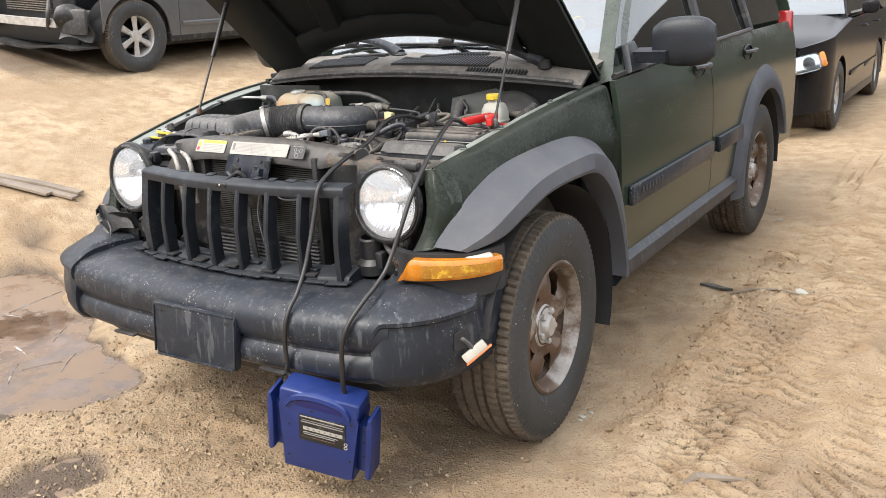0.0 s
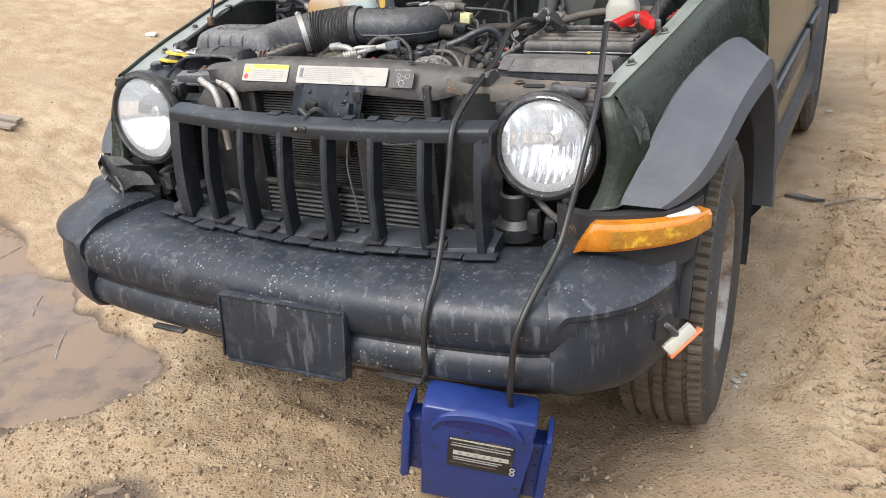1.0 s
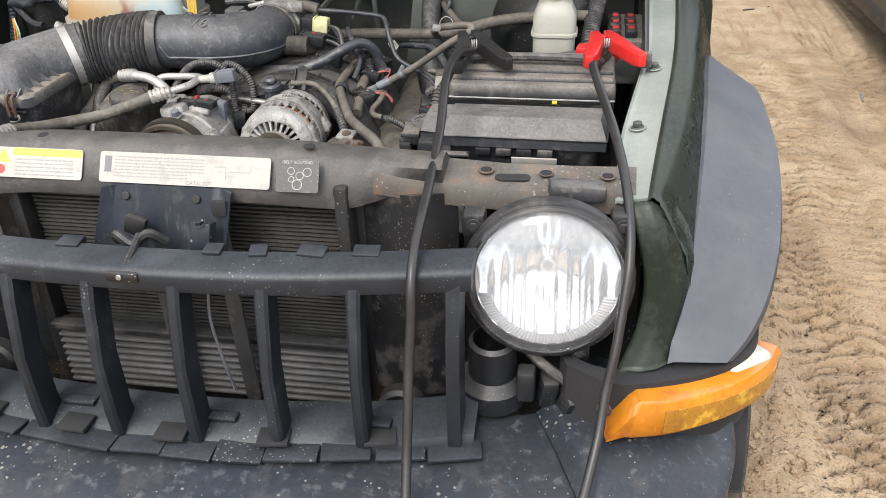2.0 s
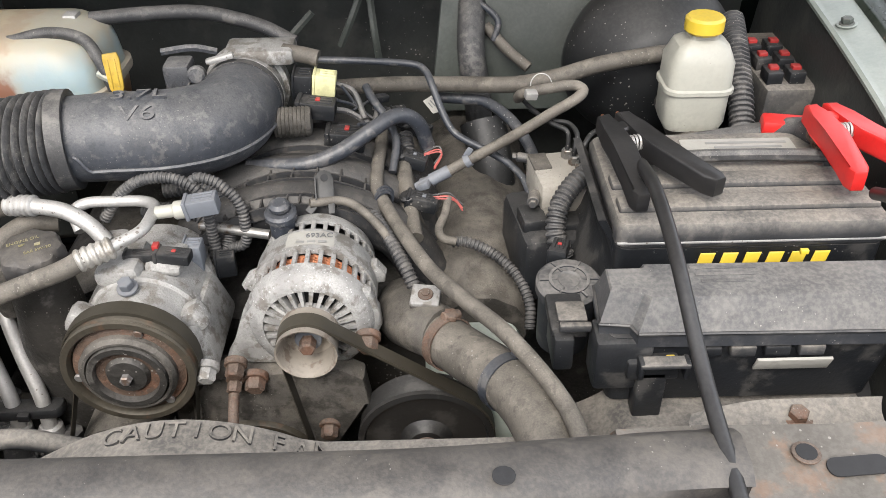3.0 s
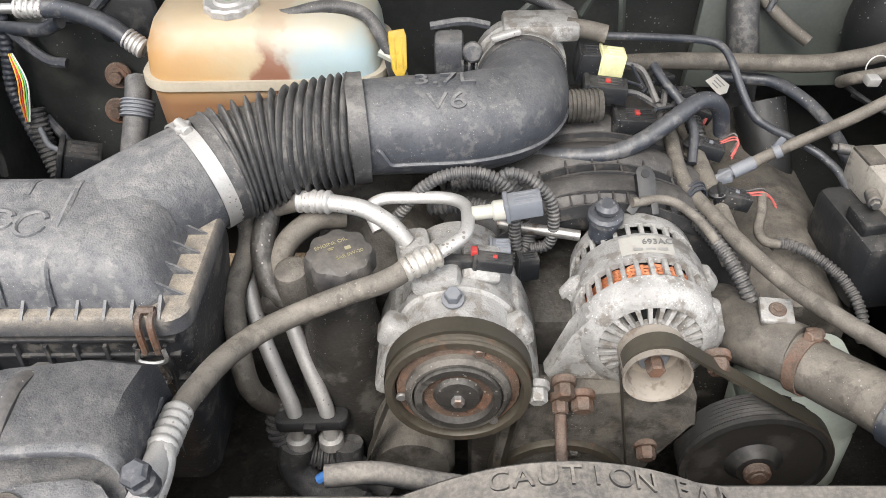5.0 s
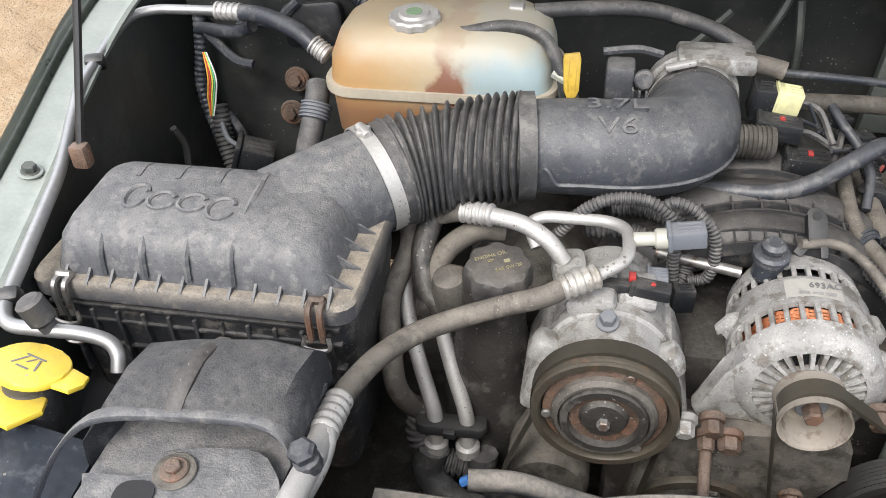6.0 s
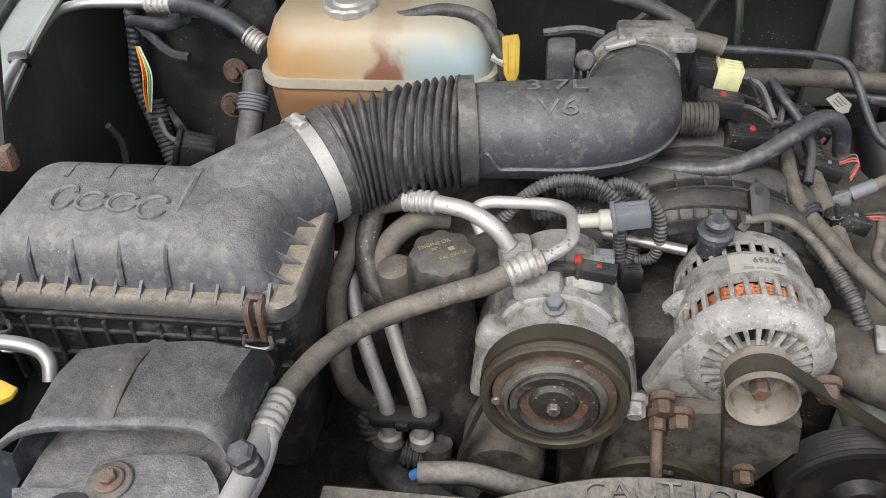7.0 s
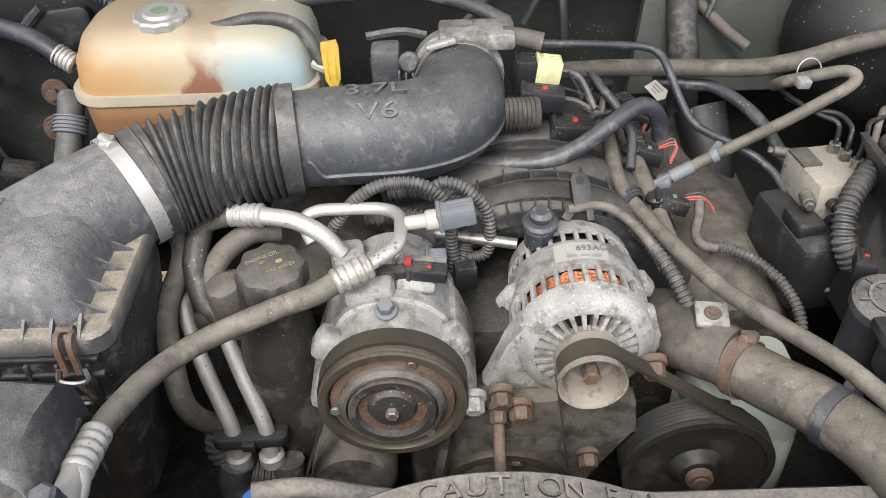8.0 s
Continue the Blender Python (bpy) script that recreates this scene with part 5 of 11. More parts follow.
lamp_line = spline([(0.657, 0.292, 0), (0.74, 0.310, 0), (0.82, 0.352, 0), (0.872, 0.402, 0), (0.898, 0.455, 0)], 8)
bm = bmesh.new()
loops = []
for i, p in enumerate(lamp_line):
    u = i / (len(lamp_line) - 1)
    t = (lamp_line[min(i + 1, len(lamp_line) - 1)] - lamp_line[max(i - 1, 0)]).normalized()
    o = Vector((-t.y, t.x, 0))
    lo, hi = 0.663 + 0.012 * u, 0.668 + (0.060 - 0.006 * u) * min(1, u * 9)
    loops.append([(p.x + o.x * d, p.y + o.y * d, z) for d, z in ((0.004, lo + 0.003), (0.0, lo + (hi - lo) * 0.2), (-0.001, lo + (hi - lo) * 0.8), (0.006, hi), (0.04, hi), (0.04, lo))])
rings(bm, loops)
lamp = part("corner_lamp", bm, M["amber"], suv, "amber turn signal lamp with ribbed lens")
bm = bmesh.new()
loops = []
for i in range(7, len(lamp_line) - 4):
    p, u = lamp_line[i], i / (len(lamp_line) - 1)
    t = (lamp_line[i + 1] - lamp_line[i - 1]).normalized()
    lo, hi = 0.674 + 0.012 * u, 0.715 - 0.004 * u
    loops.append([(p.x - t.y * d, p.y + t.x * d, z) for d, z in ((-0.0022, lo), (-0.0030, (lo + hi) / 2), (-0.0022, hi), (0.002, hi), (0.002, lo))])
rings(bm, loops)
part("lens_panel", bm, M["amber_panel"], lamp, "darker patterned middle of the lens")
for k in range(16):
    u = 6 + k * 1.45
    p = lamp_line[int(u)].lerp(lamp_line[min(int(u) + 1, len(lamp_line) - 1)], u % 1)
    bm = bmesh.new()
    box(bm, (p.x, p.y + 0.0012, 0.694 + 0.0004 * k), (0.003, 0.003, 0.030), 0.001)
    part("lens_rib", bm, M["amber"], lamp)
bm = bmesh.new()
box(bm, (0.842, 0.418, 0.714), (0.085, 0.04, 0.030), 0.013, (0, -4, 42), 3)
part("lamp_back", bm, M["white"], lamp)
bm = bmesh.new()
bolt(bm, (0.652, 0.302, 0.712), (-0.3, -1, 0.1), 0.007, 0.005)
part("lamp_bolt", bm, M["rust"], lamp)
# the corner lamp that is missing on the far side leaves its pale socket
bm = bmesh.new()
sheet(bm, lambda u, v: (-0.722 + 0.052 * v + 0.030 * u * (1 - 0.4 * v), 0.352 - 0.030 * u - 0.016 * math.sin(3.1 * v) + 0.03 * v * v, 0.752 - 0.092 * v + 0.012 * u * math.sin(5 * v)), 5, 10, 0.004, (0, 1, 0))
shell = part("lamp_socket", bm, M["chrome"], suv, "broken clear shell where a corner lamp is missing")
for k in range(4):
    bm = bmesh.new()
    sheet(bm, lambda u, v: (-0.716 + 0.048 * (k + v) / 4 + 0.026 * u, 0.344 - 0.034 * u - 0.012 * math.sin(0.8 * (k + v)), 0.744 - 0.088 * (k + 0.85 * v) / 4), 3, 3, 0.002, (0, 1, 0))
    part("shell_facet", bm, M["white"] if k % 2 else M["chrome"], shell)
bm = bmesh.new()
prism(bm, [(-0.05, 0.045), (0.02, 0.050), (0.11, 0.012), (0.13, -0.012), (0.06, -0.02), (0.02, -0.050), (-0.02, -0.03)], 0.006, facing((-0.655, 0.335, 0.705), (1, 0.1, -0.1), (0, 0.25, 1)), 0.002)
part("lamp_bracket", bm, M["black"], suv)
bm = bmesh.new()
sheet(bm, lambda u, v: (-0.66 + 0.13 * u, 0.335 + 0.05 * v - 0.02 * math.sin(3.1 * u), 0.725 + 0.018 * math.sin(2.4 * u) - 0.10 * v * v), 6, 5, 0.005, (0, 1, 0))
part("lamp_bracket", bm, M["black"], suv)
bm = bmesh.new()
bolt(bm, (-0.640, 0.326, 0.668), (0.1, -1, 0.1), 0.005, 0.004)
part("bracket_screw", bm, M["steel"], suv)
bm = bmesh.new()
tube(bm, [(-0.66, 0.33, 0.70), (-0.62, 0.31, 0.68), (-0.61, 0.30, 0.655), (-0.605, 0.30, 0.64)], 0.003, 6)
part("loose_wire", bm, M["rubber"], suv)
# two pale pipes that rise beside the condenser and bend under the cover
for dx, dy, dz in ((0.0, 0.0, 0.0), (0.040, 0.020, -0.006)):
    bm = bmesh.new()
    tube(bm, [(-0.345 + dx, 0.395 + dy, 0.960 + dz), (-0.318 + dx, 0.378 + dy, 0.957 + dz), (-0.278 + dx, 0.358 + dy, 0.950 + dz), (-0.262 + dx, 0.352 + dy, 0.928 + dz), (-0.258 + dx, 0.352 + dy, 0.890 + dz), (-0.256 + dx, 0.354 + dy, 0.80 + dz)], 0.0085, 10)
    part("coolant_pipe", bm, M["pale_pipe"], suv, "dusty pale aluminium pipe")
bm = bmesh.new()
prism(bm, [(-0.055, -0.08), (0.045, -0.08), (0.045, 0.0), (0.03, 0.028), (0.0, 0.040), (-0.03, 0.030), (-0.055, 0.0)], 0.006, facing((-0.315, 0.405, 0.905), (1, 0.05, 0), (0, 0.1, 1)), 0.002)
part("duct_end", bm, M["cover"], suv)
# side marker hanging from its hole in the bumper corner
bm = bmesh.new()
prism(bm, [(-0.022, -0.028), (0.012, -0.024), (0.026, 0.01), (0.008, 0.03), (-0.02, 0.02)], 0.006, facing((0.838, 0.318, 0.515), (0.55, 0.8, 0), (0, 0, 1)))
part("marker_hole", bm, M["interior"], suv)
mk = facing((0.866, 0.338, 0.478), (0.55, 0.55, 0.55), (-0.5, -0.1, 0.7))
bm = bmesh.new()
box(bm, (0, 0, 0), (0.075, 0.026, 0.018), 0.004, m=mk)
marker = part("side_marker", bm, M["white"], suv, "side marker lamp dangling from its hole")
bm = bmesh.new()
box(bm, (0.004, -0.015, 0), (0.088, 0.006, 0.024), 0.002, m=mk)
part("marker_lens", bm, mat("orange_lens", (0.62, 0.17, 0.06), 0.2, coat=0.5, bump=0.0), marker)
bm = bmesh.new()
tube(bm, [(0.836, 0.318, 0.520), (0.846, 0.318, 0.515), (0.855, 0.328, 0.500), (0.862, 0.336, 0.486)], 0.007, 8)
part("marker_lead", bm, M["rubber"], marker)

# -- wheels --


def tyre_mesh():
    """A tyre round the x axis with ribs, shoulder blocks and grooves."""
    bm = bmesh.new()
    prof = [(-0.085, 0.208), (-0.103, 0.235), (-0.113, 0.285), (-0.108, 0.330), (-0.096, 0.354), (-0.094, 0.364), (-0.066, 0.369), (-0.064, 0.361), (-0.056, 0.361), (-0.054, 0.370), (-0.022, 0.371), (-0.020, 0.362), (-0.012, 0.362), (-0.010, 0.372)]
    prof = prof + [(-x, r) for x, r in reversed(prof)]
    n = 270
    cols = []
    for k in range(n):
        a = 2 * math.pi * k / n
        cut = k % 3 == 0
        col = []
        for x, r in prof:
            shoulder = abs(x) > 0.06 and r > 0.34
            rr = r - (0.008 if cut and shoulder else 0.004 if cut and r > 0.36 else 0)
            aa = a + x * 0.25
            col.append((x, rr * math.cos(aa), rr * math.sin(aa)))
        cols.append(col)
    rings(bm, cols + [cols[0]], closed=False, caps=False)
    bmesh.ops.remove_doubles(bm, verts=bm.verts, dist=1e-5)
    bmesh.ops.recalc_face_normals(bm, faces=bm.faces)
    me = bpy.data.meshes.new("tyre")
    bm.to_mesh(me)
    bm.free()
    me.materials.append(M["tyre"])
    me.materials.append(M["tread"])
    me.polygons.foreach_set("material_index", [1 if max(math.hypot(me.vertices[v].co.y, me.vertices[v].co.z) for v in p.vertices) > 0.355 else 0 for p in me.polygons])
    me.shade_smooth()
    me.set_sharp_from_angle(angle=radians(40))
    return me


def rim_mesh():
    """A steel wheel with five windows and a stepped bowl."""
    bm = bmesh.new()
    n, loops = 100, []
    for r, x in ((0.214, 0.085), (0.218, 0.094), (0.210, 0.098), (0.200, 0.090), (0.194, 0.062), (0.184, 0.046), (0.165, 0.052), (0.140, 0.060), (0.110, 0.062), (0.088, 0.052), (0.068, 0.050), (0.062, 0.060)):
        loop = []
        for k in range(n):
            a = 2 * math.pi * k / n
            c = math.cos(5 * a)
            spoke = 0.014 * c if 0.09 < r < 0.18 else 0
            loop.append((x + spoke, r * math.cos(a), r * math.sin(a)))
        loops.append(loop)
    vs = rings(bm, loops, caps=False)
    # window holes between the spokes
    kill = []
    for f in bm.faces:
        c = f.calc_center_median()
        r, a = math.hypot(c.y, c.z), math.atan2(c.z, c.y)
        if 0.118 < r < 0.186 and math.cos(5 * a) < -0.45:
            kill.append(f)
    bmesh.ops.delete(bm, geom=kill, context="FACES")
    bmesh.ops.solidify(bm, geom=bm.faces[:], thickness=0.006)
    me = bpy.data.meshes.new("rim")
    bmesh.ops.recalc_face_normals(bm, faces=bm.faces)
    bm.to_mesh(me)
    bm.free()
    me.materials.append(M["wheel"])
    me.shade_smooth()
    me.set_sharp_from_angle(angle=radians(40))
    return me


def cap_mesh():
    bm = bmesh.new()
    lathe(bm, [(0.0001, 0.082), (0.03, 0.080), (0.036, 0.072), (0.040, 0.060), (0.066, 0.056), (0.070, 0.050)], Matrix.Rotation(radians(90), 4, "Y"), 32)
    for k in range(5):
        a = 2 * math.pi * (k + 0.5) / 5
        disc(bm, (0.052, 0.052 * math.cos(a), 0.052 * math.sin(a)), (1, 0, 0), 0.011, 0.022, 0.003, 6)
    bmesh.ops.recalc_face_normals(bm, faces=bm.faces)
    me = bpy.data.meshes.new("hub_cap")
    bm.to_mesh(me)
    bm.free()
    me.materials.append(M["alu"])
    me.shade_smooth()
    me.set_sharp_from_angle(angle=radians(35))
    return me


def barrel_mesh():
    bm = bmesh.new()
    lathe(bm, [(0.212, 0.09), (0.19, 0.05), (0.185, -0.09), (0.21, -0.1)], Matrix.Rotation(radians(90), 4, "Y"), 40)
    disc(bm, (-0.02, 0, 0), (-1, 0, 0), 0.15, 0.03, 0.01, 30)
    me = bpy.data.meshes.new("brake_drum")
    bmesh.ops.recalc_face_normals(bm, faces=bm.faces)
    bm.to_mesh(me)
    bm.free()
    me.materials.append(M["rust"])
    me.shade_smooth()
    return me


wheel_meshes = tyre_mesh(), rim_mesh(), cap_mesh(), barrel_mesh()
for x, y, turn, spin in ((0.775, 0.828, 3, 20), (0.765, 3.45, 0, 50), (-0.735, 0.828, 183, 10), (-0.735, 3.45, 180, 0)):
    w = new("wheel", wheel_meshes[1])
    w.parent = suv
    w.matrix_basis = pose(x, y, 0.368, 0, 0, turn) @ Matrix.Rotation(radians(spin), 4, "X")
    if x > 0:
        tagged(w, "rusty silver steel wheel with mud-caked tyre")
    for k, nm in ((0, "tyre"), (2, "hub_cap"), (3, "brake_drum")):
        c = new(nm, wheel_meshes[k])
        c.parent = w

# -- cabin: sides, doors, glass, roof, cowl --
BELT = [(1.365, 1.090), (2.0, 1.112), (2.5, 1.125), (3.3, 1.14), (4.30, 1.145)]


def side_x(z):
    """How far the flank stands out at a height."""
    return lerp_table([(0.40, 0.858), (0.50, 0.871), (0.75, 0.876), (0.95, 0.870), (1.10, 0.846), (1.16, 0.815), (1.45, 0.73), (1.70, 0.64)], z)[0]


def flank(bm, y0, y1, z0, z1, nu=10, nv=8, inset=0.0):
    def f(u, v):
        y = y0 + (y1 - y0) * u
        top = z1(y) if callable(z1) else z1
        low = z0(y) if callable(z0) else z0
        z = low + (top - low) * v
        return (side_x(z) - inset, y, z)
    sheet(bm, f, nu, nv, 0.02, (-1, 0, 0))
    return bm


belt = lambda y: lerp_table(BELT, y)[0]
rear_arch = lambda y: 0.43 if abs(y - 3.45) > 0.47 else 0.37 + math.sqrt(max(0, 0.47 ** 2 - (y - 3.45) ** 2))
for side in (1, -1):
    def put(name, bm, material, parent=suv, label=""):
        if side < 0:
            mirror_x(bm)
        return part(name, bm, material, parent, label)
    for name, y0, y1 in (("front_door", 1.372, 2.486), ("rear_door", 2.494, 3.30)):
        bm = flank(bmesh.new(), y0, y1, (lambda y: max(0.45, rear_arch(y))), belt, 14, 10)
        door = put(name, bm, M["paint"], suv, "dark green car door with black trim")
        bm = bmesh.new()
        box(bm, (0.885, (y0 + min(y1, 3.0)) / 2 + 0.02, 0.665), (0.022, min(y1, 3.0) - y0 - 0.09, 0.075), 0.008)
        put("door_moulding", bm, M["bumper"], door)
        if side > 0 and y0 < 2:
            for k in range(7):
                bm = bmesh.new()
                box(bm, (0.8965, y0 + 0.16 + 0.035 * k, 0.672), (0.002, 0.022, 0.02), 0.0005)
                put("badge_bar", bm, M["bumper"], door)
        yh = y1 - 0.17
        bm = bmesh.new()
        lathe(bm, [(0.0001, 0.0), (0.05, 0.002), (0.056, 0.008), (0.05, 0.011)], Matrix.Translation((0.852, yh, 1.045)) @ Matrix.Rotation(radians(90), 4, "Y") @ Matrix.Diagonal((0.75, 1.6, 1, 1)), 24)
        put("handle_cup", bm, M["black"], door)
        bm = bmesh.new()
        tube(bm, [(0.865, yh - 0.085, 1.05), (0.888, yh - 0.05, 1.052), (0.890, yh + 0.05, 1.052), (0.866, yh + 0.085, 1.05)], 0.012, 8)
        put("door_handle", bm, M["black"], door)
        bm = bmesh.new()
        ytop0, ytop1 = (1.98, 2.47) if y0 < 2 else (2.51, 3.22)
        sheet(bm, lambda u, v: (side_x(1.13 + 0.5 * v) - 0.012, (y0 + 0.06) * (1 - u) * (1 - v) + ytop0 * (1 - u) * v + (y1 - 0.03) * u * (1 - v) + ytop1 * u * v, belt(2.4) + 0.012 + 0.47 * v), 4, 4, 0.004, (-1, 0, 0))
        put("door_window", bm, M["window"], door, "tinted side window")
        bm = bmesh.new()
        tube(bm, [(side_x(1.12) - 0.003, y0 + 0.03, belt(y0) + 0.012), (side_x(1.13) - 0.003, y1 - 0.02, belt(y1) + 0.012)], 0.011, 8)
        put("belt_seal", bm, M["black"], door)
        bm = bmesh.new()
        tube(bm, [(side_x(1.14) - 0.006, y1 - 0.015, belt(y1)), (side_x(1.60) - 0.006, ytop1 + 0.01, 1.60)], 0.028, 8)
        put("window_post", bm, M["black"], door)
    bm = flank(bmesh.new(), 3.308, 4.26, rear_arch, belt, 24, 8)
    put("rear_quarter", bm, M["paint"], suv, "dark green rear quarter panel")
    bm = bmesh.new()
    sheet(bm, lambda u, v: (side_x(1.15 + 0.45 * v) - 0.012, 3.36 + 0.72 * u, 1.165 + 0.42 * v), 4, 4, 0.004, (-1, 0, 0))
    put("quarter_window", bm, M["window"], suv)
    bm = bmesh.new()
    box(bm, (0.80, 4.235, 1.03), (0.09, 0.05, 0.36), 0.02)
    put("tail_lamp", bm, M["red_lens"], suv, "tall red tail lamp")
    # sill step
    bm = bmesh.new()
    rings(bm, [[(x, y, z) for x, z in ((0.74, 0.33), (0.865, 0.345), (0.892, 0.38), (0.888, 0.425), (0.862, 0.452), (0.80, 0.452))] for y in (1.34, 1.40, 2.2, 2.95, 3.02)])
    put("sill_trim", bm, M["bumper"], suv)
    # rear flare
    ii = [(math.cos(a) * 0.455, math.sin(a) * 0.455) for a in np.linspace(math.pi * 1.03, 0.30, 26)]
    bm = bmesh.new()
    loops = []
    for k, (cy, cz) in enumerate(ii):
        wide = 0.115 + 0.02 * math.sin(math.pi * k / 25)
        o = 1 + wide / 0.455
        loops.append([(0.80, 3.45 + cy, 0.37 + cz), (0.905, 3.45 + cy, 0.37 + cz), (0.912, 3.45 + cy * 1.05, 0.37 + cz * 1.05), (0.902, 3.45 + cy * (o * 0.6 + 0.4), 0.37 + cz * (o * 0.6 + 0.4)), (0.866, 3.45 + cy * o, 0.37 + cz * o)])
    rings(bm, loops, closed=False)
    bmesh.ops.solidify(bm, geom=bm.faces[:], thickness=0.004)
    put("wheel_arch_flare", bm, M["flare"], suv, "faded grey plastic wheel arch flare")
    bm = bmesh.new()
    lathe(bm, [(0.452, -0.02), (0.452, 0.29), (0.15, 0.30)], Matrix.Translation((0.85, 3.45, 0.37)) @ Matrix.Rotation(radians(-90), 4, "Y"), 28, -95, 95)
    put("wheel_housing", bm, M["interior"], suv)
    # windscreen pillar
    bm = bmesh.new()
    loops = []
    for t in np.linspace(0, 1, 8):
        c = Vector((0.805, 1.43, 1.09)).lerp(Vector((0.62, 2.08, 1.66)), t)
        loops.append([c + Vector(d) for d in ((-0.045, -0.03, -0.02), (0.02, -0.03, 0.0), (0.03, 0.05, 0.0), (-0.02, 0.08, -0.03))])
    rings(bm, loops)
    put("windscreen_pillar", bm, M["paint"])
    # door mirror
    bm = bmesh.new()
    prism(bm, [(0, 0), (0.17, 0), (0.10, 0.11), (0.03, 0.10)], 0.03, facing((0.835, 1.50, 1.10), (0, 1, 0), (-0.3, 0, 1)), 0.006)
    put("mirror_base", bm, M["grille"])
    bm = bmesh.new()
    rings(bm, [[(x, y, z) for y, z in ((1.56 - d, 1.135), (1.55 - d, 1.175), (1.63, 1.185), (1.64, 1.14))] for x, d in ((0.84, 0), (0.90, 0.0), (0.965, 0.01))])
    put("mirror_arm", bm, M["grille"])
    bm = bmesh.new()
    loops = []
    for t in np.linspace(0, 1, 9):
        s = (0.62, 0.86, 0.95, 0.99, 1, 1, 0.97, 0.88, 0.62)[int(round(t * 8))]
        poly = round_rect(0.145 * s, 0.175 * s, 0.062 * s, 6)
        loops.append([(0.905 + 0.215 * t, 1.605 + 0.55 * a * (1 - 0.25 * t) + 0.02 * t, 1.205 + b) for a, b in poly])
    rings(bm, loops)
    mirror = put("mirror_shell", bm, M["grille"], suv, "matt black door mirror shell")
    bm = bmesh.new()
    prism(bm, round_rect(0.185, 0.14, 0.03), 0.003, facing((1.012, 1.646, 1.205), (-1, 0.05, 0), (0, 0, 1)))
    put("mirror_glass", bm, M["chrome"], mirror)

# floor pan, firewall, engine bay bottom
bm = bmesh.new()
box(bm, (CX, 2.85, 0.44), (1.60, 2.8, 0.10), 0.02)
part("floor_pan", bm, M["interior"], suv)
bm = bmesh.new()
sheet(bm, lambda u, v: (-0.66 + 1.36 * u, 1.375 + 0.03 * math.sin(6 * u) * v + 0.06 * v, 1.12 - 0.62 * v), 20, 10, 0.01, (0, 1, 0))
part("firewall", bm, M["bay_black"], suv)
bm = bmesh.new()
sheet(bm, lambda u, v: (-0.62 + 1.28 * u, 0.5 + 0.9 * v, 0.42 + 0.03 * math.sin(7 * u) * math.sin(5 * v)), 12, 10, 0.02, (0, 0, -1))
part("undertray", bm, M["oily"], suv)

# cowl panel with vents and wipers
COWL_Z = [(1.20, 1.082), (1.225, 1.094), (1.28, 1.126), (1.34, 1.142), (1.44, 1.156), (1.56, 1.172), (1.62, 1.180)]


def cowl_point(u, v):
    x = -0.72 + 1.48 * u
    bow = 0.075 * (1 - ((x - CX) / 0.74) ** 2)
    y = 1.28 - bow + (0.36 - 0.02) * v
    z = lerp_table(COWL_Z, y + bow - 0.07)[0] + (0.045 - 0.025 * v) * (1 - ((x - CX) / 0.74) ** 2) - 0.010 * math.exp(-(((x - 0.05) / 0.09) ** 2)) * step(0.2, 0.5, v)
    return (x, y, z)


bm = bmesh.new()
sheet(bm, cowl_point, 40, 14, 0.012, (0, 0, -1))
cowl = part("cowl_panel", bm, M["dusty"], suv, "weathered black plastic cowl below the windscreen")
bm = bmesh.new()
tube(bm, [Vector(cowl_point(u, 0.0)) + Vector((0, 0.004, 0.006)) for u in np.linspace(0.02, 0.98, 14)], 0.010, 8, 3)
part("cowl_seal", bm, M["rubber"], cowl)
for u0, u1, v0, v1 in ((0.15, 0.37, 0.16, 0.46), (0.46, 0.75, 0.16, 0.48), (0.20, 0.37, 0.56, 0.68), (0.49, 0.69, 0.58, 0.72), (0.70, 0.86, 0.04, 0.13)):
    bm = bmesh.new()
    sheet(bm, lambda u, v: Vector(cowl_point(u0 + (u1 - u0) * u, v0 + (v1 - v0) * v)) + Vector((0, 0, 0.003)), 12, 4, 0.002, (0, 0, -1))
    vent = part("cowl_vent", bm, M["interior"], cowl)
    count = int((u1 - u0) * 120)
    for k in range(count):
        a = u0 + (u1 - u0) * (k + 0.5) / count
        bm = bmesh.new()
        p, q = Vector(cowl_point(a, v0)) + Vector((0, 0, 0.005)), Vector(cowl_point(a, v1)) + Vector((0, 0, 0.005))
        w = Vector((0.0025, 0, 0))
        rings(bm, [[p - w, p + w, p + w * 0.8 + Vector((0, 0, 0.004)), p - w * 0.8 + Vector((0, 0, 0.004))], [q - w, q + w, q + w * 0.8 + Vector((0, 0, 0.004)), q - w * 0.8 + Vector((0, 0, 0.004))]])
        part("slat", bm, M["black"], vent, smooth=0)
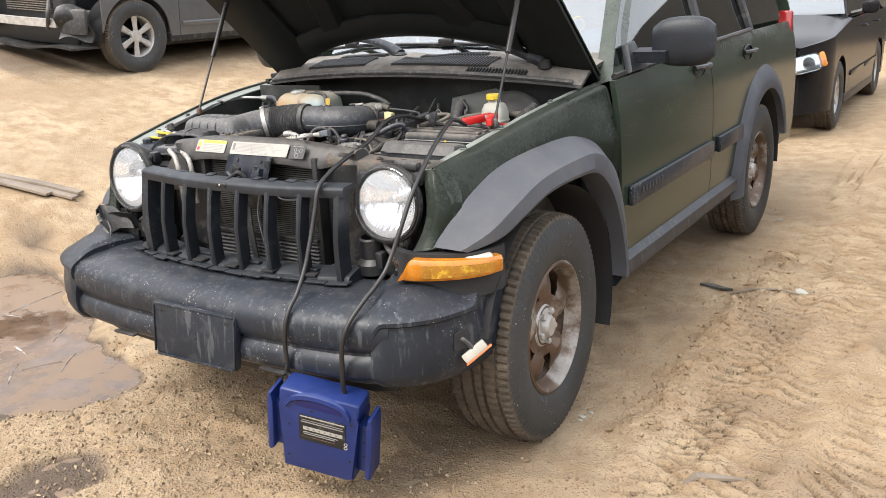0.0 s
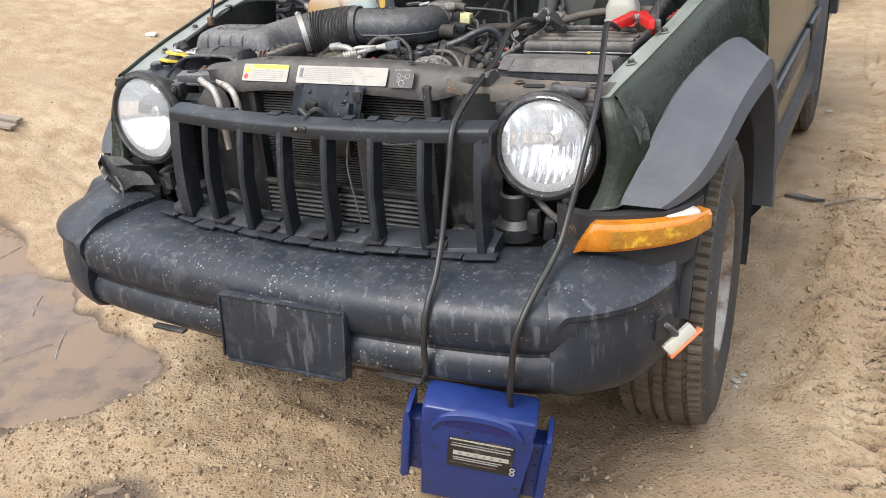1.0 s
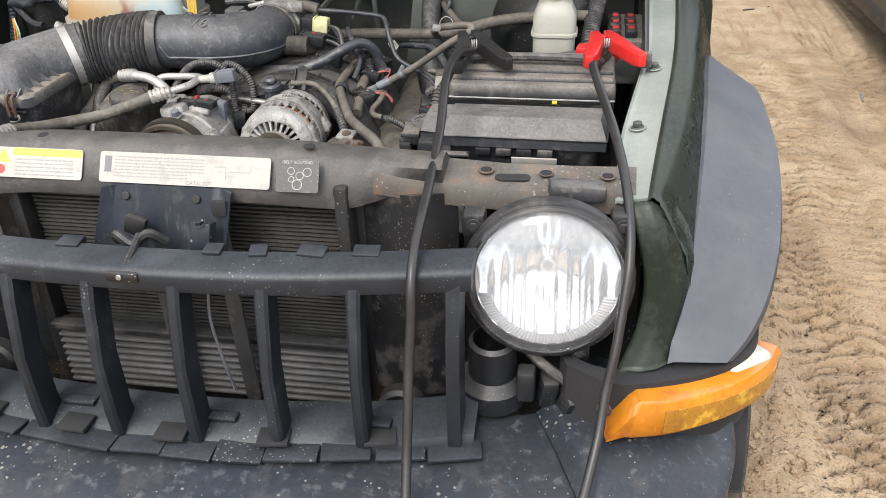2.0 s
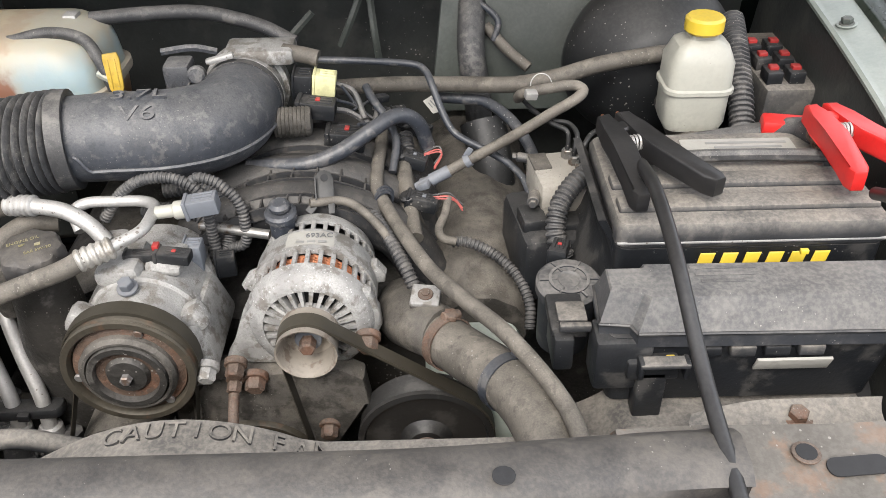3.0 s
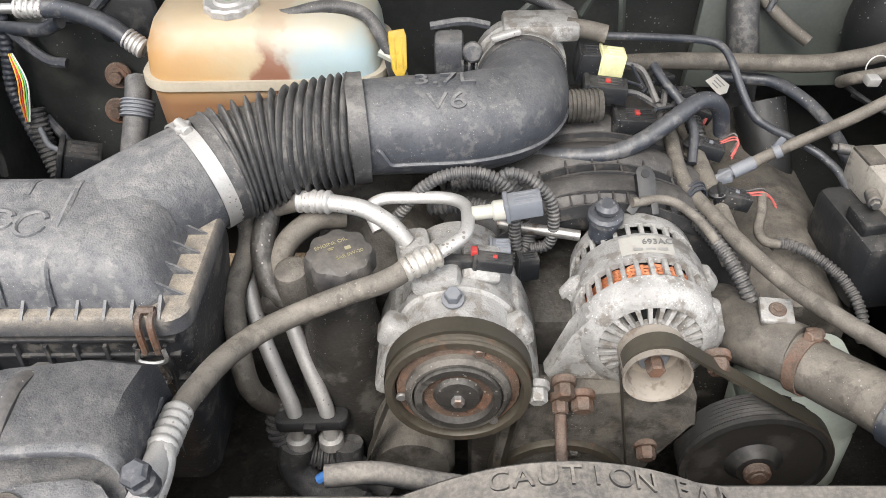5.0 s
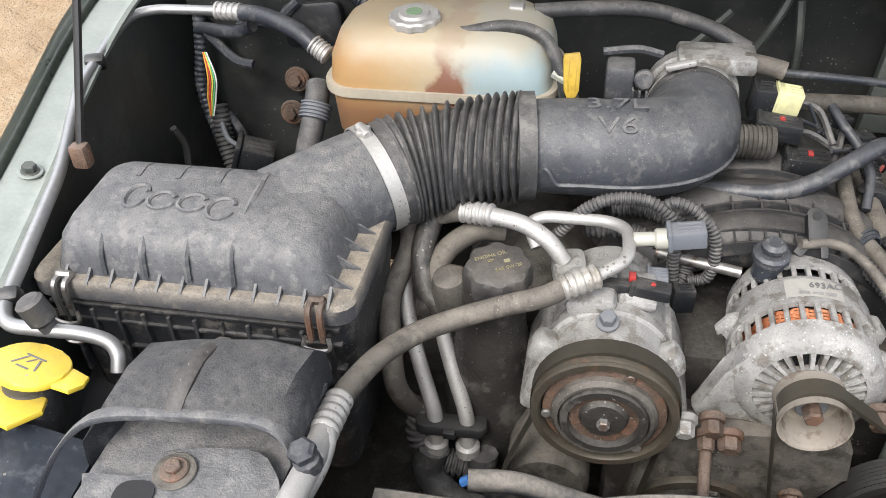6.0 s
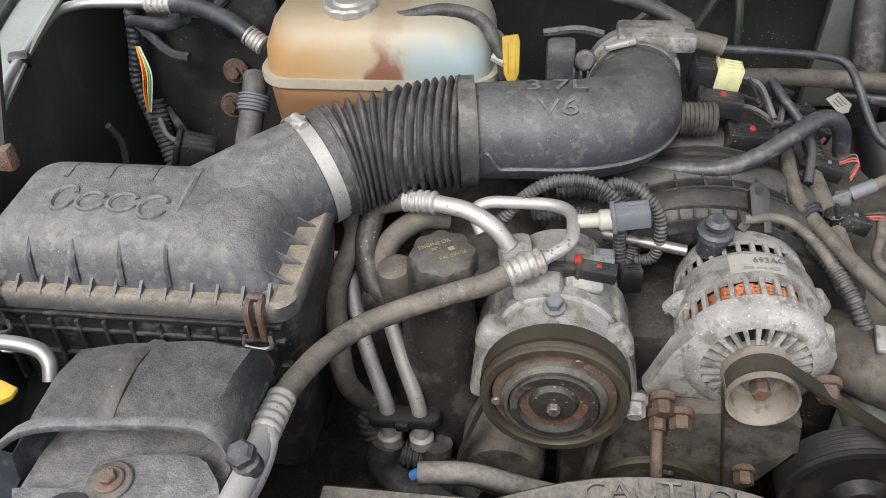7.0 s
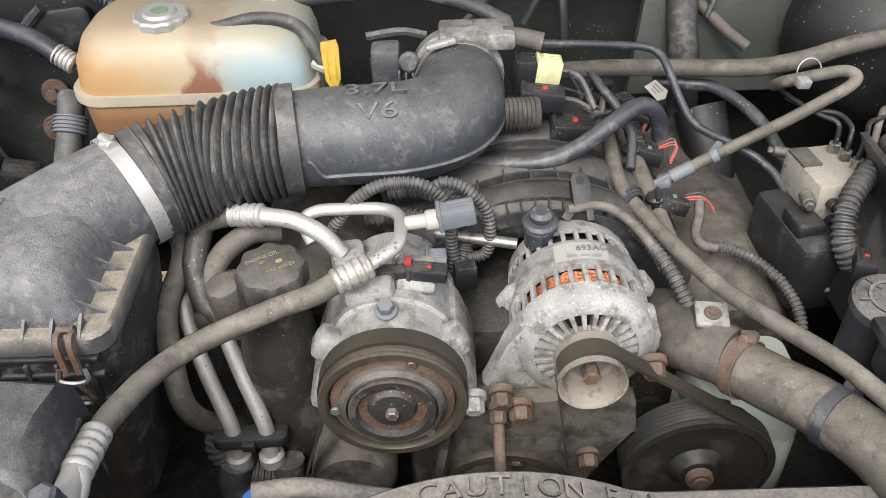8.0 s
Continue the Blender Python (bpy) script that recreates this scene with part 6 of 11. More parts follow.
for pivot, head, end0, end1 in (((-0.115, 1.440, 1.185), (-0.475, 1.570, 1.232), (-0.66, 1.580, 1.204), (-0.285, 1.555, 1.222)), ((0.600, 1.330, 1.160), (0.050, 1.535, 1.236), (-0.215, 1.545, 1.220), (0.310, 1.535, 1.212))):
    a, b = Vector(pivot), Vector(head)
    mid = a.lerp(b, 0.5) + Vector((0, 0, 0.028))
    bm = bmesh.new()
    tube(bm, [a, a.lerp(mid, 0.4) + Vector((0, 0, 0.006)), mid, b + Vector((0.02, 0, 0.012)), b], lambda t: 0.024 - 0.004 * step(0.1, 0.4, t) - 0.010 * step(0.4, 0.7, t), 10)
    wiper = part("wiper_arm", bm, M["bumper"], suv, "dark wiper arm parked on the windscreen")
    bm = bmesh.new()
    disc(bm, a - Vector((0, 0, 0.030)), (0, 0, 1), 0.026, 0.042, 0.010, 16)
    part("wiper_cap", bm, M["black"], wiper)
    bm = bmesh.new()
    box(bm, b + Vector((0, 0, -0.008)), (0.07, 0.022, 0.026), 0.006)
    part("wiper_saddle", bm, M["black"], wiper)
    bm = bmesh.new()
    tube(bm, [end0, Vector(end0).lerp(b + Vector((0, 0, -0.018)), 0.6), b + Vector((0, 0, -0.018)), end1], 0.0075, 6)
    part("wiper_blade", bm, M["black"], wiper)

# windscreen, roof and back
bm = bmesh.new()
sheet(bm, lambda u, v: (CX + (-0.735 + 1.47 * u) * (1 - 0.17 * v), 1.60 + 0.52 * v - 0.10 * (1 - (2 * u - 1) ** 2), 1.172 + 0.503 * v), 16, 8, 0.005, (0, 1, 0))
ws = part("windscreen", bm, M["windshield"], suv, "windscreen with yellow crayon marks")
bm = bmesh.new()
tube(bm, [(0.50, 1.664, 1.262), (0.56, 1.700, 1.30), (0.585, 1.70, 1.265), (0.555, 1.664, 1.225), (0.515, 1.66, 1.235)], 0.004, 6)
part("crayon_mark", bm, M["yellow"], ws)
bm = bmesh.new()
prism(bm, round_rect(0.10, 0.07, 0.004), 0.001, facing((0.62, 1.70, 1.225), (1, 0.35, 0), (0, 0.7, 0.7)))
part("sticker", bm, mat("blue_sticker", (0.10, 0.32, 0.55), 0.4, bump=0.0), ws)
bm = bmesh.new()
sheet(bm, lambda u, v: (CX + (-0.62 + 1.24 * u), 2.08 + 2.12 * v, 1.675 + 0.06 * math.sin(math.pi * min(1, v + 0.15)) * 1.0 + 0.035 * (1 - (2 * u - 1) ** 2)), 14, 14, 0.03, (0, 0, -1))
part("roof", bm, M["paint"], suv)
bm = bmesh.new()
sheet(bm, lambda u, v: (CX + (-0.84 + 1.68 * u) * (1 - 0.25 * max(0, v - 0.55) / 0.45), 4.26 - 0.08 * max(0, v - 0.5), 0.5 + 1.2 * v), 10, 8, 0.02, (0, -1, 0))
part("tailgate", bm, M["paint"], suv)
for x in (-0.36, 0.40):
    bm = bmesh.new()
    box(bm, (x, 2.55, 0.75), (0.5, 0.5, 0.14), 0.05)
    box(bm, (x, 2.82, 1.05), (0.48, 0.14, 0.62), 0.05, (-14, 0, 0))
    box(bm, (x, 2.90, 1.44), (0.26, 0.10, 0.18), 0.04, (-14, 0, 0))
    part("seat", bm, M["interior"], suv)
bm = bmesh.new()
box(bm, (CX, 1.86, 1.05), (1.40, 0.36, 0.20), 0.06)
part("dashboard", bm, M["interior"], suv)
bm = bmesh.new()
lathe(bm, [(0.18, -0.014), (0.194, 0), (0.18, 0.014), (0.166, 0), (0.18, -0.014)], aim((0.40, 2.13, 1.12), (0, 0.9, 0.45)), 28)
part("steering_wheel", bm, M["interior"], suv)
bm = bmesh.new()
box(bm, (CX, 4.30, 0.55), (1.6, 0.14, 0.24), 0.05)
part("rear_bumper", bm, M["bumper"], suv)

# -- bonnet, propped open on two gas struts --
HINGE, LIFT = Vector((CX, 1.47, 1.085)), radians(41.5)


def bonnet_point(u, v, drop=0.0):
    """u across, v from the rear edge to the nose; drop below the skin."""
    s = 2 * u - 1
    half = 0.765 - 0.02 * v ** 2
    start = 0.25 * (1 - s * s) ** 0.7
    along = start + (1.18 - 0.10 * s * s - start) * v
    crown = 0.05 * (1 - s * s) - 0.03 * max(0, abs(s) - 0.9) * 10 * 0.3 - 0.05 * max(0, v - 0.85) / 0.15 - drop
    return (CX + half * s, HINGE.y - along * math.cos(LIFT) + crown * math.sin(LIFT) * 1.0, HINGE.z + along * math.sin(LIFT) + crown * math.cos(LIFT))


bm = bmesh.new()
sheet(bm, lambda u, v: bonnet_point(u, v), 28, 18, 0.006, (0, -0.66, -0.75))
hood = part("bonnet", bm, M["paint"], suv, "raised dark green bonnet with a dark underside")
bm = bmesh.new()
sheet(bm, lambda u, v: bonnet_point(0.01 + 0.98 * u, 0.01 + 0.98 * v, 0.014), 24, 16, 0.003, (0, 0.66, 0.75))
part("bonnet_liner", bm, M["under"], hood)
bm = bmesh.new()
for u0, u1, v0, v1 in ((0.0, 0.16, 0.0, 1.0), (0.84, 1.0, 0.0, 1.0), (0.16, 0.84, 0.0, 0.13), (0.16, 0.84, 0.86, 1.0)):
    sheet(bm, lambda u, v: bonnet_point(u0 + (u1 - u0) * u, v0 + (v1 - v0) * v, 0.030 + 0.022 * math.sin(math.pi * (u if u1 - u0 < 0.3 else v))), 6 if u1 - u0 < 0.3 else 20, 14 if v1 - v0 > 0.5 else 5, 0.012, (0, 0.66, 0.75))
part("bonnet_frame", bm, M["under"], hood)
for a, b in (((0.3, 0.10), (0.45, 0.9)), ((0.7, 0.10), (0.55, 0.9))):
    bm = bmesh.new()
    loops = []
    for t in np.linspace(0, 1, 10):
        u, v = a[0] + (b[0] - a[0]) * t, a[1] + (b[1] - a[1]) * t
        loops.append([bonnet_point(u + d, v, q) for d, q in ((-0.05, 0.012), (-0.03, 0.04), (0.03, 0.04), (0.05, 0.012))])
    rings(bm, loops)
    part("bonnet_rib", bm, M["under"], hood)
for side in (1, -1):
    bm = bmesh.new()
    box(bm, (CX + 0.70 * side, 1.455, 1.095), (0.03, 0.12, 0.06), 0.008, (-20, 0, 0))
    tube(bm, [(CX + 0.69 * side, 1.40, 1.03), (CX + 0.69 * side, 1.36, 1.10), (CX + 0.69 * side, 1.38, 1.155)], 0.008, 6)
    part("bonnet_hinge", bm, M["dark"], suv)
    foot = Vector((CX + (0.690 if side > 0 else 0.660) * side, 0.790 if side > 0 else 0.812, 1.035))
    head = Vector((CX + 0.665 * side, 1.035, 1.445))
    bm = bmesh.new()
    tube(bm, [foot, foot.lerp(head, 0.48)], 0.0042, 8)
    strut = part("gas_strut", bm, M["cable"], suv, "thin bonnet gas strut")
    bm = bmesh.new()
    tube(bm, [foot.lerp(head, 0.47), head], 0.0095, 10)
    part("strut_body", bm, M["cable"], strut)
    bm = bmesh.new()
    box(bm, foot + Vector((0, -0.002, -0.008)), (0.018, 0.016, 0.026), 0.004)
    part("strut_foot", bm, M["rust"] if side < 0 else M["rubber"], strut)

# ---- engine bay ----


def clamp_band(bm, c, axis, r, w=0.012, screw=(0, 0, 1)):
    """A worm-drive hose clamp with its screw."""
    m = aim(c, axis)
    lathe(bm, [(r, -w / 2), (r + 0.0018, -w / 2), (r + 0.0018, w / 2), (r, w / 2), (r, -w / 2)], m, 32)
    s = Vector(screw)
    ax = Vector(axis).normalized()
    s = (s - ax * s.dot(ax)).normalized()
    p = Vector(c) + s * (r + 0.003)
    box(bm, p, (0.012, 0.016, 0.008), 0.002, m=None)
    disc(bm, p - ax.cross(s) * 0.012, ax.cross(s), 0.0055, 0.022, 0.0012, 10)


engine = thing("car_engine", "dusty six-cylinder engine with hoses, wiring and drive belt", "engine")


def hose(name, pts, r, material="rubber", label="", parent=engine, ridge=0.0, pitch=0.007, steps=8, seg=10):
    bm = bmesh.new()
    tube(bm, pts, r, seg, steps, ridge=ridge, pitch=pitch)
    return part(name, bm, M[material], parent, label)


def connector(c, size, rot, material, parent=engine, tab="tab_red", lead=None, name="wiring_connector"):
    """A plug with a latch tab, ribs and a lead."""
    bm = bmesh.new()
    m = pose(*c, *rot)
    sx, sy, sz = size
    box(bm, (0, 0, 0), (sx, sy, sz), 0.002, m=m)
    box(bm, (-sx * 0.42, 0, 0), (sx * 0.12, sy * 1.15, sz * 1.15), 0.0015, m=m)
    for k in (-0.25, 0.0, 0.25):
        box(bm, (sx * 0.1, sy * k, sz * 0.5), (sx * 0.6, sy * 0.08, sz * 0.12), 0.0006, m=m)
    ob = part(name, bm, M[material], parent)
    if tab:
        bm = bmesh.new()
        box(bm, (sx * 0.05, 0, sz * 0.54), (sx * 0.12, sy * 0.26, sz * 0.14), 0.0008, m=m)
        part("latch_tab", bm, M[tab], ob)
    if lead:
        bm = bmesh.new()
        tube(bm, [m @ Vector((sx * 0.5, 0, 0))] + list(lead), 0.004, 6)
        part("lead", bm, M["rubber"], ob)
    return ob


# -- engine block, valve covers, manifold --
bm = bmesh.new()
box(bm, (0.04, 1.075, 0.60), (0.42, 0.41, 0.36), 0.04)
box(bm, (-0.03, 0.790, 0.66), (0.16, 0.05, 0.24), 0.015)
part("engine_block", bm, M["oily"], engine, "greasy engine block thick with dust")
bm = bmesh.new()
prism(bm, [(-0.095, -0.19), (0.045, -0.19), (0.055, -0.10), (0.085, -0.035), (0.125, 0.010), (0.120, 0.05), (0.08, 0.075), (0.02, 0.055), (-0.05, 0.06), (-0.075, 0.02)], 0.03, facing((0.0, 0.772, 0.745), (1, 0, 0), (0, 0, 1)), 0.006)
part("timing_cover", bm, M["engine"], engine)
for side, cx, tilt, y0, y1 in ((1, 0.262, 26, 0.865, 1.30), (-1, -0.215, -26, 0.90, 1.30)):
    bm = bmesh.new()
    loops = []
    for k, t in enumerate(np.linspace(0, 1, 14)):
        y = y0 + (y1 - y0) * t
        s = min(1, 0.62 + 2.2 * t)
        loops.append([pose(cx, y, 0.755, 0, tilt, 0) @ Vector((a * s, 0, b * s)) for a, b in ((-0.085, -0.06), (-0.082, 0.025), (-0.06, 0.062), (-0.02, 0.080), (0.03, 0.078), (0.065, 0.055), (0.082, 0.02), (0.085, -0.06))])
    rings(bm, loops)
    vc = part("valve_cover", bm, M["engine"], engine, "tan dusty valve cover")
    for k in range(4):
        bm = bmesh.new()
        bolt(bm, pose(cx, y0 + 0.08 + 0.1 * k, 0.755, 0, tilt, 0) @ Vector((0.075 * side, 0, 0.03)), (0.4 * side, 0, 1), 0.007, 0.006)
        part("cover_bolt", bm, M["rust"], vc)
manifold = thing("intake_manifold", "", "")
manifold.parent = engine
for k in range(4):
    bm = bmesh.new()
    y = 0.93 + 0.065 * k
    tube(bm, [(-0.12, y - 0.005, 0.79), (-0.08, y, 0.868), (0.0, y, 0.900), (0.08, y, 0.898), (0.155, y, 0.86), (0.19, y, 0.80)], 0.031, 10, 5)
    part("intake_runner", bm, M["manifold"], manifold, "ribbed black plastic intake runner")
for y, lift in ((0.896, 0.004), (0.914, 0.008), (0.945, 0.010), (0.960, 0.010), (1.000, 0.008), (1.030, 0.006)):
    bm = bmesh.new()
    xs = np.linspace(-0.105, 0.175, 22)
    rings(bm, [[Vector((x, y, 0.924 - 3.2 * (x - 0.04) ** 2)) + Vector(d) for d in ((0, -0.0014, -0.012), (0, -0.0014, lift), (0, 0.0014, lift), (0, 0.0014, -0.012))] for x in xs])
    part("manifold_rib", bm, M["manifold"], manifold)
bm = bmesh.new()
sheet(bm, lambda u, v: (-0.125 + 0.32 * u, 0.908 + 0.20 * v, 0.924 - 3.2 * (-0.165 + 0.32 * u) ** 2 - 0.03 * (1 - v) ** 6), 24, 10, 0.005, (0, 0, -1))
part("manifold_cover", bm, M["manifold"], manifold, "dusty black plastic manifold top")
bm = bmesh.new()
for k in range(20):
    x = -0.10 + 0.0145 * k
    z = 0.924 - 3.2 * (x - 0.04) ** 2
    box(bm, (x, 0.905, z), (0.0022, 0.018, 0.012), 0, (0, -math.degrees(6.4 * (0.04 - x)), 0))
    if k % 2:
        box(bm, (x, 0.9525, z + 0.002), (0.0022, 0.015, 0.014), 0)
        box(bm, (x, 0.980, z + 0.001), (0.0022, 0.040, 0.010), 0)
tagged(part("manifold_web", bm, M["manifold"], manifold), kind="stuff")

# -- alternator --
AC = Vector((0.066, 0.0, 0.860))
alt = thing("alternator", "corroded cast aluminium alternator with copper windings, bolted to the engine", "alternator")
pulley_m = Matrix.Translation((AC.x, 0.755, AC.z)) @ Matrix.Rotation(radians(-90), 4, "X")  # z axis runs back along the car
am = pulley_m @ Matrix.Diagonal((0.885, 0.885, 1.0, 1.0))
bm = bmesh.new()
lathe(bm, [(0.030, 0.0), (0.036, -0.001), (0.036, 0.006), (0.030, 0.010)], am, 40)
lathe(bm, [(0.0565, 0.001), (0.062, 0.0015), (0.072, 0.006), (0.0770, 0.014), (0.0785, 0.026), (0.074, 0.030), (0.068, 0.022), (0.0565, 0.012), (0.0565, 0.001)], am, 48)
lathe(bm, [(0.070, 0.052), (0.0785, 0.052), (0.0785, 0.088), (0.075, 0.092), (0.070, 0.092), (0.070, 0.052)], am, 48)
lathe(bm, [(0.070, 0.108), (0.075, 0.108), (0.073, 0.125), (0.060, 0.142), (0.035, 0.148), (0.0001, 0.149)], am, 48)
part("alternator_housing", bm, M["cast"], alt, "corroded cast aluminium alternator housing")
for k in range(26):
    a = 2 * math.pi * k / 26
    bm = bmesh.new()
    mm = am @ Matrix.Rotation(a, 4, "Z")
    loops = [[mm @ Vector((r, s * w, h)) for s, h in ((-1, h0), (1, h0), (1, h0 + 0.010), (-1, h0 + 0.010))] for r, w, h0 in ((0.032, 0.0017, -0.001), (0.046, 0.0023, 0.0), (0.060, 0.0030, 0.003))]
    rings(bm, loops)
    part("cooling_fin", bm, M["cast"], alt)
for k in range(30):
    a = 2 * math.pi * (k + 0.5) / 30
    mm = am @ Matrix.Rotation(a, 4, "Z")
    bm = bmesh.new()
    box(bm, (0.0735, 0, 0.038), (0.006, 0.0055, 0.034), 0.001, m=mm)
    part("housing_bar", bm, M["cast"], alt)
    bm = bmesh.new()
    box(bm, (0.071, 0, 0.100), (0.006, 0.0055, 0.020), 0.001, m=mm)
    part("housing_bar", bm, M["cast"], alt)
bm = bmesh.new()
loops = []
for i in range(41):
    h = 0.022 + 0.032 * i / 40
    loops.append([am @ Vector(((0.0655 + 0.0022 * math.sin(k * 1.9 + i)) * math.cos(2 * math.pi * k / 60), (0.0655 + 0.0022 * math.sin(k * 1.9 + i)) * math.sin(2 * math.pi * k / 60), h)) for k in range(60)])
rings(bm, loops, caps=False)
part("copper_winding", bm, M["copper"], alt, "copper winding behind the slots")
bm = bmesh.new()
lathe(bm, [(0.0001, 0.014), (0.062, 0.014), (0.062, 0.11), (0.066, 0.092)], am, 32)
part("rotor", bm, M["interior"], alt)
bm = bmesh.new()
disc(bm, am @ Vector((0, 0, 0.0)), (0, -1, 0), 0.030, 0.006, 0.001, 30)
part("bearing_plate", bm, M["cast"], alt)
bm = bmesh.new()
lathe(bm, [(0.008, -0.004), (0.030, -0.002), (0.0322, -0.002), (0.0322, -0.040), (0.0325, -0.041), (0.0305, -0.040), (0.0285, -0.034), (0.0265, -0.010), (0.014, -0.006), (0.008, -0.006)], pulley_m, 40)
part("alternator_pulley", bm, M["tan_steel"], alt)
bm = bmesh.new()
disc(bm, pulley_m @ Vector((0, 0, -0.006)), (0, -1, 0), 0.0145, 0.012, 0.001, 24)
part("pulley_washer", bm, M["grey_con"], alt)
bm = bmesh.new()
disc(bm, pulley_m @ Vector((0, 0, -0.017)), (0, -1, 0), 0.0090, 0.017, 0.002, 6)
part("pulley_nut", bm, M["rust"], alt, "rusty red pulley nut")
bm = bmesh.new()
lathe(bm, [(0.0001, 0.170), (0.022, 0.168), (0.040, 0.160), (0.054, 0.144), (0.061, 0.120), (0.058, 0.118), (0.050, 0.130)], pulley_m, 36)
part("rear_cap", bm, M["cap_tan"], alt, "pale tan rear cap of the alternator")
# ears and the bolted bracket: (plate outline in the housing's face, distance back, thickness)
for poly, y, deep in (([(-0.046, 0.045), (-0.064, 0.030), (-0.070, 0.004), (-0.090, -0.036), (-0.098, -0.050), (-0.092, -0.060), (-0.072, -0.060), (-0.050, -0.050), (-0.026, -0.062), (0.0, -0.066), (0.0, 0.0)], 0.786, 0.022),
                      ([(-0.050, 0.036), (-0.072, 0.026), (-0.082, 0.010), (-0.079, 0.002), (-0.070, 0.006), (-0.058, 0.006)], 0.830, 0.014),
                      ([(0.044, 0.044), (0.066, 0.034), (0.074, 0.006), (0.076, -0.012), (0.070, -0.026), (0.052, -0.036), (0.0, 0.0)], 0.788, 0.018),
                      ([(0.052, 0.030), (0.070, 0.028), (0.080, 0.014), (0.078, 0.002), (0.070, 0.004), (0.060, 0.008)], 0.845, 0.018)):
    bm = bmesh.new()
    prism(bm, poly, deep, facing((AC.x, y, AC.z), (1, 0, 0), (0, 0, 1)), 0.005)
    part("mounting_bracket", bm, M["cast"], alt)
lettering("printed_number", "693AC", 0.0105, facing((0.076, 0.828, 0.9306), (1, 0, 0), (0, 1, 0.05)), M["print"], alt, 0.0004)
bm = bmesh.new()
sheet(bm, lambda u, v: (AC.x + 0.0702 * math.sin(-0.38 + 0.76 * u), 0.812 + 0.026 * v, AC.z + 0.0702 * math.cos(-0.38 + 0.76 * u)), 10, 2)
lab = part("rating_label", bm, M["label"], alt)
for k in range(3):
    bm = bmesh.new()
    box(bm, (0.056 + 0.012 * k, 0.817, 0.9304), (0.009, 0.0030, 0.0008), 0)
    part("print_line", bm, M["print_faint"], lab)
bm = bmesh.new()
disc(bm, (0.030, 0.868, 0.905), (0, -0.15, 1), 0.015, 0.03, 0.004, 12)
disc(bm, (0.030, 0.864, 0.93), (0, -0.15, 1), 0.0185, 0.012, 0.003, 12)
disc(bm, (0.030, 0.862, 0.942), (0, -0.15, 1), 0.012, 0.012, 0.004, 12)
part("terminal_boot", bm, M["rubber_clean"], alt, "black rubber terminal boot")
bm = bmesh.new()
bkm = facing((0.074, 0.905, 0.943), (1, 0.1, 0.0), (0.0, 0.75, 0.66)) @ Matrix.Diagonal((0.74, 0.80, 1, 1))
prism(bm, [(-0.012, -0.020), (0.016, -0.024), (0.017, 0.012), (0.012, 0.022), (0.004, 0.026), (-0.006, 0.024), (-0.012, 0.014)], 0.003, bkm, 0.0006)
prism(bm, [(-0.030, -0.032), (-0.020, -0.040), (-0.004, -0.022), (-0.012, -0.012)], 0.003, bkm, 0.0006)
prism(bm, [(0.006, -0.040), (0.016, -0.040), (0.017, -0.022), (0.006, -0.020)], 0.003, bkm, 0.0006)
prism(bm, [(-0.012, -0.020), (-0.010, -0.020), (-0.010, 0.014), (-0.012, 0.014)], 0.010, bkm)
bracket = part("bracket", bm, M["dark"], alt, "angular black bracket with a bolt hole")
bm = bmesh.new()
disc(bm, bkm @ Vector((0.003, 0.014, 0.0028)), bkm.to_3x3() @ Vector((0, 0, 1)), 0.0045, 0.001, 0.0002, 14)
part("bracket_hole", bm, M["interior"], bracket)

hose("conduit", [(-0.183, 0.899, 0.910), (-0.158, 0.899, 0.943), (-0.130, 0.899, 0.962), (-0.095, 0.899, 0.964), (-0.069, 0.896, 0.951), (-0.060, 0.892, 0.927), (-0.058, 0.888, 0.890), (-0.054, 0.880, 0.860)], 0.0058, "rubber", ridge=0.0012, pitch=0.0045)
hose("conduit", [(-0.075, 0.899, 0.957), (-0.064, 0.899, 0.964), (-0.042, 0.897, 0.956), (-0.023, 0.892, 0.935), (-0.018, 0.888, 0.909), (-0.022, 0.888, 0.880), (-0.041, 0.888, 0.873)], 0.0056, "rubber", ridge=0.0012, pitch=0.0045)
# -- compressor --
CC = Vector((-0.119, 0.0, 0.843))
comp = thing("compressor", "stained aluminium air-conditioning compressor with a rusty clutch pulley", "compressor")
cm = Matrix.Translation((CC.x, 0.714, CC.z)) @ Matrix.Rotation(radians(-90), 4, "X")
bm = bmesh.new()
lathe(bm, [(0.0001, 0.03), (0.045, 0.03), (0.055, 0.036), (0.058, 0.06), (0.060, 0.075), (0.0635, 0.078), (0.0635, 0.09), (0.060, 0.094), (0.060, 0.14), (0.0635, 0.143), (0.0635, 0.155), (0.058, 0.16), (0.056, 0.19), (0.04, 0.20), (0.0001, 0.20)], cm, 40)
part("compressor_body", bm, M["cast"], comp, "stained cast aluminium air-conditioning compressor")
for p, s, r in (((-0.185, 0.80, 0.835), (0.02, 0.12, 0.06), (0, 20, 0)), ((-0.055, 0.80, 0.835), (0.02, 0.12, 0.06), (0, -20, 0)), ((-0.182, 0.775, 0.865), (0.028, 0.03, 0.03), (0, 30, 0)), ((-0.060, 0.775, 0.865), (0.026, 0.03, 0.03), (0, -30, 0)), ((-0.140, 0.82, 0.905), (0.05, 0.06, 0.022), (0, -8, 0)), ((-0.165, 0.868, 0.893), (0.036, 0.036, 0.03), (0, 0, 10)), ((-0.095, 0.83, 0.903), (0.04, 0.05, 0.014), (0, 10, 0))):
    bm = bmesh.new()
    box(bm, p, s, 0.008, r)
    part("body_lug", bm, M["cast"], comp)
bm = bmesh.new()
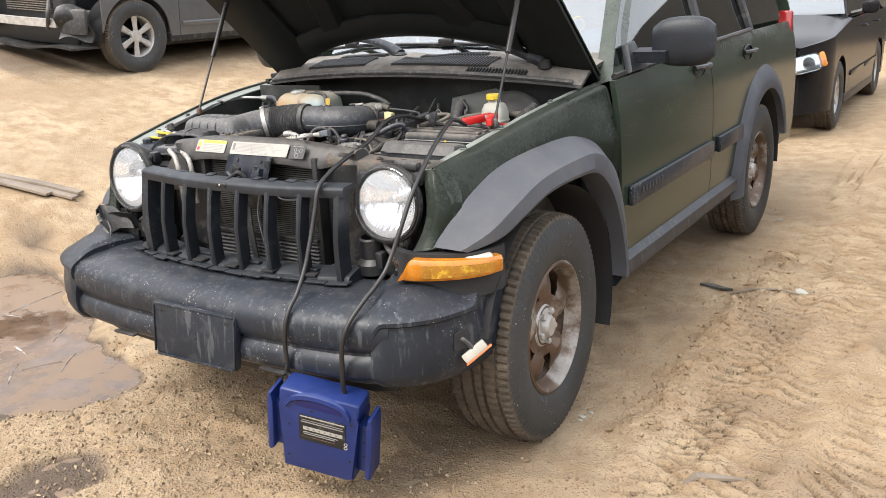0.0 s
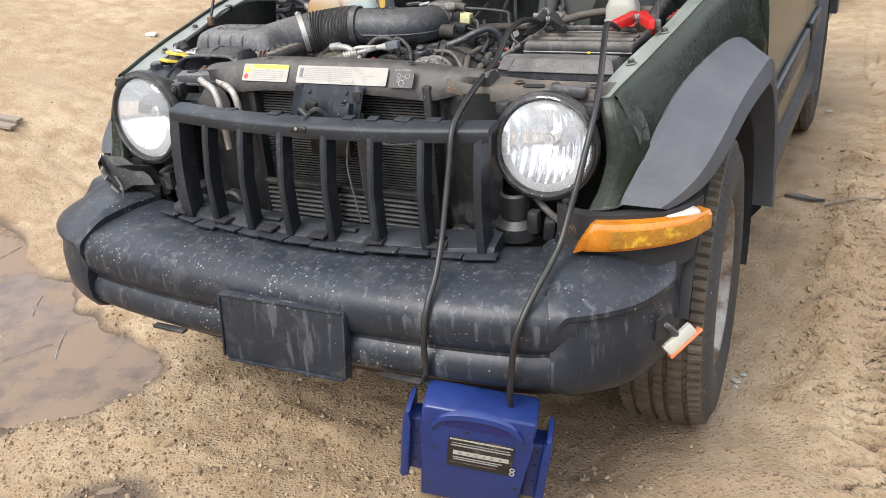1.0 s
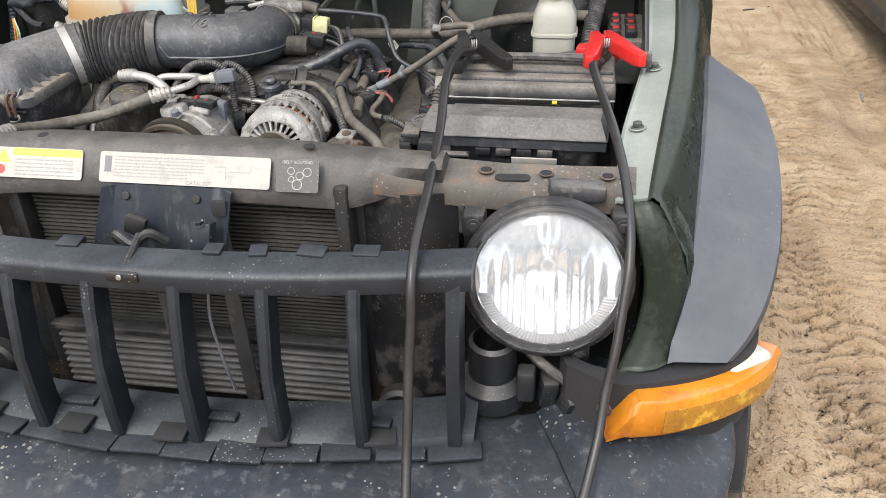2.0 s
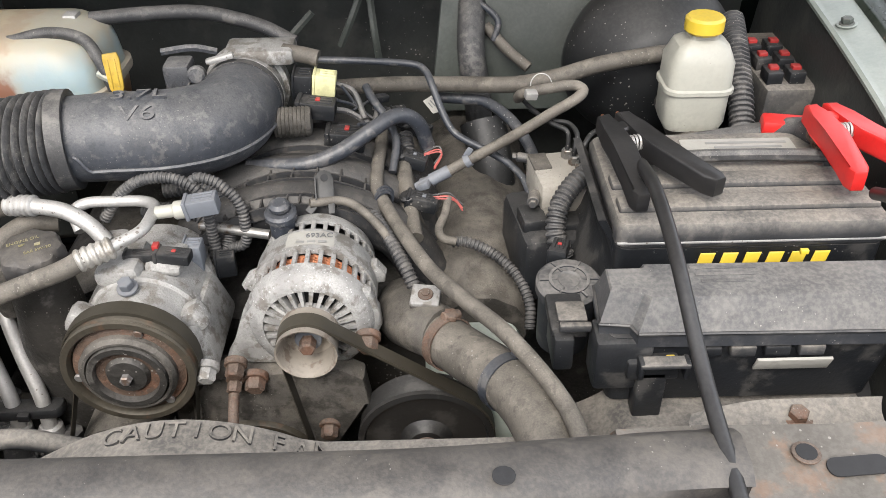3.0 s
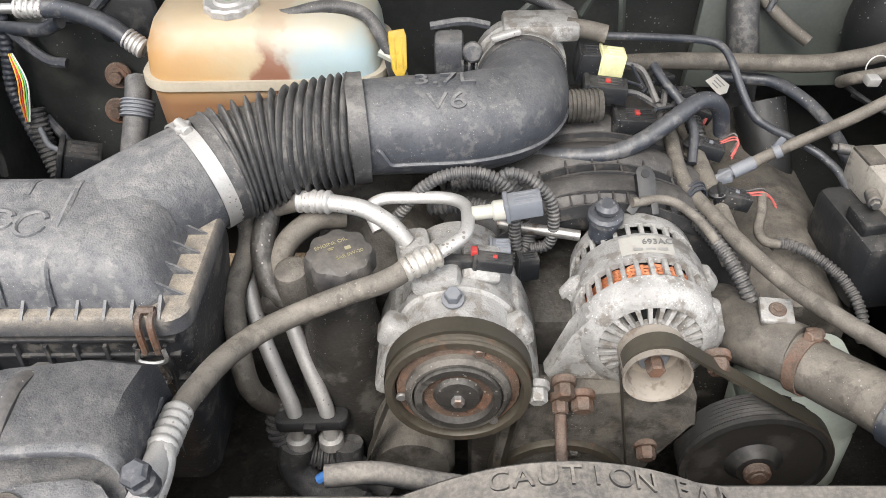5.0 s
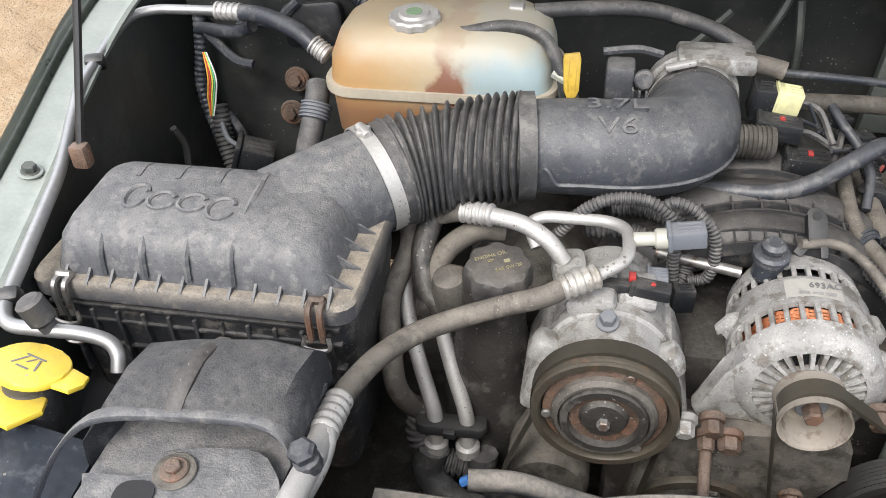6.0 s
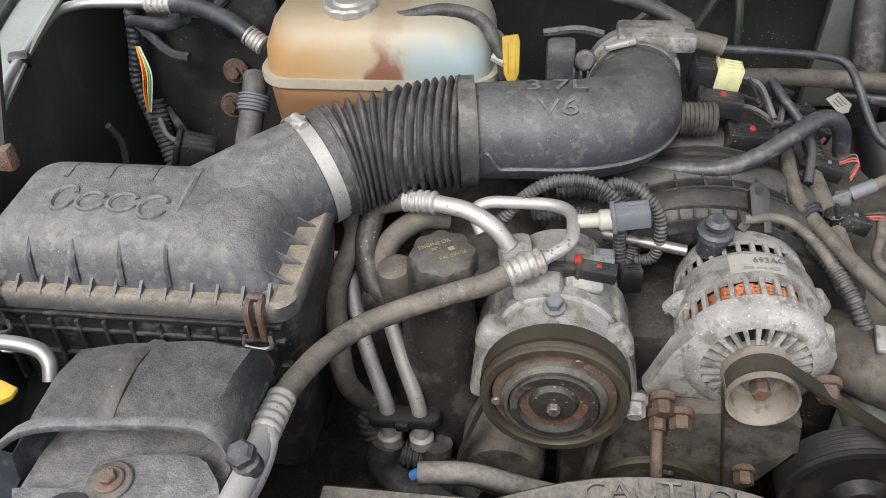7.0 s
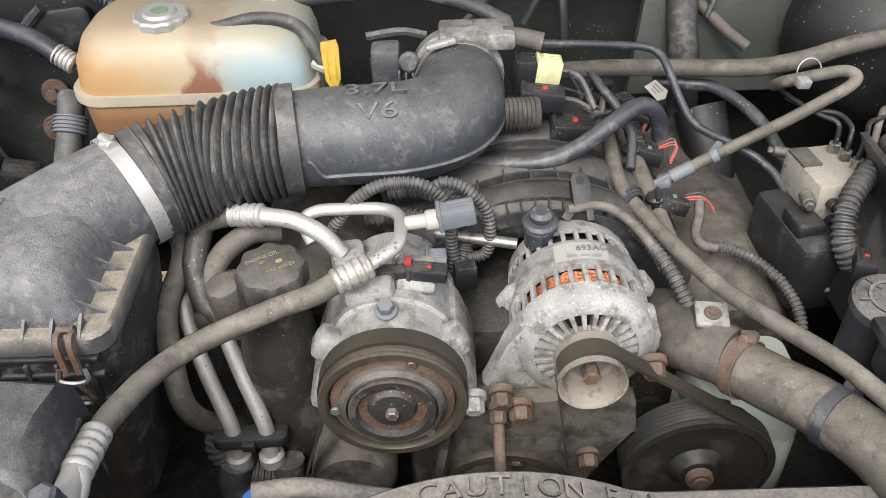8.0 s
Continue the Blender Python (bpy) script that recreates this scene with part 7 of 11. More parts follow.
bolt(bm, (-0.123, 0.775, 0.905), (0, -0.3, 1), 0.008, 0.010, 1.4)
part("body_bolt", bm, M["grey_con"], comp)
bm = bmesh.new()
bolt(bm, (-0.058, 0.742, 0.812), (0.2, -1, 0.2), 0.010, 0.010, 1.4)
part("body_bolt", bm, M["cast"], comp)
bm = bmesh.new()
prof = [(0.050, 0.030), (0.064, 0.030), (0.0695, 0.028)]
for k in range(6):
    prof += [(0.0695, 0.026 - 0.0042 * k), (0.0665, 0.0245 - 0.0042 * k)]
prof += [(0.0695, 0.0), (0.0685, -0.003), (0.062, -0.003), (0.060, 0.0), (0.0595, 0.006)]
lathe(bm, prof, cm, 56)
part("pulley_rim", bm, M["pulley"], comp, "dark grooved pulley rim")
bm = bmesh.new()
lathe(bm, [(0.0595, 0.010), (0.058, 0.004), (0.050, 0.002), (0.048, -0.002)], cm, 56)
part("clutch_ring", bm, M["rust"], comp, "rusted clutch ring")
bm = bmesh.new()
lathe(bm, [(0.050, 0.004), (0.050, -0.004), (0.046, -0.008), (0.043, -0.008), (0.042, -0.002), (0.0, -0.001)], cm, 48)
part("clutch_plate", bm, M["engine"], comp)
bm = bmesh.new()
lathe(bm, [(0.0415, -0.004), (0.0405, -0.0105), (0.034, -0.0105), (0.0325, -0.003), (0.024, -0.002), (0.020, -0.008), (0.010, -0.009), (0.0, -0.009)], cm, 48)
part("clutch_hub", bm, M["oily"], comp)
bm = bmesh.new()
lathe(bm, [(0.0325, -0.0035), (0.0225, -0.0030)], cm, 48)
part("hub_rust", bm, M["rust"], comp)
bm = bmesh.new()
disc(bm, cm @ Vector((0, 0, -0.008)), (0, -1, 0), 0.0062, 0.008, 0.0012, 6)
part("hub_bolt", bm, M["worn"], comp)
for k in range(3):
    a = 2 * math.pi * k / 3 + 0.9
    bm = bmesh.new()
    disc(bm, cm @ Vector((0.0545 * math.cos(a), 0.0545 * math.sin(a), 0.003)), (0, -1, 0), 0.005, 0.004, 0.001, 12)
    part("clutch_rivet", bm, M["worn"], comp)

# -- other pulleys and the belt --
bm = bmesh.new()
pm2 = Matrix.Translation((0.187, 0.721, 0.715)) @ Matrix.Rotation(radians(-90), 4, "X")
prof = [(0.020, 0.040), (0.070, 0.036)]
for k in range(6):
    prof += [(0.0765, 0.034 - 0.0045 * k), (0.0735, 0.032 - 0.0045 * k)]
prof += [(0.078, 0.005), (0.0775, 0.0), (0.071, -0.001), (0.069, 0.004), (0.030, 0.006), (0.024, 0.0), (0.020, -0.004), (0.0001, -0.004)]
lathe(bm, prof, pm2, 56)
steer = part("steering_pump_pulley", bm, M["pulley_black"], engine, "black grooved steering pump pulley")
bm = bmesh.new()
disc(bm, (0.187, 0.718, 0.715), (0, -1, 0), 0.014, 0.010, 0.002, 20)
disc(bm, (0.187, 0.709, 0.715), (0, -1, 0), 0.008, 0.003, 0.001, 14)
part("pulley_bolt", bm, M["rust"], steer)
bm = bmesh.new()
pm3 = Matrix.Translation((-0.012, 0.735, 0.660)) @ Matrix.Rotation(radians(-90), 4, "X")
lathe(bm, [(0.02, 0.04), (0.070, 0.034), (0.076, 0.032), (0.076, 0.004), (0.074, 0.0), (0.066, 0.0), (0.064, 0.010), (0.02, 0.014), (0.0001, 0.014)], pm3, 56)
part("water_pump_pulley", bm, M["pulley"], engine)
bm = bmesh.new()
pm4 = Matrix.Translation((-0.170, 0.735, 0.690)) @ Matrix.Rotation(radians(-90), 4, "X")
lathe(bm, [(0.03, 0.09), (0.046, 0.085), (0.046, 0.012), (0.040, 0.004), (0.0001, 0.0)], pm4, 40)
part("belt_tensioner", bm, M["engine"], engine)
bm = bmesh.new()
for line in (
    [(AC.x + 0.0322 * math.cos(a), AC.z + 0.0322 * math.sin(a)) for a in np.linspace(math.pi * 1.05, math.pi * 0.22, 16)] + [(0.187 + 0.078 * math.cos(a), 0.715 + 0.078 * math.sin(a)) for a in np.linspace(math.pi * 0.27, -math.pi * 0.4, 18)],
    [(AC.x - 0.0322, AC.z - 0.004), (0.058, 0.69), (0.060, 0.60)],
    [(CC.x + 0.0705 * math.cos(a), CC.z + 0.0705 * math.sin(a)) for a in np.linspace(-0.55, math.pi * 1.12, 26)] + [(-0.216, 0.72), (-0.230, 0.62)],
    [(CC.x + 0.0705 * math.cos(-0.55), CC.z + 0.0705 * math.sin(-0.55)), (-0.075, 0.70), (-0.092, 0.60)],
):
    rings(bm, [[(x, 0.7215, z), (x, 0.7395, z), (x + 0.0005, 0.7395, z + 0.004), (x + 0.0005, 0.7215, z + 0.004)] for x, z in line])
part("drive_belt", bm, M["belt"], engine, "worn ribbed drive belt")
# studs and bolts on the front cover
for p, r, L, material in (((-0.016, 0.745, 0.827), 0.010, 0.02, "rust"), ((0.003, 0.745, 0.806), 0.011, 0.02, "rust"), ((-0.019, 0.742, 0.807), 0.008, 0.05, "rust"), ((0.076, 0.748, 0.725), 0.010, 0.012, "rust"), ((0.128, 0.750, 0.856), 0.011, 0.018, "rust"), ((-0.043, 0.735, 0.832), 0.010, 0.01, "cast"), ((0.001, 0.755, 0.721), 0.008, 0.01, "engine")):
    bm = bmesh.new()
    disc(bm, p, (0, -1, -0.35), r * 1.25, 0.008, 0.001, 18)
    disc(bm, Vector(p) + Vector((0, -0.007, -0.002)), (0, -1, -0.35), r, 0.014, 0.002, 6)
    if L > 0.03:
        disc(bm, Vector(p) + Vector((0, -0.018, -0.008)), (0, -1, -0.9), r * 0.75, L, 0.002, 10)
    part("rusty_bolt", bm, M[material], engine)

# -- thermostat housing and upper radiator hose --
th = thing("thermostat_housing", "", "")
th.parent = engine
bm = bmesh.new()
tube(bm, [(0.165, 0.86, 0.80), (0.168, 0.81, 0.828), (0.185, 0.778, 0.842), (0.208, 0.752, 0.850)], lambda t: 0.036 - 0.006 * t, 16)
box(bm, (0.190, 0.784, 0.866), (0.031, 0.029, 0.022), 0.003, (8, 0, -8))
part("housing_elbow", bm, M["engine"], th, "dusty cast thermostat elbow")
bm = bmesh.new()
box(bm, (0.190, 0.7835, 0.8785), (0.032, 0.030, 0.006), 0.002, (8, 0, -8))
part("sensor_boss", bm, M["cast"], th)
bm = bmesh.new()
disc(bm, (0.190, 0.782, 0.881), (0, -0.14, 1), 0.0085, 0.003, 0.001, 20)
disc(bm, (0.190, 0.782, 0.8835), (0, -0.14, 1), 0.005, 0.002, 0.0004, 6)
part("sensor_plug", bm, M["rust"], th)
up_hose = hose("radiator_hose", [(0.200, 0.757, 0.846), (0.232, 0.718, 0.852), (0.262, 0.675, 0.863), (0.290, 0.615, 0.872), (0.300, 0.555, 0.868), (0.285, 0.49, 0.852)], 0.0275, "hose_tan", "fat tan dusty radiator hose", seg=18)
bm = bmesh.new()
clamp_band(bm, (0.213, 0.741, 0.848), (0.03, -0.04, 0.011), 0.0282, 0.013, (0.2, 0.2, 1))
part("hose_clamp", bm, M["rust"], up_hose, "rusty spring clamp")
bm = bmesh.new()
clamp_band(bm, (0.268, 0.664, 0.865), (0.03, -0.05, 0.009), 0.0282, 0.012, (0.6, 0.2, 0.8))
part("hose_tie", bm, M["rubber_clean"], up_hose)
bm = bmesh.new()
lathe(bm, [(0.0278, 0), (0.0285, 0.003), (0.0285, 0.012), (0.0278, 0.014)], aim((0.300, 0.548, 0.868), (-0.02, -1, -0.1)), 24)
part("hose_end_clamp", bm, M["rust"], up_hose)
# steering fluid reservoir
bm = bmesh.new()
loops = [[(0.245 + a * s, 0.80 + b * s, z) for a, b in round_rect(0.115, 0.10, 0.018)] for z, s in ((0.63, 0.92), (0.64, 1), (0.715, 1), (0.72, 0.96), (0.728, 1.0), (0.775, 1), (0.785, 0.9))]
rings(bm, loops)
part("steering_reservoir", bm, M["bottle"], engine, "milky green plastic fluid reservoir")

# -- fan shroud --
bm = bmesh.new()
loops = []
for x in np.linspace(-0.31, 0.36, 34):
    d = (x + 0.030) / 0.135
    zt = 0.850 + 0.048 * max(0, 1 - d * d) if abs(d) < 1 else 0.850
    zt = max(zt, 0.864 if x > 0.09 else 0)
    yb = 0.60
    loops.append([(x, 0.48, zt - 0.05), (x, 0.505, zt - 0.008), (x, 0.52, zt), (x, yb - 0.006, zt + 0.001), (x, yb, zt - 0.006), (x, yb + 0.006, zt - 0.05), (x, yb + 0.006, zt - 0.22), (x, 0.48, zt - 0.22)])
rings(bm, loops)
shroud = part("fan_shroud", bm, M["dusty"], suv, "dusty black fan shroud with raised lettering")
for k, ch in enumerate("CAUTION FAN"):
    x = 0.0282 - 0.0191 * (6 - k) if k < 7 else 0.058 + 0.0191 * (k - 8)
    d = (x + 0.030) / 0.135
    if ch != " ":
        z = 0.850 + 0.048 * max(0, 1 - d * d)
        z = max(z, 0.864 if x > 0.09 else 0)
        lettering("raised_letter", ch, 0.025, facing((x, 0.580, z + 0.0015), (1, 0, -0.70 * d if abs(d) < 1 else 0), (0, 1, 0.0)), M["dusty"], shroud, 0.0016, squeeze=1.05)
hose("wiring_tube", [(-0.231, 0.610, 0.857), (-0.189, 0.615, 0.855), (-0.143, 0.620, 0.835), (-0.105, 0.620, 0.825)], 0.010, "dusty")
bm = bmesh.new()
tube(bm, [(-0.236, 0.610, 0.853), (-0.229, 0.610, 0.859)], 0.0045, 8)
part("blue_wire", bm, mat("blue_wire", (0.05, 0.16, 0.42), 0.5, bump=0.0), engine)

# -- air cleaner --
ab = thing("air_cleaner", "dusty black plastic air cleaner box with a clipped lid", "air filter")
AX0, AX1, AY0, AY1 = -0.668, -0.347, 0.692, 0.880
bm = bmesh.new()
cxm, cym = (AX0 + AX1) / 2, (AY0 + AY1) / 2
w, d = AX1 - AX0, AY1 - AY0
loops = []
for z, inx0, inx1, iny0, iny1, r in ((0.962, 0.022, 0.024, 0.013, 0.026, 0.018), (0.975, 0.025, 0.028, 0.015, 0.030, 0.020), (0.997, 0.030, 0.035, 0.019, 0.038, 0.022), (1.008, 0.037, 0.044, 0.027, 0.048, 0.024), (1.015, 0.050, 0.060, 0.044, 0.064, 0.026)):
    x0, x1, y0, y1 = AX0 + inx0, AX1 - inx1, AY0 + iny0, AY1 - iny1
    loops.append([((x0 + x1) / 2 + a, (y0 + y1) / 2 + b, z + 0.04 * (((y0 + y1) / 2 + b) - cym) * (z > 0.99)) for a, b in round_rect(x1 - x0, y1 - y0, r, 5)])
rings(bm, loops)
lid = part("lid", bm, M["airbox"], ab, "textured black plastic air cleaner lid, dusty")
for x in (-0.590, -0.548, -0.505, -0.462):
    bm = bmesh.new()
    pts = [(x, 0.704, 0.968), (x, 0.7065, 0.982), (x, 0.710, 0.993), (x, 0.721, 1.003)]
    if x == -0.462:
        pts += [(x, 0.765, 1.0125), (x, 0.800, 1.0155)]
    tube(bm, pts, 0.0035, 6)
    part("lid_rib", bm, M["airbox"], lid)
    bm = bmesh.new()
    tube(bm, [(x, 0.798, 1.0140), (x, 0.814, 1.0145), (x, 0.826, 1.0100)], 0.0035, 6)
    part("lid_rib", bm, M["airbox"], lid)
# raised maker's mark as plain outlines
for x, wd, hh, dy in ((-0.576, 0.020, 0.036, 0.004), (-0.548, 0.026, 0.026, 0.0), (-0.517, 0.026, 0.026, 0.0), (-0.486, 0.026, 0.032, -0.005)):
    bm = bmesh.new()
    y = 0.763 + dy
    loop = [(x + a * wd / 2, y + b * hh / 2, 1.0150 + 0.04 * (y + b * hh / 2 - 0.785)) for a, b in ((math.cos(t), math.sin(t)) for t in np.linspace(0.4, 6.0, 22))]
    tube(bm, loop, 0.0026, 6, 3)
    part("raised_mark", bm, M["airbox"], lid)
bm = bmesh.new()
loops = []
for t in np.linspace(0, 1, 9):
    e = step(0, 1, t)
    c = Vector((-0.460 + 0.088 * t, 0.792 + 0.092 * t, 0.969 + 0.008 * t))
    aw, ah, power = 0.058 - 0.002 * e, 0.0440 + 0.0120 * e, 3.6 - 1.6 * e
    across, high = Vector((-0.62, 0.76, 0)), Vector((-0.12, -0.08, 0.99))
    loops.append([c + across * (aw * math.copysign(abs(math.cos(q)) ** (2 / power), math.cos(q))) + high * (ah * math.copysign(abs(math.sin(q)) ** (2 / power), math.sin(q))) for q in np.linspace(0, 2 * math.pi, 33)[:-1]])
rings(bm, loops)
part("outlet_neck", bm, M["airbox"], ab)
bm = bmesh.new()
loops = [[(cxm + a, cym + b, z) for a, b in round_rect(w - i, d - i, 0.02, 4)] for z, i in ((0.942, 0.006), (0.943, 0), (0.959, 0), (0.963, 0.006), (0.963, 0.05))]
rings(bm, loops)
part("lid_flange", bm, M["ledge"], ab, "ledge of the lid with tan dust lying on it")
for k in range(12):
    bm = bmesh.new()
    x = AX0 + 0.040 + k * 0.0235
    rings(bm, [[(x - 0.0014, 0.692, 0.962), (x - 0.0014, 0.710, 0.962), (x - 0.0014, 0.710, 0.974)], [(x + 0.0014, 0.692, 0.962), (x + 0.0014, 0.710, 0.962), (x + 0.0014, 0.710, 0.974)]])
    part("flange_gusset", bm, M["airbox"], ab, smooth=0)
for k in range(6):
    bm = bmesh.new()
    y = AY0 + 0.03 + k * 0.028
    rings(bm, [[(-0.352, y - 0.0012, 0.962), (-0.380, y - 0.0012, 0.962), (-0.380, y - 0.0012, 0.980)], [(-0.352, y + 0.0012, 0.962), (-0.380, y + 0.0012, 0.962), (-0.380, y + 0.0012, 0.980)]])
    part("flange_gusset", bm, M["airbox"], ab, smooth=0)
bm = bmesh.new()
loops = [[(cxm + a, cym + b, z) for a, b in round_rect(w - 0.012 - t, d - 0.012 - t, 0.02, 4)] for z, t in ((0.943, 0.0), (0.915, 0.0), (0.80, 0.025), (0.70, 0.045))]
rings(bm, loops)
part("base", bm, M["box_base"], ab, "ribbed black plastic air cleaner base")
for k in range(11):
    bm = bmesh.new()
    x = AX0 + 0.03 + k * 0.0265
    box(bm, (x, AY0 + 0.008, 0.885), (0.004, 0.012, 0.085), 0.001)
    part("base_rib", bm, M["box_base"], ab)
for z, dy in ((0.934, 0.0), (0.914, 0.001), (0.880, 0.003)):
    bm = bmesh.new()
    box(bm, (cxm, AY0 + 0.007 + dy, z), (w - 0.03, 0.010, 0.004), 0.001)
    part("base_rib", bm, M["box_base"], ab)
for x, mtl in ((-0.380, "rust"), (-0.628, "steel")):
    bm = bmesh.new()
    for s in (-0.0055, 0.0055):
        tube(bm, [(x + s, 0.698, 0.966), (x + s, 0.685, 0.962), (x + s, 0.684, 0.930)], 0.0032, 6)
    tube(bm, [(x - 0.007, 0.698, 0.967), (x + 0.007, 0.698, 0.967)], 0.004, 6)
    clip = part("lid_clip", bm, M[mtl], ab)
    bm = bmesh.new()
    tube(bm, [(x - 0.011, 0.683, 0.935), (x - 0.012, 0.680, 0.925), (x, 0.680, 0.921), (x + 0.012, 0.680, 0.925), (x + 0.011, 0.683, 0.935)], 0.0022, 6)
    tube(bm, [(x - 0.003, 0.680, 0.921), (x - 0.009, 0.680, 0.900), (x, 0.680, 0.896), (x + 0.009, 0.680, 0.900), (x + 0.003, 0.680, 0.921)], 0.0020, 6)
    part("clip_wire", bm, M["steel"], clip)
bm = bmesh.new()
clamp_band(bm, (-0.372, 0.884, 0.977), (0.76, 0.62, 0.16), 0.0575, 0.015, (-0.3, -0.3, 1))
worm = part("worm_clamp", bm, M["alu"], ab, "bright worm-drive hose clamp")
band_m = aim((-0.372, 0.884, 0.977), (0.76, 0.62, 0.16))
for k in range(11):
    a = radians(-128 + 6.0 * k)
    bm = bmesh.new()
    box(bm, (0.0594, 0, 0), (0.0012, 0.0020, 0.0080), 0, m=band_m @ Matrix.Rotation(a, 4, "Z"))
    part("band_slot", bm, M["interior"], worm)

# bellows and intake tube
bm = bmesh.new()
line = spline([(-0.366, 0.888, 0.977), (-0.338, 0.905, 0.980), (-0.30, 0.926, 0.983), (-0.262, 0.941, 0.986), (-0.228, 0.950, 0.987)], 10)
tube(bm, line, lambda t: 0.0515 - 0.002 * t, 30, rough_pts=True)
intake = part("intake_bellows", bm, M["rubber"], engine, "ribbed black rubber intake bellows")
total = len(line) - 1
for k in range(15):
    t = 0.12 + 0.86 * k / 14
    i = min(int(t * total), total - 1)
    p = line[i].lerp(line[i + 1], t * total - i)
    if k < 7:
        fan = Vector((math.cos(radians(36 - 4.6 * k)), math.sin(radians(36 - 4.6 * k)), 0.12 - 0.015 * k))
    else:
        fan = Vector((1, 0.02, 0.02))
    bm = bmesh.new()
    lathe(bm, [(0.0505, -0.0040), (0.0590, -0.0014), (0.0602, 0.0), (0.0590, 0.0014), (0.0505, 0.0040)], aim(p, fan), 36)
    part("bellows_fold", bm, M["rubber"], intake)
bm = bmesh.new()
tube(bm, [(-0.366, 0.888, 0.977), (-0.346, 0.900, 0.9795)], 0.0575, 30)
part("bellows_cuff", bm, M["rubber"], intake)
bm = bmesh.new()
tube(bm, [(-0.232, 0.950, 0.987), (-0.214, 0.953, 0.987)], 0.0585, 30)
part("bellows_cuff", bm, M["rubber"], intake)
bm = bmesh.new()
tube(bm, [(-0.222, 0.952, 0.987), (-0.17, 0.957, 0.987), (-0.11, 0.964, 0.985), (-0.068, 0.985, 0.982), (-0.048, 1.020, 0.978), (-0.043, 1.06, 0.974), (-0.043, 1.085, 0.972)], lambda t: 0.0500 + 0.003 * math.sin(3 * t), 30, 10)
resonator = part("intake_tube", bm, M["tube"], engine, "moulded black intake tube bending back to the throttle")
bm = bmesh.new()
centre = spline([(-0.205, 0.953, 0.987), (-0.17, 0.957, 0.987), (-0.11, 0.964, 0.985), (-0.068, 0.985, 0.982), (-0.048, 1.020, 0.978), (-0.043, 1.06, 0.974)], 8)
seam = []
for k, p in enumerate(centre):
    along = (centre[min(k + 1, len(centre) - 1)] - centre[max(k - 1, 0)]).normalized()
    out = along.cross(Vector((0, 0, 1))).normalized()
    t = k / (len(centre) - 1)
    lean = radians(6 - 26 * step(0.0, 0.10, t) + 6 * t)
    seam.append(p + (out * math.cos(lean) + Vector((0, 0, 1)) * math.sin(lean)) * (0.0500 + 0.003 * math.sin(3 * (0.1 + 0.8 * t)) + 0.0006))
tube(bm, seam, 0.0026, 6, rough_pts=True)
part("mould_seam", bm, M["tube"], resonator)
lettering("raised_letters", "3.7L", 0.026, facing((-0.131, 0.9585, 1.0385), (1, 0.08, 0), (0, 1, 0.06)), M["airbox"], resonator, 0.0022, squeeze=1.45)
lettering("raised_letters", "V6", 0.026, facing((-0.128, 0.932, 1.0285), (1, 0.08, 0), (0, 0.82, 0.57)), M["airbox"], resonator, 0.0022, squeeze=1.45)

# throttle body
tb = thing("throttle_body", "dusty cast throttle body behind the intake tube", "throttle body")
bm = bmesh.new()
lathe(bm, [(0.049, 0), (0.0535, 0.002), (0.0535, 0.012), (0.050, 0.014), (0.050, 0.03), (0.056, 0.032), (0.056, 0.05), (0.0001, 0.05)], aim((-0.043, 1.083, 0.972), (0, 1, -0.05)), 36)
box(bm, (-0.02, 1.125, 1.018), (0.09, 0.05, 0.022), 0.006)
part("throttle_casting", bm, M["cast"], tb, "dusty cast throttle body")
bm = bmesh.new()
lathe(bm, [(0.0001, 0.0), (0.019, 0.0)] + [(0.020 if k % 2 else 0.018, 0.004 + 0.005 * (k // 2) + 0.001 * (k % 2)) for k in range(16)] + [(0.017, 0.046), (0.0001, 0.046)], aim((0.002, 1.042, 0.957), (1, 0.05, 0)), 24)
part("idle_motor", bm, M["engine"], tb)
bm = bmesh.new()
box(bm, (-0.128, 1.115, 0.985), (0.035, 0.04, 0.055), 0.006)
box(bm, (-0.108, 1.12, 0.970), (0.05, 0.03, 0.018), 0.004)
tube(bm, [(-0.150, 1.125, 1.02), (-0.11, 1.13, 1.023), (-0.08, 1.135, 1.015)], 0.005, 6)
for k in range(3):
    box(bm, (-0.112 + 0.008 * k, 1.092, 0.975), (0.003, 0.012, 0.03), 0.001)
disc(bm, (-0.10, 1.10, 1.000), (0, -1, 0.2), 0.012, 0.014, 0.003, 14)
part("throttle_sensor", bm, M["airbox"], tb)
bm = bmesh.new()
lathe(bm, [(0.0505, 0), (0.053, 0.0), (0.053, 0.012), (0.0505, 0.012)], aim((-0.043, 1.072, 0.973), (0, 1, -0.05)), 36)
part("throttle_clamp", bm, M["rubber"], tb)
bm = bmesh.new()
box(bm, (-0.063, 1.077, 1.030), (0.036, 0.010, 0.008), 0.003, (0, -12, 8))
part("clamp_screw", bm, M["alu"], tb)
bm = bmesh.new()
tube(bm, [(0.010, 1.118, 1.020), (0.035, 1.112, 1.018), (0.056, 1.108, 1.014)], 0.011, 10)
part("throttle_spigot", bm, M["hose_tan"], tb)
connector((0.034, 1.095, 0.985), (0.026, 0.030, 0.034), (0, 5, 0), "black", tab=None)
connector((0.062, 1.097, 0.985), (0.031, 0.026, 0.028), (0, 8, 0), "ivory", tab=None, lead=[(0.10, 1.09, 0.975), (0.115, 1.06, 0.95)])
connector((0.052, 1.066, 0.965), (0.052, 0.028, 0.022), (0, 6, -4), "black", lead=[(0.095, 1.07, 0.955), (0.125, 1.06, 0.94)])
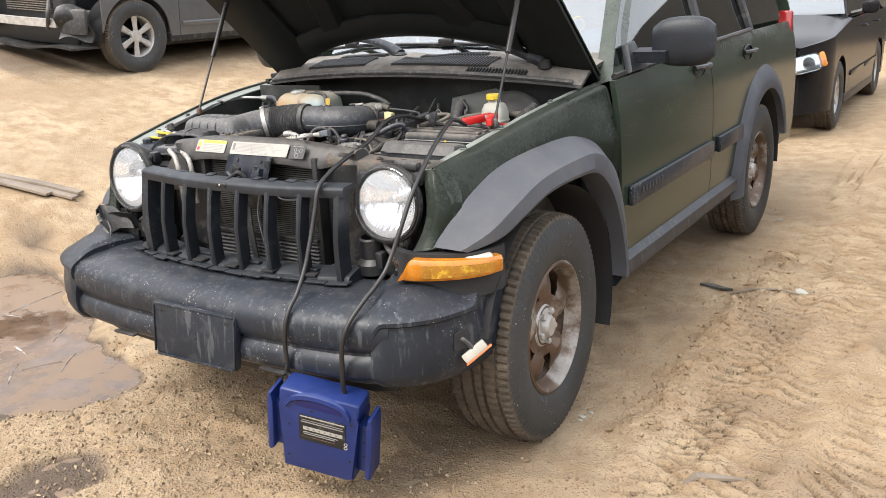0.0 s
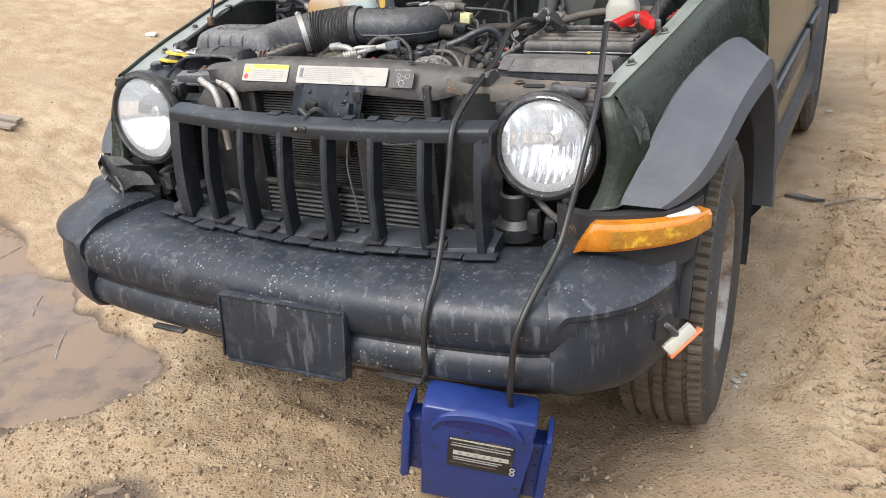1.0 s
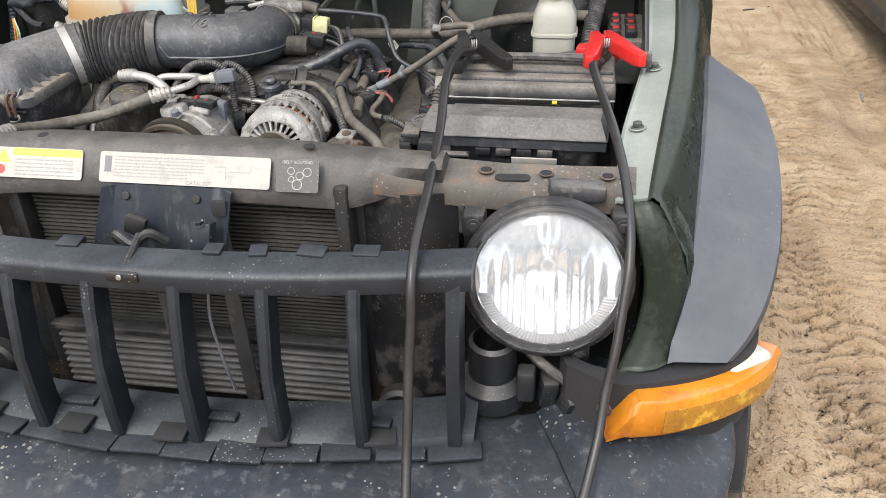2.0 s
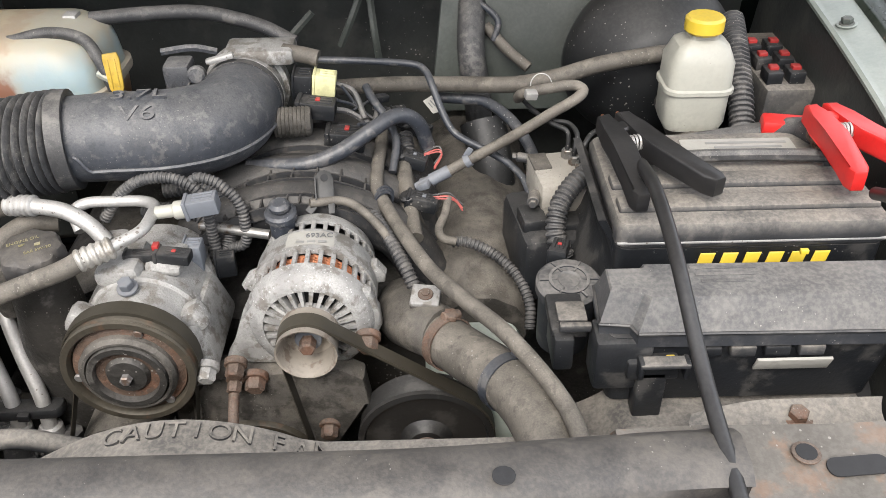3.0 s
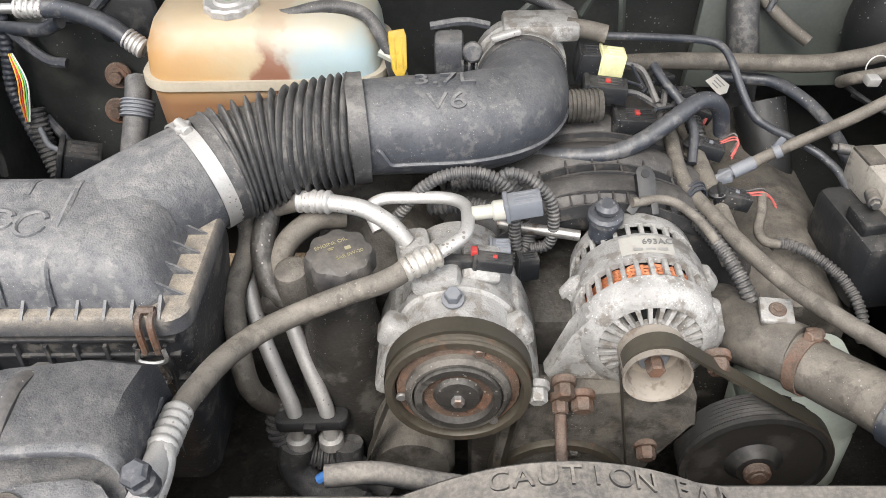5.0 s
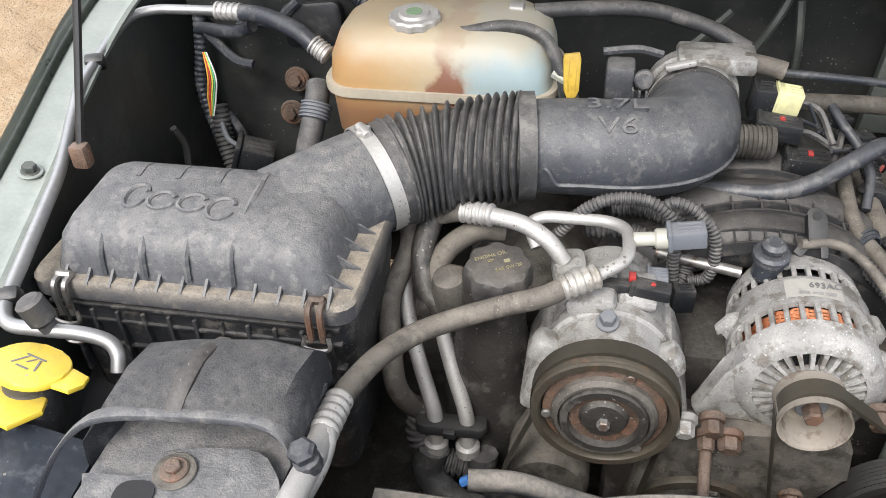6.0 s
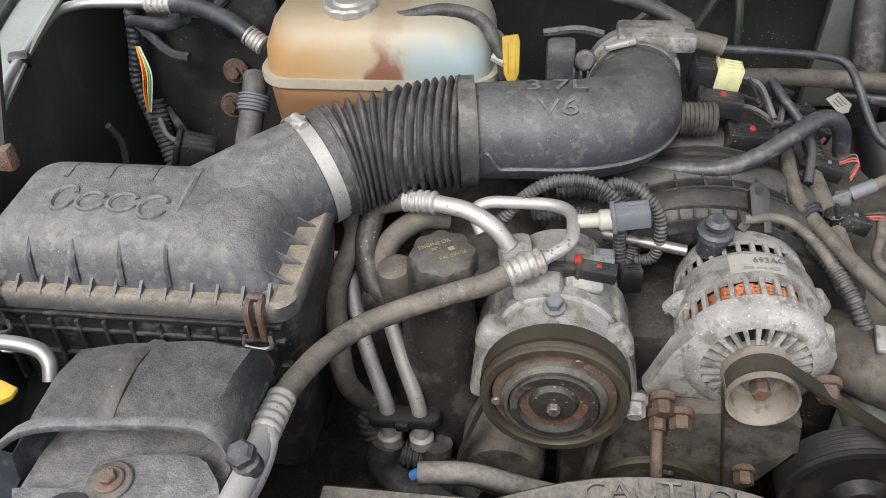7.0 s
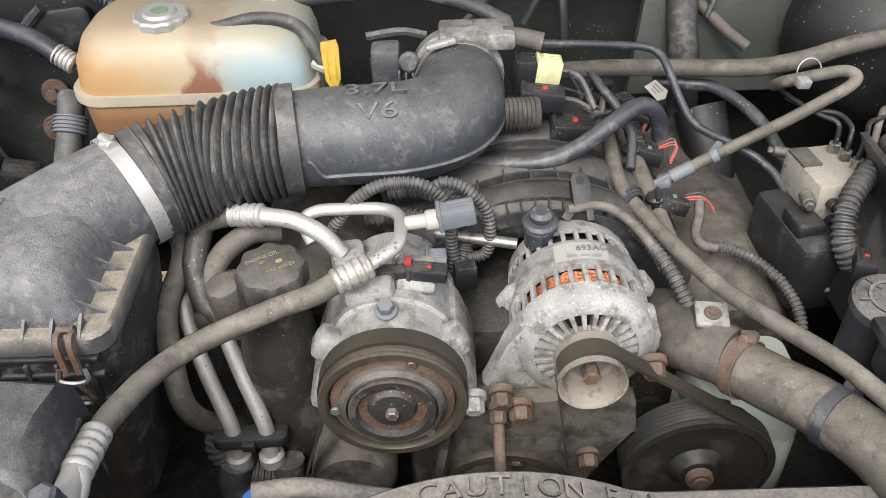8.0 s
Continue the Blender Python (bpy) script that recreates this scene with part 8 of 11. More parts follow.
connector((0.088, 1.052, 0.928), (0.052, 0.034, 0.026), (0, 4, -2), "black", lead=[(0.125, 1.07, 0.935), (0.13, 1.09, 0.95)])

# -- coolant tank --
ct = thing("coolant_tank", "aged translucent coolant tank stained amber and milky blue", "coolant tank")
bm = bmesh.new()
TX, TY = -0.336, 1.098
loops = []
for z, k, r in ((0.920, 0.80, 0.03), (0.928, 0.92, 0.035), (0.94, 0.97, 0.04), (0.990, 0.985, 0.035), (0.9955, 0.985, 0.035), (0.996, 1.03, 0.038), (1.004, 1.03, 0.038), (1.0045, 0.985, 0.035), (1.035, 0.97, 0.04), (1.055, 0.92, 0.045), (1.066, 0.80, 0.045), (1.070, 0.62, 0.04)):
    loops.append([(TX + a, TY + b + 0.008 * (z > 1.05), z) for a, b in round_rect(0.268 * k, 0.150 * k, min(r, 0.07 * k), 6)])
rings(bm, loops)
part("tank_shell", bm, M["tank"], ct, "aged translucent coolant tank stained amber and blue")
bm = bmesh.new()
rings(bm, [[(TX + a, TY + b, z) for a, b in round_rect(0.268 * k, 0.150 * k, 0.038, 6)] for z, k in ((0.9945, 0.99), (0.9945, 1.038), (1.0005, 1.042), (1.0060, 1.038), (1.0060, 0.99))])
part("tank_seam", bm, M["seam"], ct, "pale welded seam round the tank")
bm = bmesh.new()
lathe(bm, [(0.030, 0.0), (0.031, 0.012), (0.026, 0.014), (0.026, 0.018)], aim((-0.367, 1.075, 1.050), (0, -0.05, 1)), 28)
part("filler_neck", bm, M["rubber"], ct)
bm = bmesh.new()
loops = []
for z, r, amp in ((0.0, 0.026, 0.0), (0.003, 0.0298, 0.0011), (0.010, 0.0298, 0.0011), (0.0125, 0.0275, 0.0007), (0.0120, 0.019, 0.0), (0.0150, 0.0165, 0.0), (0.0150, 0.0001, 0)):
    loops.append([aim((-0.367, 1.075, 1.066), (0, -0.05, 1)) @ Vector(((r + amp * math.cos(12 * a)) * math.cos(a), (r + amp * math.cos(12 * a)) * math.sin(a), z)) for a in (2 * math.pi * k / 72 for k in range(72))])
rings(bm, loops)
part("radiator_cap", bm, M["alu"], ct, "dull metal radiator cap")
bm = bmesh.new()
disc(bm, (-0.367, 1.0745, 1.0810), (0, -0.05, 1), 0.0095, 0.001, 0.0003, 20)
part("cap_badge", bm, mat("green_badge", (0.18, 0.27, 0.16), 0.6, bump=0.0), ct)
hose("overflow_hose", [(-0.334, 1.072, 1.058), (-0.305, 1.062, 1.064), (-0.26, 1.065, 1.072), (-0.22, 1.06, 1.066), (-0.200, 1.045, 1.045), (-0.190, 1.040, 1.015), (-0.188, 1.05, 0.97)], 0.0075, "rubber", parent=ct)
bm = bmesh.new()
tube(bm, [(-0.203, 1.04, 1.03), (-0.19, 1.035, 1.025), (-0.18, 1.035, 1.02)], 0.005, 6)
part("tank_nub", bm, M["tank"], ct)
# dipstick with its yellow grip
bm = bmesh.new()
grip_m = facing((-0.182, 1.034, 1.030), (1, 0.2, 0), (-0.12, 0.15, 1))
prism(bm, [(-0.009, 0.026), (0.008, 0.027), (0.010, 0.020), (0.0085, -0.016), (0.004, -0.026), (-0.004, -0.026), (-0.0085, -0.016), (-0.010, 0.020)], 0.006, grip_m @ Matrix.Translation((0, 0, -0.003)), 0.0018)
part("dipstick_grip", bm, M["amber_grip"], engine, "amber plastic dipstick handle")
bm = bmesh.new()
for q in (-0.004, 0.004):
    box(bm, (q, 0.002, 0.0032), (0.0016, 0.036, 0.0016), 0.0005, m=grip_m)
part("grip_rib", bm, M["amber_grip"], engine)
hose("dipstick_tube", [(-0.178, 1.036, 1.005), (-0.170, 1.05, 0.95), (-0.15, 1.07, 0.88), (-0.13, 1.06, 0.80)], 0.005, "steel")

# -- oil filler --
M["oil_print"] = mat("worn_yellow_print", (0.24, 0.21, 0.08), 0.6, dust=0.5, bump=0.0)
oil = thing("oil_filler", "dusty black oil filler cap and neck with yellow print", "oil cap")
bm = bmesh.new()
loops = []
for z, r, amp in ((0.0, 0.030, 0.0), (0.003, 0.0335, 0.0020), (0.020, 0.0335, 0.0020), (0.026, 0.0310, 0.0016), (0.029, 0.025, 0.0), (0.029, 0.0001, 0)):
    loops.append([aim((-0.234, 0.818, 0.905), (0.02, -0.10, 1)) @ Vector(((r + amp * math.cos(8 * a)) * math.cos(a), (r + amp * math.cos(8 * a)) * math.sin(a), z)) for a in (2 * math.pi * k / 80 for k in range(80))])
rings(bm, loops)
part("oil_cap", bm, M["cover"], oil, "dusty black oil cap with yellow print")
om = facing((-0.234, 0.8155, 0.9345), (1, 0, -0.02), (0, 1, 0.10)) @ Matrix.Diagonal((0.74, 0.74, 1, 1))
lettering("printed_words", "ENGINE OIL", 0.0085, om @ Matrix.Translation((-0.011, 0.010, 0)) @ Matrix.Rotation(radians(28), 4, "Z"), M["oil_print"], oil, 0.0002)
lettering("printed_words", "SAE 5W-20", 0.0080, om @ Matrix.Translation((0.016, -0.008, 0)) @ Matrix.Rotation(radians(-62 + 90), 4, "Z"), M["oil_print"], oil, 0.0002)
for c, s in (((-0.010, 0.002, 0), (0.009, 0.0012, 0.0005)), ((-0.010, -0.001, 0), (0.006, 0.0012, 0.0005)), ((0.012, 0.004, 0), (0.008, 0.006, 0.0005))):
    bm = bmesh.new()
    box(bm, c, s, 0, (0, 0, 25), m=om)
    part("print_sign", bm, M["oil_print"], oil)
bm = bmesh.new()
lathe(bm, [(0.030, 0.05), (0.034, 0.02), (0.038, -0.03), (0.048, -0.09), (0.055, -0.16), (0.052, -0.30)], aim((-0.242, 0.83, 0.865), (0.02, -0.08, 1)), 28)
part("filler_pipe", bm, M["oily"], oil)
bm = bmesh.new()
lathe(bm, [(0.0001, 0.040), (0.010, 0.040), (0.017, 0.036), (0.020, 0.026), (0.021, 0.0), (0.020, -0.03)], aim((-0.282, 0.828, 0.868), (-0.1, -0.15, 1)), 20)
part("filler_lug", bm, M["engine"], oil)

# -- air-conditioning lines --


def ferrule(bm, a, b, r):
    """A crimped metal sleeve from a to b with rings."""
    a, b = Vector(a), Vector(b)
    L = (b - a).length
    prof = [(r * 0.7, 0)]
    for k in range(5):
        t0 = L * (k + 0.1) / 5
        prof += [(r, t0), (r * 1.16, t0 + L * 0.05), (r * 1.16, t0 + L * 0.11), (r, t0 + L * 0.16)]
    prof.append((r * 0.7, L))
    lathe(bm, prof, aim(a, b - a), 20)


suction = thing("air_conditioning_line", "grey rubber line with bright crimped sleeves and metal pipe", "refrigerant line")
hose("hose", [(-0.162, 0.783, 0.940), (-0.185, 0.772, 0.932), (-0.225, 0.768, 0.918), (-0.265, 0.757, 0.907), (-0.300, 0.732, 0.906), (-0.325, 0.692, 0.912), (-0.336, 0.645, 0.925), (-0.339, 0.612, 0.935)], 0.0106, "hose_tan", "grey dusty rubber line", suction, seg=14)
bm = bmesh.new()
ferrule(bm, (-0.339, 0.618, 0.934), (-0.3385, 0.570, 0.944), 0.0108)
part("crimp_sleeve", bm, M["alu"], suction, "bright crimped sleeve")
bm = bmesh.new()
ferrule(bm, (-0.170, 0.779, 0.938), (-0.135, 0.797, 0.944), 0.0108)
part("crimp_sleeve", bm, M["pale_pipe"], suction)
bm = bmesh.new()
tube(bm, [(-0.3385, 0.572, 0.944), (-0.337, 0.54, 0.950), (-0.340, 0.50, 0.953), (-0.345, 0.46, 0.945)], 0.0105, 12)
part("metal_pipe", bm, M["alu"], suction)
bm = bmesh.new()
tube(bm, [(-0.137, 0.796, 0.944), (-0.112, 0.818, 0.948), (-0.108, 0.848, 0.947), (-0.112, 0.875, 0.943), (-0.130, 0.890, 0.940), (-0.165, 0.894, 0.938), (-0.195, 0.895, 0.936), (-0.209, 0.886, 0.930), (-0.200, 0.868, 0.915)], 0.0066, 12, 10)
part("metal_pipe", bm, M["alu"], suction)
bm = bmesh.new()
disc(bm, (-0.334, 0.532, 0.953), (-0.1, -0.2, 1), 0.0105, 0.018, 0.003, 12)
disc(bm, (-0.336, 0.529, 0.970), (-0.1, -0.2, 1), 0.011, 0.012, 0.003, 6)
part("service_cap", bm, M["rubber_clean"], suction)
discharge = thing("air_conditioning_line", "short bright metal pipe into the compressor top", "refrigerant line")
hose("hose", [(-0.345, 0.91, 0.90), (-0.31, 0.897, 0.925), (-0.275, 0.890, 0.940)], 0.0105, "hose_tan", "", discharge, seg=12)
bm = bmesh.new()
ferrule(bm, (-0.284, 0.891, 0.938), (-0.247, 0.882, 0.942), 0.0108)
part("crimp_sleeve", bm, M["alu"], discharge)
bm = bmesh.new()
tube(bm, [(-0.249, 0.882, 0.942), (-0.215, 0.876, 0.938), (-0.188, 0.868, 0.925), (-0.170, 0.861, 0.905)], 0.0092, 14)
part("metal_pipe", bm, M["alu"], discharge)
bm = bmesh.new()
disc(bm, (-0.104, 0.853, 0.948), (1, 0.05, 0.10), 0.0075, 0.022, 0.001, 10)
disc(bm, (-0.084, 0.854, 0.950), (1, 0.05, 0.10), 0.0105, 0.016, 0.002, 14)
part("pressure_switch", bm, M["white"], suction, "white pressure switch")
connector((-0.054, 0.857, 0.955), (0.038, 0.022, 0.020), (0, -8, 4), "grey_con", tab=None)
connector((-0.120, 0.818, 0.916), (0.034, 0.013, 0.011), (0, 4, 2), "black", tab=None, name="compressor_plug")
connector((-0.084, 0.818, 0.915), (0.040, 0.018, 0.013), (0, 4, -6), "black", name="compressor_plug")
bm = bmesh.new()
box(bm, (-0.102, 0.824, 0.924), (0.007, 0.010, 0.006), 0.001)
part("plug_clip", bm, M["tab_red"], engine)

# twin metal pipes and their clip
twin = thing("heater_pipe_pair", "two pitted aluminium pipes held by a black clip", "heater pipes")
for off in (0.0, 0.036):
    bm = bmesh.new()
    tube(bm, [(-0.345 + off, 0.862, 0.865), (-0.334 + off, 0.832, 0.825), (-0.318 + off, 0.806, 0.785), (-0.302 + off, 0.785, 0.748), (-0.297 + off, 0.776, 0.725), (-0.297 + off, 0.770, 0.690)], 0.0088, 12)
    disc(bm, (-0.297 + off, 0.773, 0.704), (0, -0.05, -1), 0.0140, 0.018, 0.003, 14)
    part("heater_pipe", bm, M["alu"], twin, "pitted aluminium heater pipe")
bm = bmesh.new()
prism(bm, round_rect(0.080, 0.026, 0.010), 0.014, pose(-0.279, 0.775, 0.720, -8, 0, 3), 0.003)
box(bm, (-0.279, 0.760, 0.730), (0.014, 0.008, 0.010), 0.002)
part("pipe_clip", bm, M["black"], twin)
hose("heater_hose", [(-0.300, 0.772, 0.690), (-0.305, 0.765, 0.655), (-0.275, 0.75, 0.625), (-0.22, 0.74, 0.62)], 0.019, "rubber")
hose("heater_hose", [(-0.243, 0.772, 0.690), (-0.240, 0.765, 0.66), (-0.20, 0.755, 0.63)], 0.017, "rubber")
hose("bay_hose", [(-0.345, 0.905, 0.915), (-0.340, 0.88, 0.890), (-0.352, 0.83, 0.860), (-0.345, 0.79, 0.820), (-0.338, 0.775, 0.780), (-0.325, 0.790, 0.735), (-0.30, 0.82, 0.69)], 0.0120, "hose_tan", "tan dusty coolant hose")
hose("bay_hose", [(-0.240, 0.905, 0.905), (-0.268, 0.895, 0.910), (-0.295, 0.873, 0.900), (-0.306, 0.850, 0.880), (-0.308, 0.835, 0.850)], 0.0125, "hose_tan", "tan dusty coolant hose")
hose("bay_hose", [(-0.318, 0.895, 0.92), (-0.322, 0.862, 0.895), (-0.31, 0.835, 0.865), (-0.285, 0.825, 0.85)], 0.013, "oily")
bm = bmesh.new()
box(bm, (-0.308, 0.832, 0.850), (0.034, 0.024, 0.024), 0.008, (0, 25, 20))
part("hose_joint", bm, M["oily"], engine)
hose("conduit", [(-0.312, 0.80, 0.735), (-0.320, 0.785, 0.70), (-0.30, 0.775, 0.672), (-0.26, 0.775, 0.66)], 0.013, "rubber", ridge=0.003, pitch=0.007)

# -- far wing: metal line, loom, plug and heater fittings --
line2 = thing("air_conditioning_line", "bare aluminium pipe running along the inner wing", "refrigerant line")
bm = bmesh.new()
tube(bm, [(-0.531, 0.607, 0.945), (-0.533, 0.616, 0.957), (-0.543, 0.622, 0.965), (-0.566, 0.622, 0.971), (-0.600, 0.617, 0.976), (-0.627, 0.616, 0.979), (-0.640, 0.630, 0.983), (-0.645, 0.651, 0.988), (-0.652, 0.690, 0.996), (-0.665, 0.747, 1.004), (-0.680, 0.806, 1.012), (-0.712, 0.890, 1.022), (-0.731, 0.945, 1.029), (-0.742, 1.005, 1.033), (-0.758, 1.090, 1.035), (-0.758, 1.132, 1.036), (-0.735, 1.152, 1.036), (-0.700, 1.158, 1.035), (-0.640, 1.160, 1.035)], 0.0066, 12)
part("metal_pipe", bm, M["pipe"], line2, "bare aluminium pipe along the wing")
for p in ((-0.741, 1.000, 1.033), (-0.643, 0.642, 0.986)):
    bm = bmesh.new()
    box(bm, p, (0.024, 0.015, 0.021), 0.005, (30, 0, 20))
    part("pipe_clip", bm, M["black"], line2)
bm = bmesh.new()
ferrule(bm, (-0.656, 1.160, 1.035), (-0.617, 1.157, 1.035), 0.0105)
part("crimp_sleeve", bm, M["alu"], line2)
bm = bmesh.new()
ferrule(bm, (-0.504, 1.097, 1.025), (-0.482, 1.090, 1.012), 0.011)
part("crimp_sleeve", bm, M["alu"], line2)
hose("hose", [(-0.619, 1.157, 1.035), (-0.590, 1.146, 1.038), (-0.560, 1.130, 1.038), (-0.522, 1.106, 1.034), (-0.499, 1.094, 1.022)], 0.0112, "rubber_clean", "", line2)
bm = bmesh.new()
disc(bm, (-0.592, 0.619, 0.974), (-0.25, 0, 1), 0.008, 0.012, 0.002, 14)
p0 = Vector((-0.594, 0.619, 0.984))
disc(bm, p0, (-0.3, -0.05, 1), 0.0125, 0.026, 0.003, 12)
part("service_cap", bm, M["rubber"], line2)
hose("wiring_loom", [(-0.715, 1.225, 1.005), (-0.720, 1.215, 0.945), (-0.725, 1.205, 0.895), (-0.705, 1.185, 0.835), (-0.675, 1.155, 0.785), (-0.645, 1.125, 0.735)], 0.0085, "rubber_clean", "black taped wiring loom", ridge=0.0012, pitch=0.008)
hose("wiring_loom", [(-0.715, 1.215, 0.985), (-0.685, 1.200, 0.990), (-0.645, 1.185, 0.995), (-0.615, 1.175, 1.010)], 0.009, "rubber_clean")
for k, (c, x) in enumerate((((0.6, 0.06, 0.05), 0.0), ((0.7, 0.6, 0.1), 0.003), ((0.15, 0.45, 0.2), 0.006), ((0.75, 0.75, 0.72), 0.009), ((0.7, 0.35, 0.05), -0.003))):
    bm = bmesh.new()
    tube(bm, [(-0.702 + x * 0.4, 1.190, 0.960), (-0.693 + x, 1.175, 0.930), (-0.697 + x, 1.170, 0.900), (-0.701 + x * 0.4, 1.170, 0.870)], 0.0011, 6)
    part("bare_wire", bm, mat("wire_colour", c, 0.5, bump=0.0), engine)
connector((-0.635, 1.140, 0.820), (0.055, 0.045, 0.05), (0, 20, 15), "black", tab=None)
hose("wiring_loom", [(-0.690, 1.175, 0.855), (-0.675, 1.155, 0.843), (-0.655, 1.145, 0.837)], 0.004, "grey_con")
for k in range(4):
    bm = bmesh.new()
    tube(bm, [(-0.650 + 0.006 * k, 1.123, 0.803), (-0.650 + 0.007 * k, 1.115, 0.780), (-0.640 + 0.005 * k, 1.110, 0.755)], 0.002, 5)
    part("bare_wire", bm, mat("pale_wire", (0.35, 0.38, 0.25), 0.6, bump=0.0), engine)
hose("corrugated_conduit", [(-0.700, 1.195, 0.875), (-0.690, 1.175, 0.825), (-0.665, 1.145, 0.765), (-0.645, 1.125, 0.715)], 0.012, "rubber", ridge=0.0025, pitch=0.007)
hose("corrugated_conduit", [(-0.50, 1.20, 1.06), (-0.47, 1.185, 1.055), (-0.445, 1.17, 1.04), (-0.43, 1.16, 1.01)], 0.010, "rubber_clean", ridge=0.0025, pitch=0.006)
hose("heater_hose", [(-0.504, 1.100, 0.968), (-0.502, 1.080, 0.955), (-0.504, 1.065, 0.935), (-0.507, 1.040, 0.908), (-0.506, 1.010, 0.886)], 0.0155, "rubber")
bm = bmesh.new()
ferrule(bm, (-0.502, 1.080, 0.952), (-0.504, 1.065, 0.935), 0.0175)
part("hose_sleeve", bm, M["grey_con"], engine)
bm = bmesh.new()
prism(bm, round_rect(0.075, 0.10, 0.01), 0.01, facing((-0.470, 1.23, 0.90), (1, 0, 0), (0, 0.1, 1)), 0.002)
bolt(bm, (-0.470, 1.22, 0.925), (0, -1, 0.2), 0.012, 0.012)
bolt(bm, (-0.470, 1.22, 0.875), (0, -1, 0.2), 0.012, 0.012)
part("firewall_bracket", bm, M["rust"], suv)
bm = bmesh.new()
lathe(bm, [(0.0001, 0.012), (0.030, 0.010), (0.040, 0.0), (0.045, -0.012), (0.050, -0.014), (0.050, -0.05)], aim((-0.415, 1.07, 0.900), (0, -0.1, 1)), 28)
part("strut_mount", bm, M["grey_con"], suv)

bm = bmesh.new()
sheet(bm, lambda u, v: (-0.735 + 0.34 * u, 1.245 + 0.05 * (1 - v) * u - 0.030 * math.exp(-((u - 0.22) / 0.10) ** 2 - ((v - 0.72) / 0.16) ** 2) - 0.024 * math.exp(-((u - 0.62) / 0.14) ** 2 - ((v - 0.60) / 0.22) ** 2) - 0.012 * step(0.80, 0.84, v), 0.62 + 0.46 * v), 26, 22, 0.008, (0, 1, 0))
case = part("heater_case", bm, M["bay_black"], suv, "grimy black heater case on the firewall")
for bx, bz in ((-0.585, 0.905), (-0.600, 0.850), (-0.470, 0.960)):
    bm = bmesh.new()
    disc(bm, (bx, 1.232, bz), (0, -1, 0.2), 0.019, 0.006, 0.002, 18)
    bolt(bm, (bx, 1.226, bz + 0.001), (0, -1, 0.2), 0.009, 0.008)
    part("case_bolt", bm, M["rust"], case)
for pts in ([(-0.70, 1.205, 0.985), (-0.66, 1.195, 0.950), (-0.63, 1.190, 0.945)], [(-0.69, 1.20, 0.86), (-0.665, 1.19, 0.82), (-0.66, 1.185, 0.78)], [(-0.560, 1.215, 1.030), (-0.600, 1.21, 1.000), (-0.650, 1.205, 1.000)]):
    bm = bmesh.new()
    tube(bm, pts, 0.007, 8)
    part("case_tube", bm, M["rubber_clean"], case)
bm = bmesh.new()
prism(bm, round_rect(0.085, 0.062, 0.012), 0.016, facing((-0.545, 1.228, 0.995), (1, 0.05, 0.1), (0, 0.1, 1)), 0.005)
part("case_lid", bm, M["black"], case)
for y, z, L in ((0.98, 0.86, 0.10), (1.08, 0.90, 0.06), (0.90, 0.80, 0.05)):
    bm = bmesh.new()
    tube(bm, [(-0.722 + 0.01 * (y > 1), y, z), (-0.716 + 0.01 * (y > 1), y + 0.01, z - L * 0.5), (-0.716 + 0.01 * (y > 1), y + 0.005, z - L)], 0.005, 6)
    part("wall_clip", bm, M["bay_black"], suv)

# -- inlet duct, washer filler, front left corner --
duct = thing("inlet_duct", "weathered black plastic air inlet duct beside the radiator", "air duct")
bm = bmesh.new()
DX0, DX1 = -0.515, -0.358
loops = []
for y, z, grow in ((0.532, 0.984, 0.002), (0.545, 0.992, 0.0), (0.575, 0.999, -0.003), (0.605, 0.996, -0.010), (0.622, 0.978, -0.014), (0.628, 0.93, -0.014)):
    s = 0.15 * (y - 0.49)
    loops.append([(x + s, y + dy, z - dz) for x, dy, dz in ((DX0 - grow, -0.02, 0.07), (DX0 - grow, -0.012, 0.022), (DX0 + 0.012, -0.004, 0.004), (DX0 + 0.05, 0.0, -0.002), (DX1 - 0.05, 0.008, -0.002), (DX1 - 0.012, 0.008, 0.004), (DX1 + grow, 0.004, 0.022), (DX1 + grow, 0.0, 0.07))])
rings(bm, loops, closed=False)
bmesh.ops.solidify(bm, geom=bm.faces[:], thickness=0.004)
part("duct_hood", bm, M["airbox"], duct, "weathered black plastic air inlet hood")
bm = bmesh.new()
rib = spline([(-0.440, 0.535, 0.986), (-0.437, 0.560, 0.998), (-0.434, 0.590, 1.000), (-0.430, 0.618, 0.987)], 5)
rings(bm, [[p + Vector(d) for d in ((-0.008, 0, -0.006), (-0.007, 0, 0.0015), (-0.004, 0, 0.0035), (0.004, 0, 0.0035), (0.007, 0, 0.0015), (0.008, 0, -0.006))] for p in rib])
part("duct_rib", bm, M["cover"], duct)
bm = bmesh.new()
lip = spline([(-0.530, 0.440, 0.925), (-0.526, 0.470, 0.950), (-0.518, 0.500, 0.972), (-0.497, 0.524, 0.986), (-0.44, 0.534, 0.988), (-0.375, 0.540, 0.985), (-0.352, 0.535, 0.972), (-0.347, 0.526, 0.950), (-0.349, 0.52, 0.93)], 5)
rings(bm, [[(p.x, p.y - 0.003, p.z - 0.001), (p.x, p.y - 0.002, p.z + 0.002), (p.x, p.y + 0.002, p.z + 0.003), (p.x, p.y + 0.010, p.z), (p.x, p.y + 0.008, p.z - 0.004), (p.x, p.y - 0.002, p.z - 0.004)] for p in lip])
part("duct_lip", bm, M["airbox"], duct)
bm_floor = bmesh.new()
sheet(bm_floor, lambda u, v: (DX0 + 0.004 + 0.150 * u + 0.012 * v, 0.445 + 0.175 * v, 0.934 + 0.014 * v + 0.008 * math.sin(u * 6.3) * v), 12, 10, 0.004, (0, 0, -1))
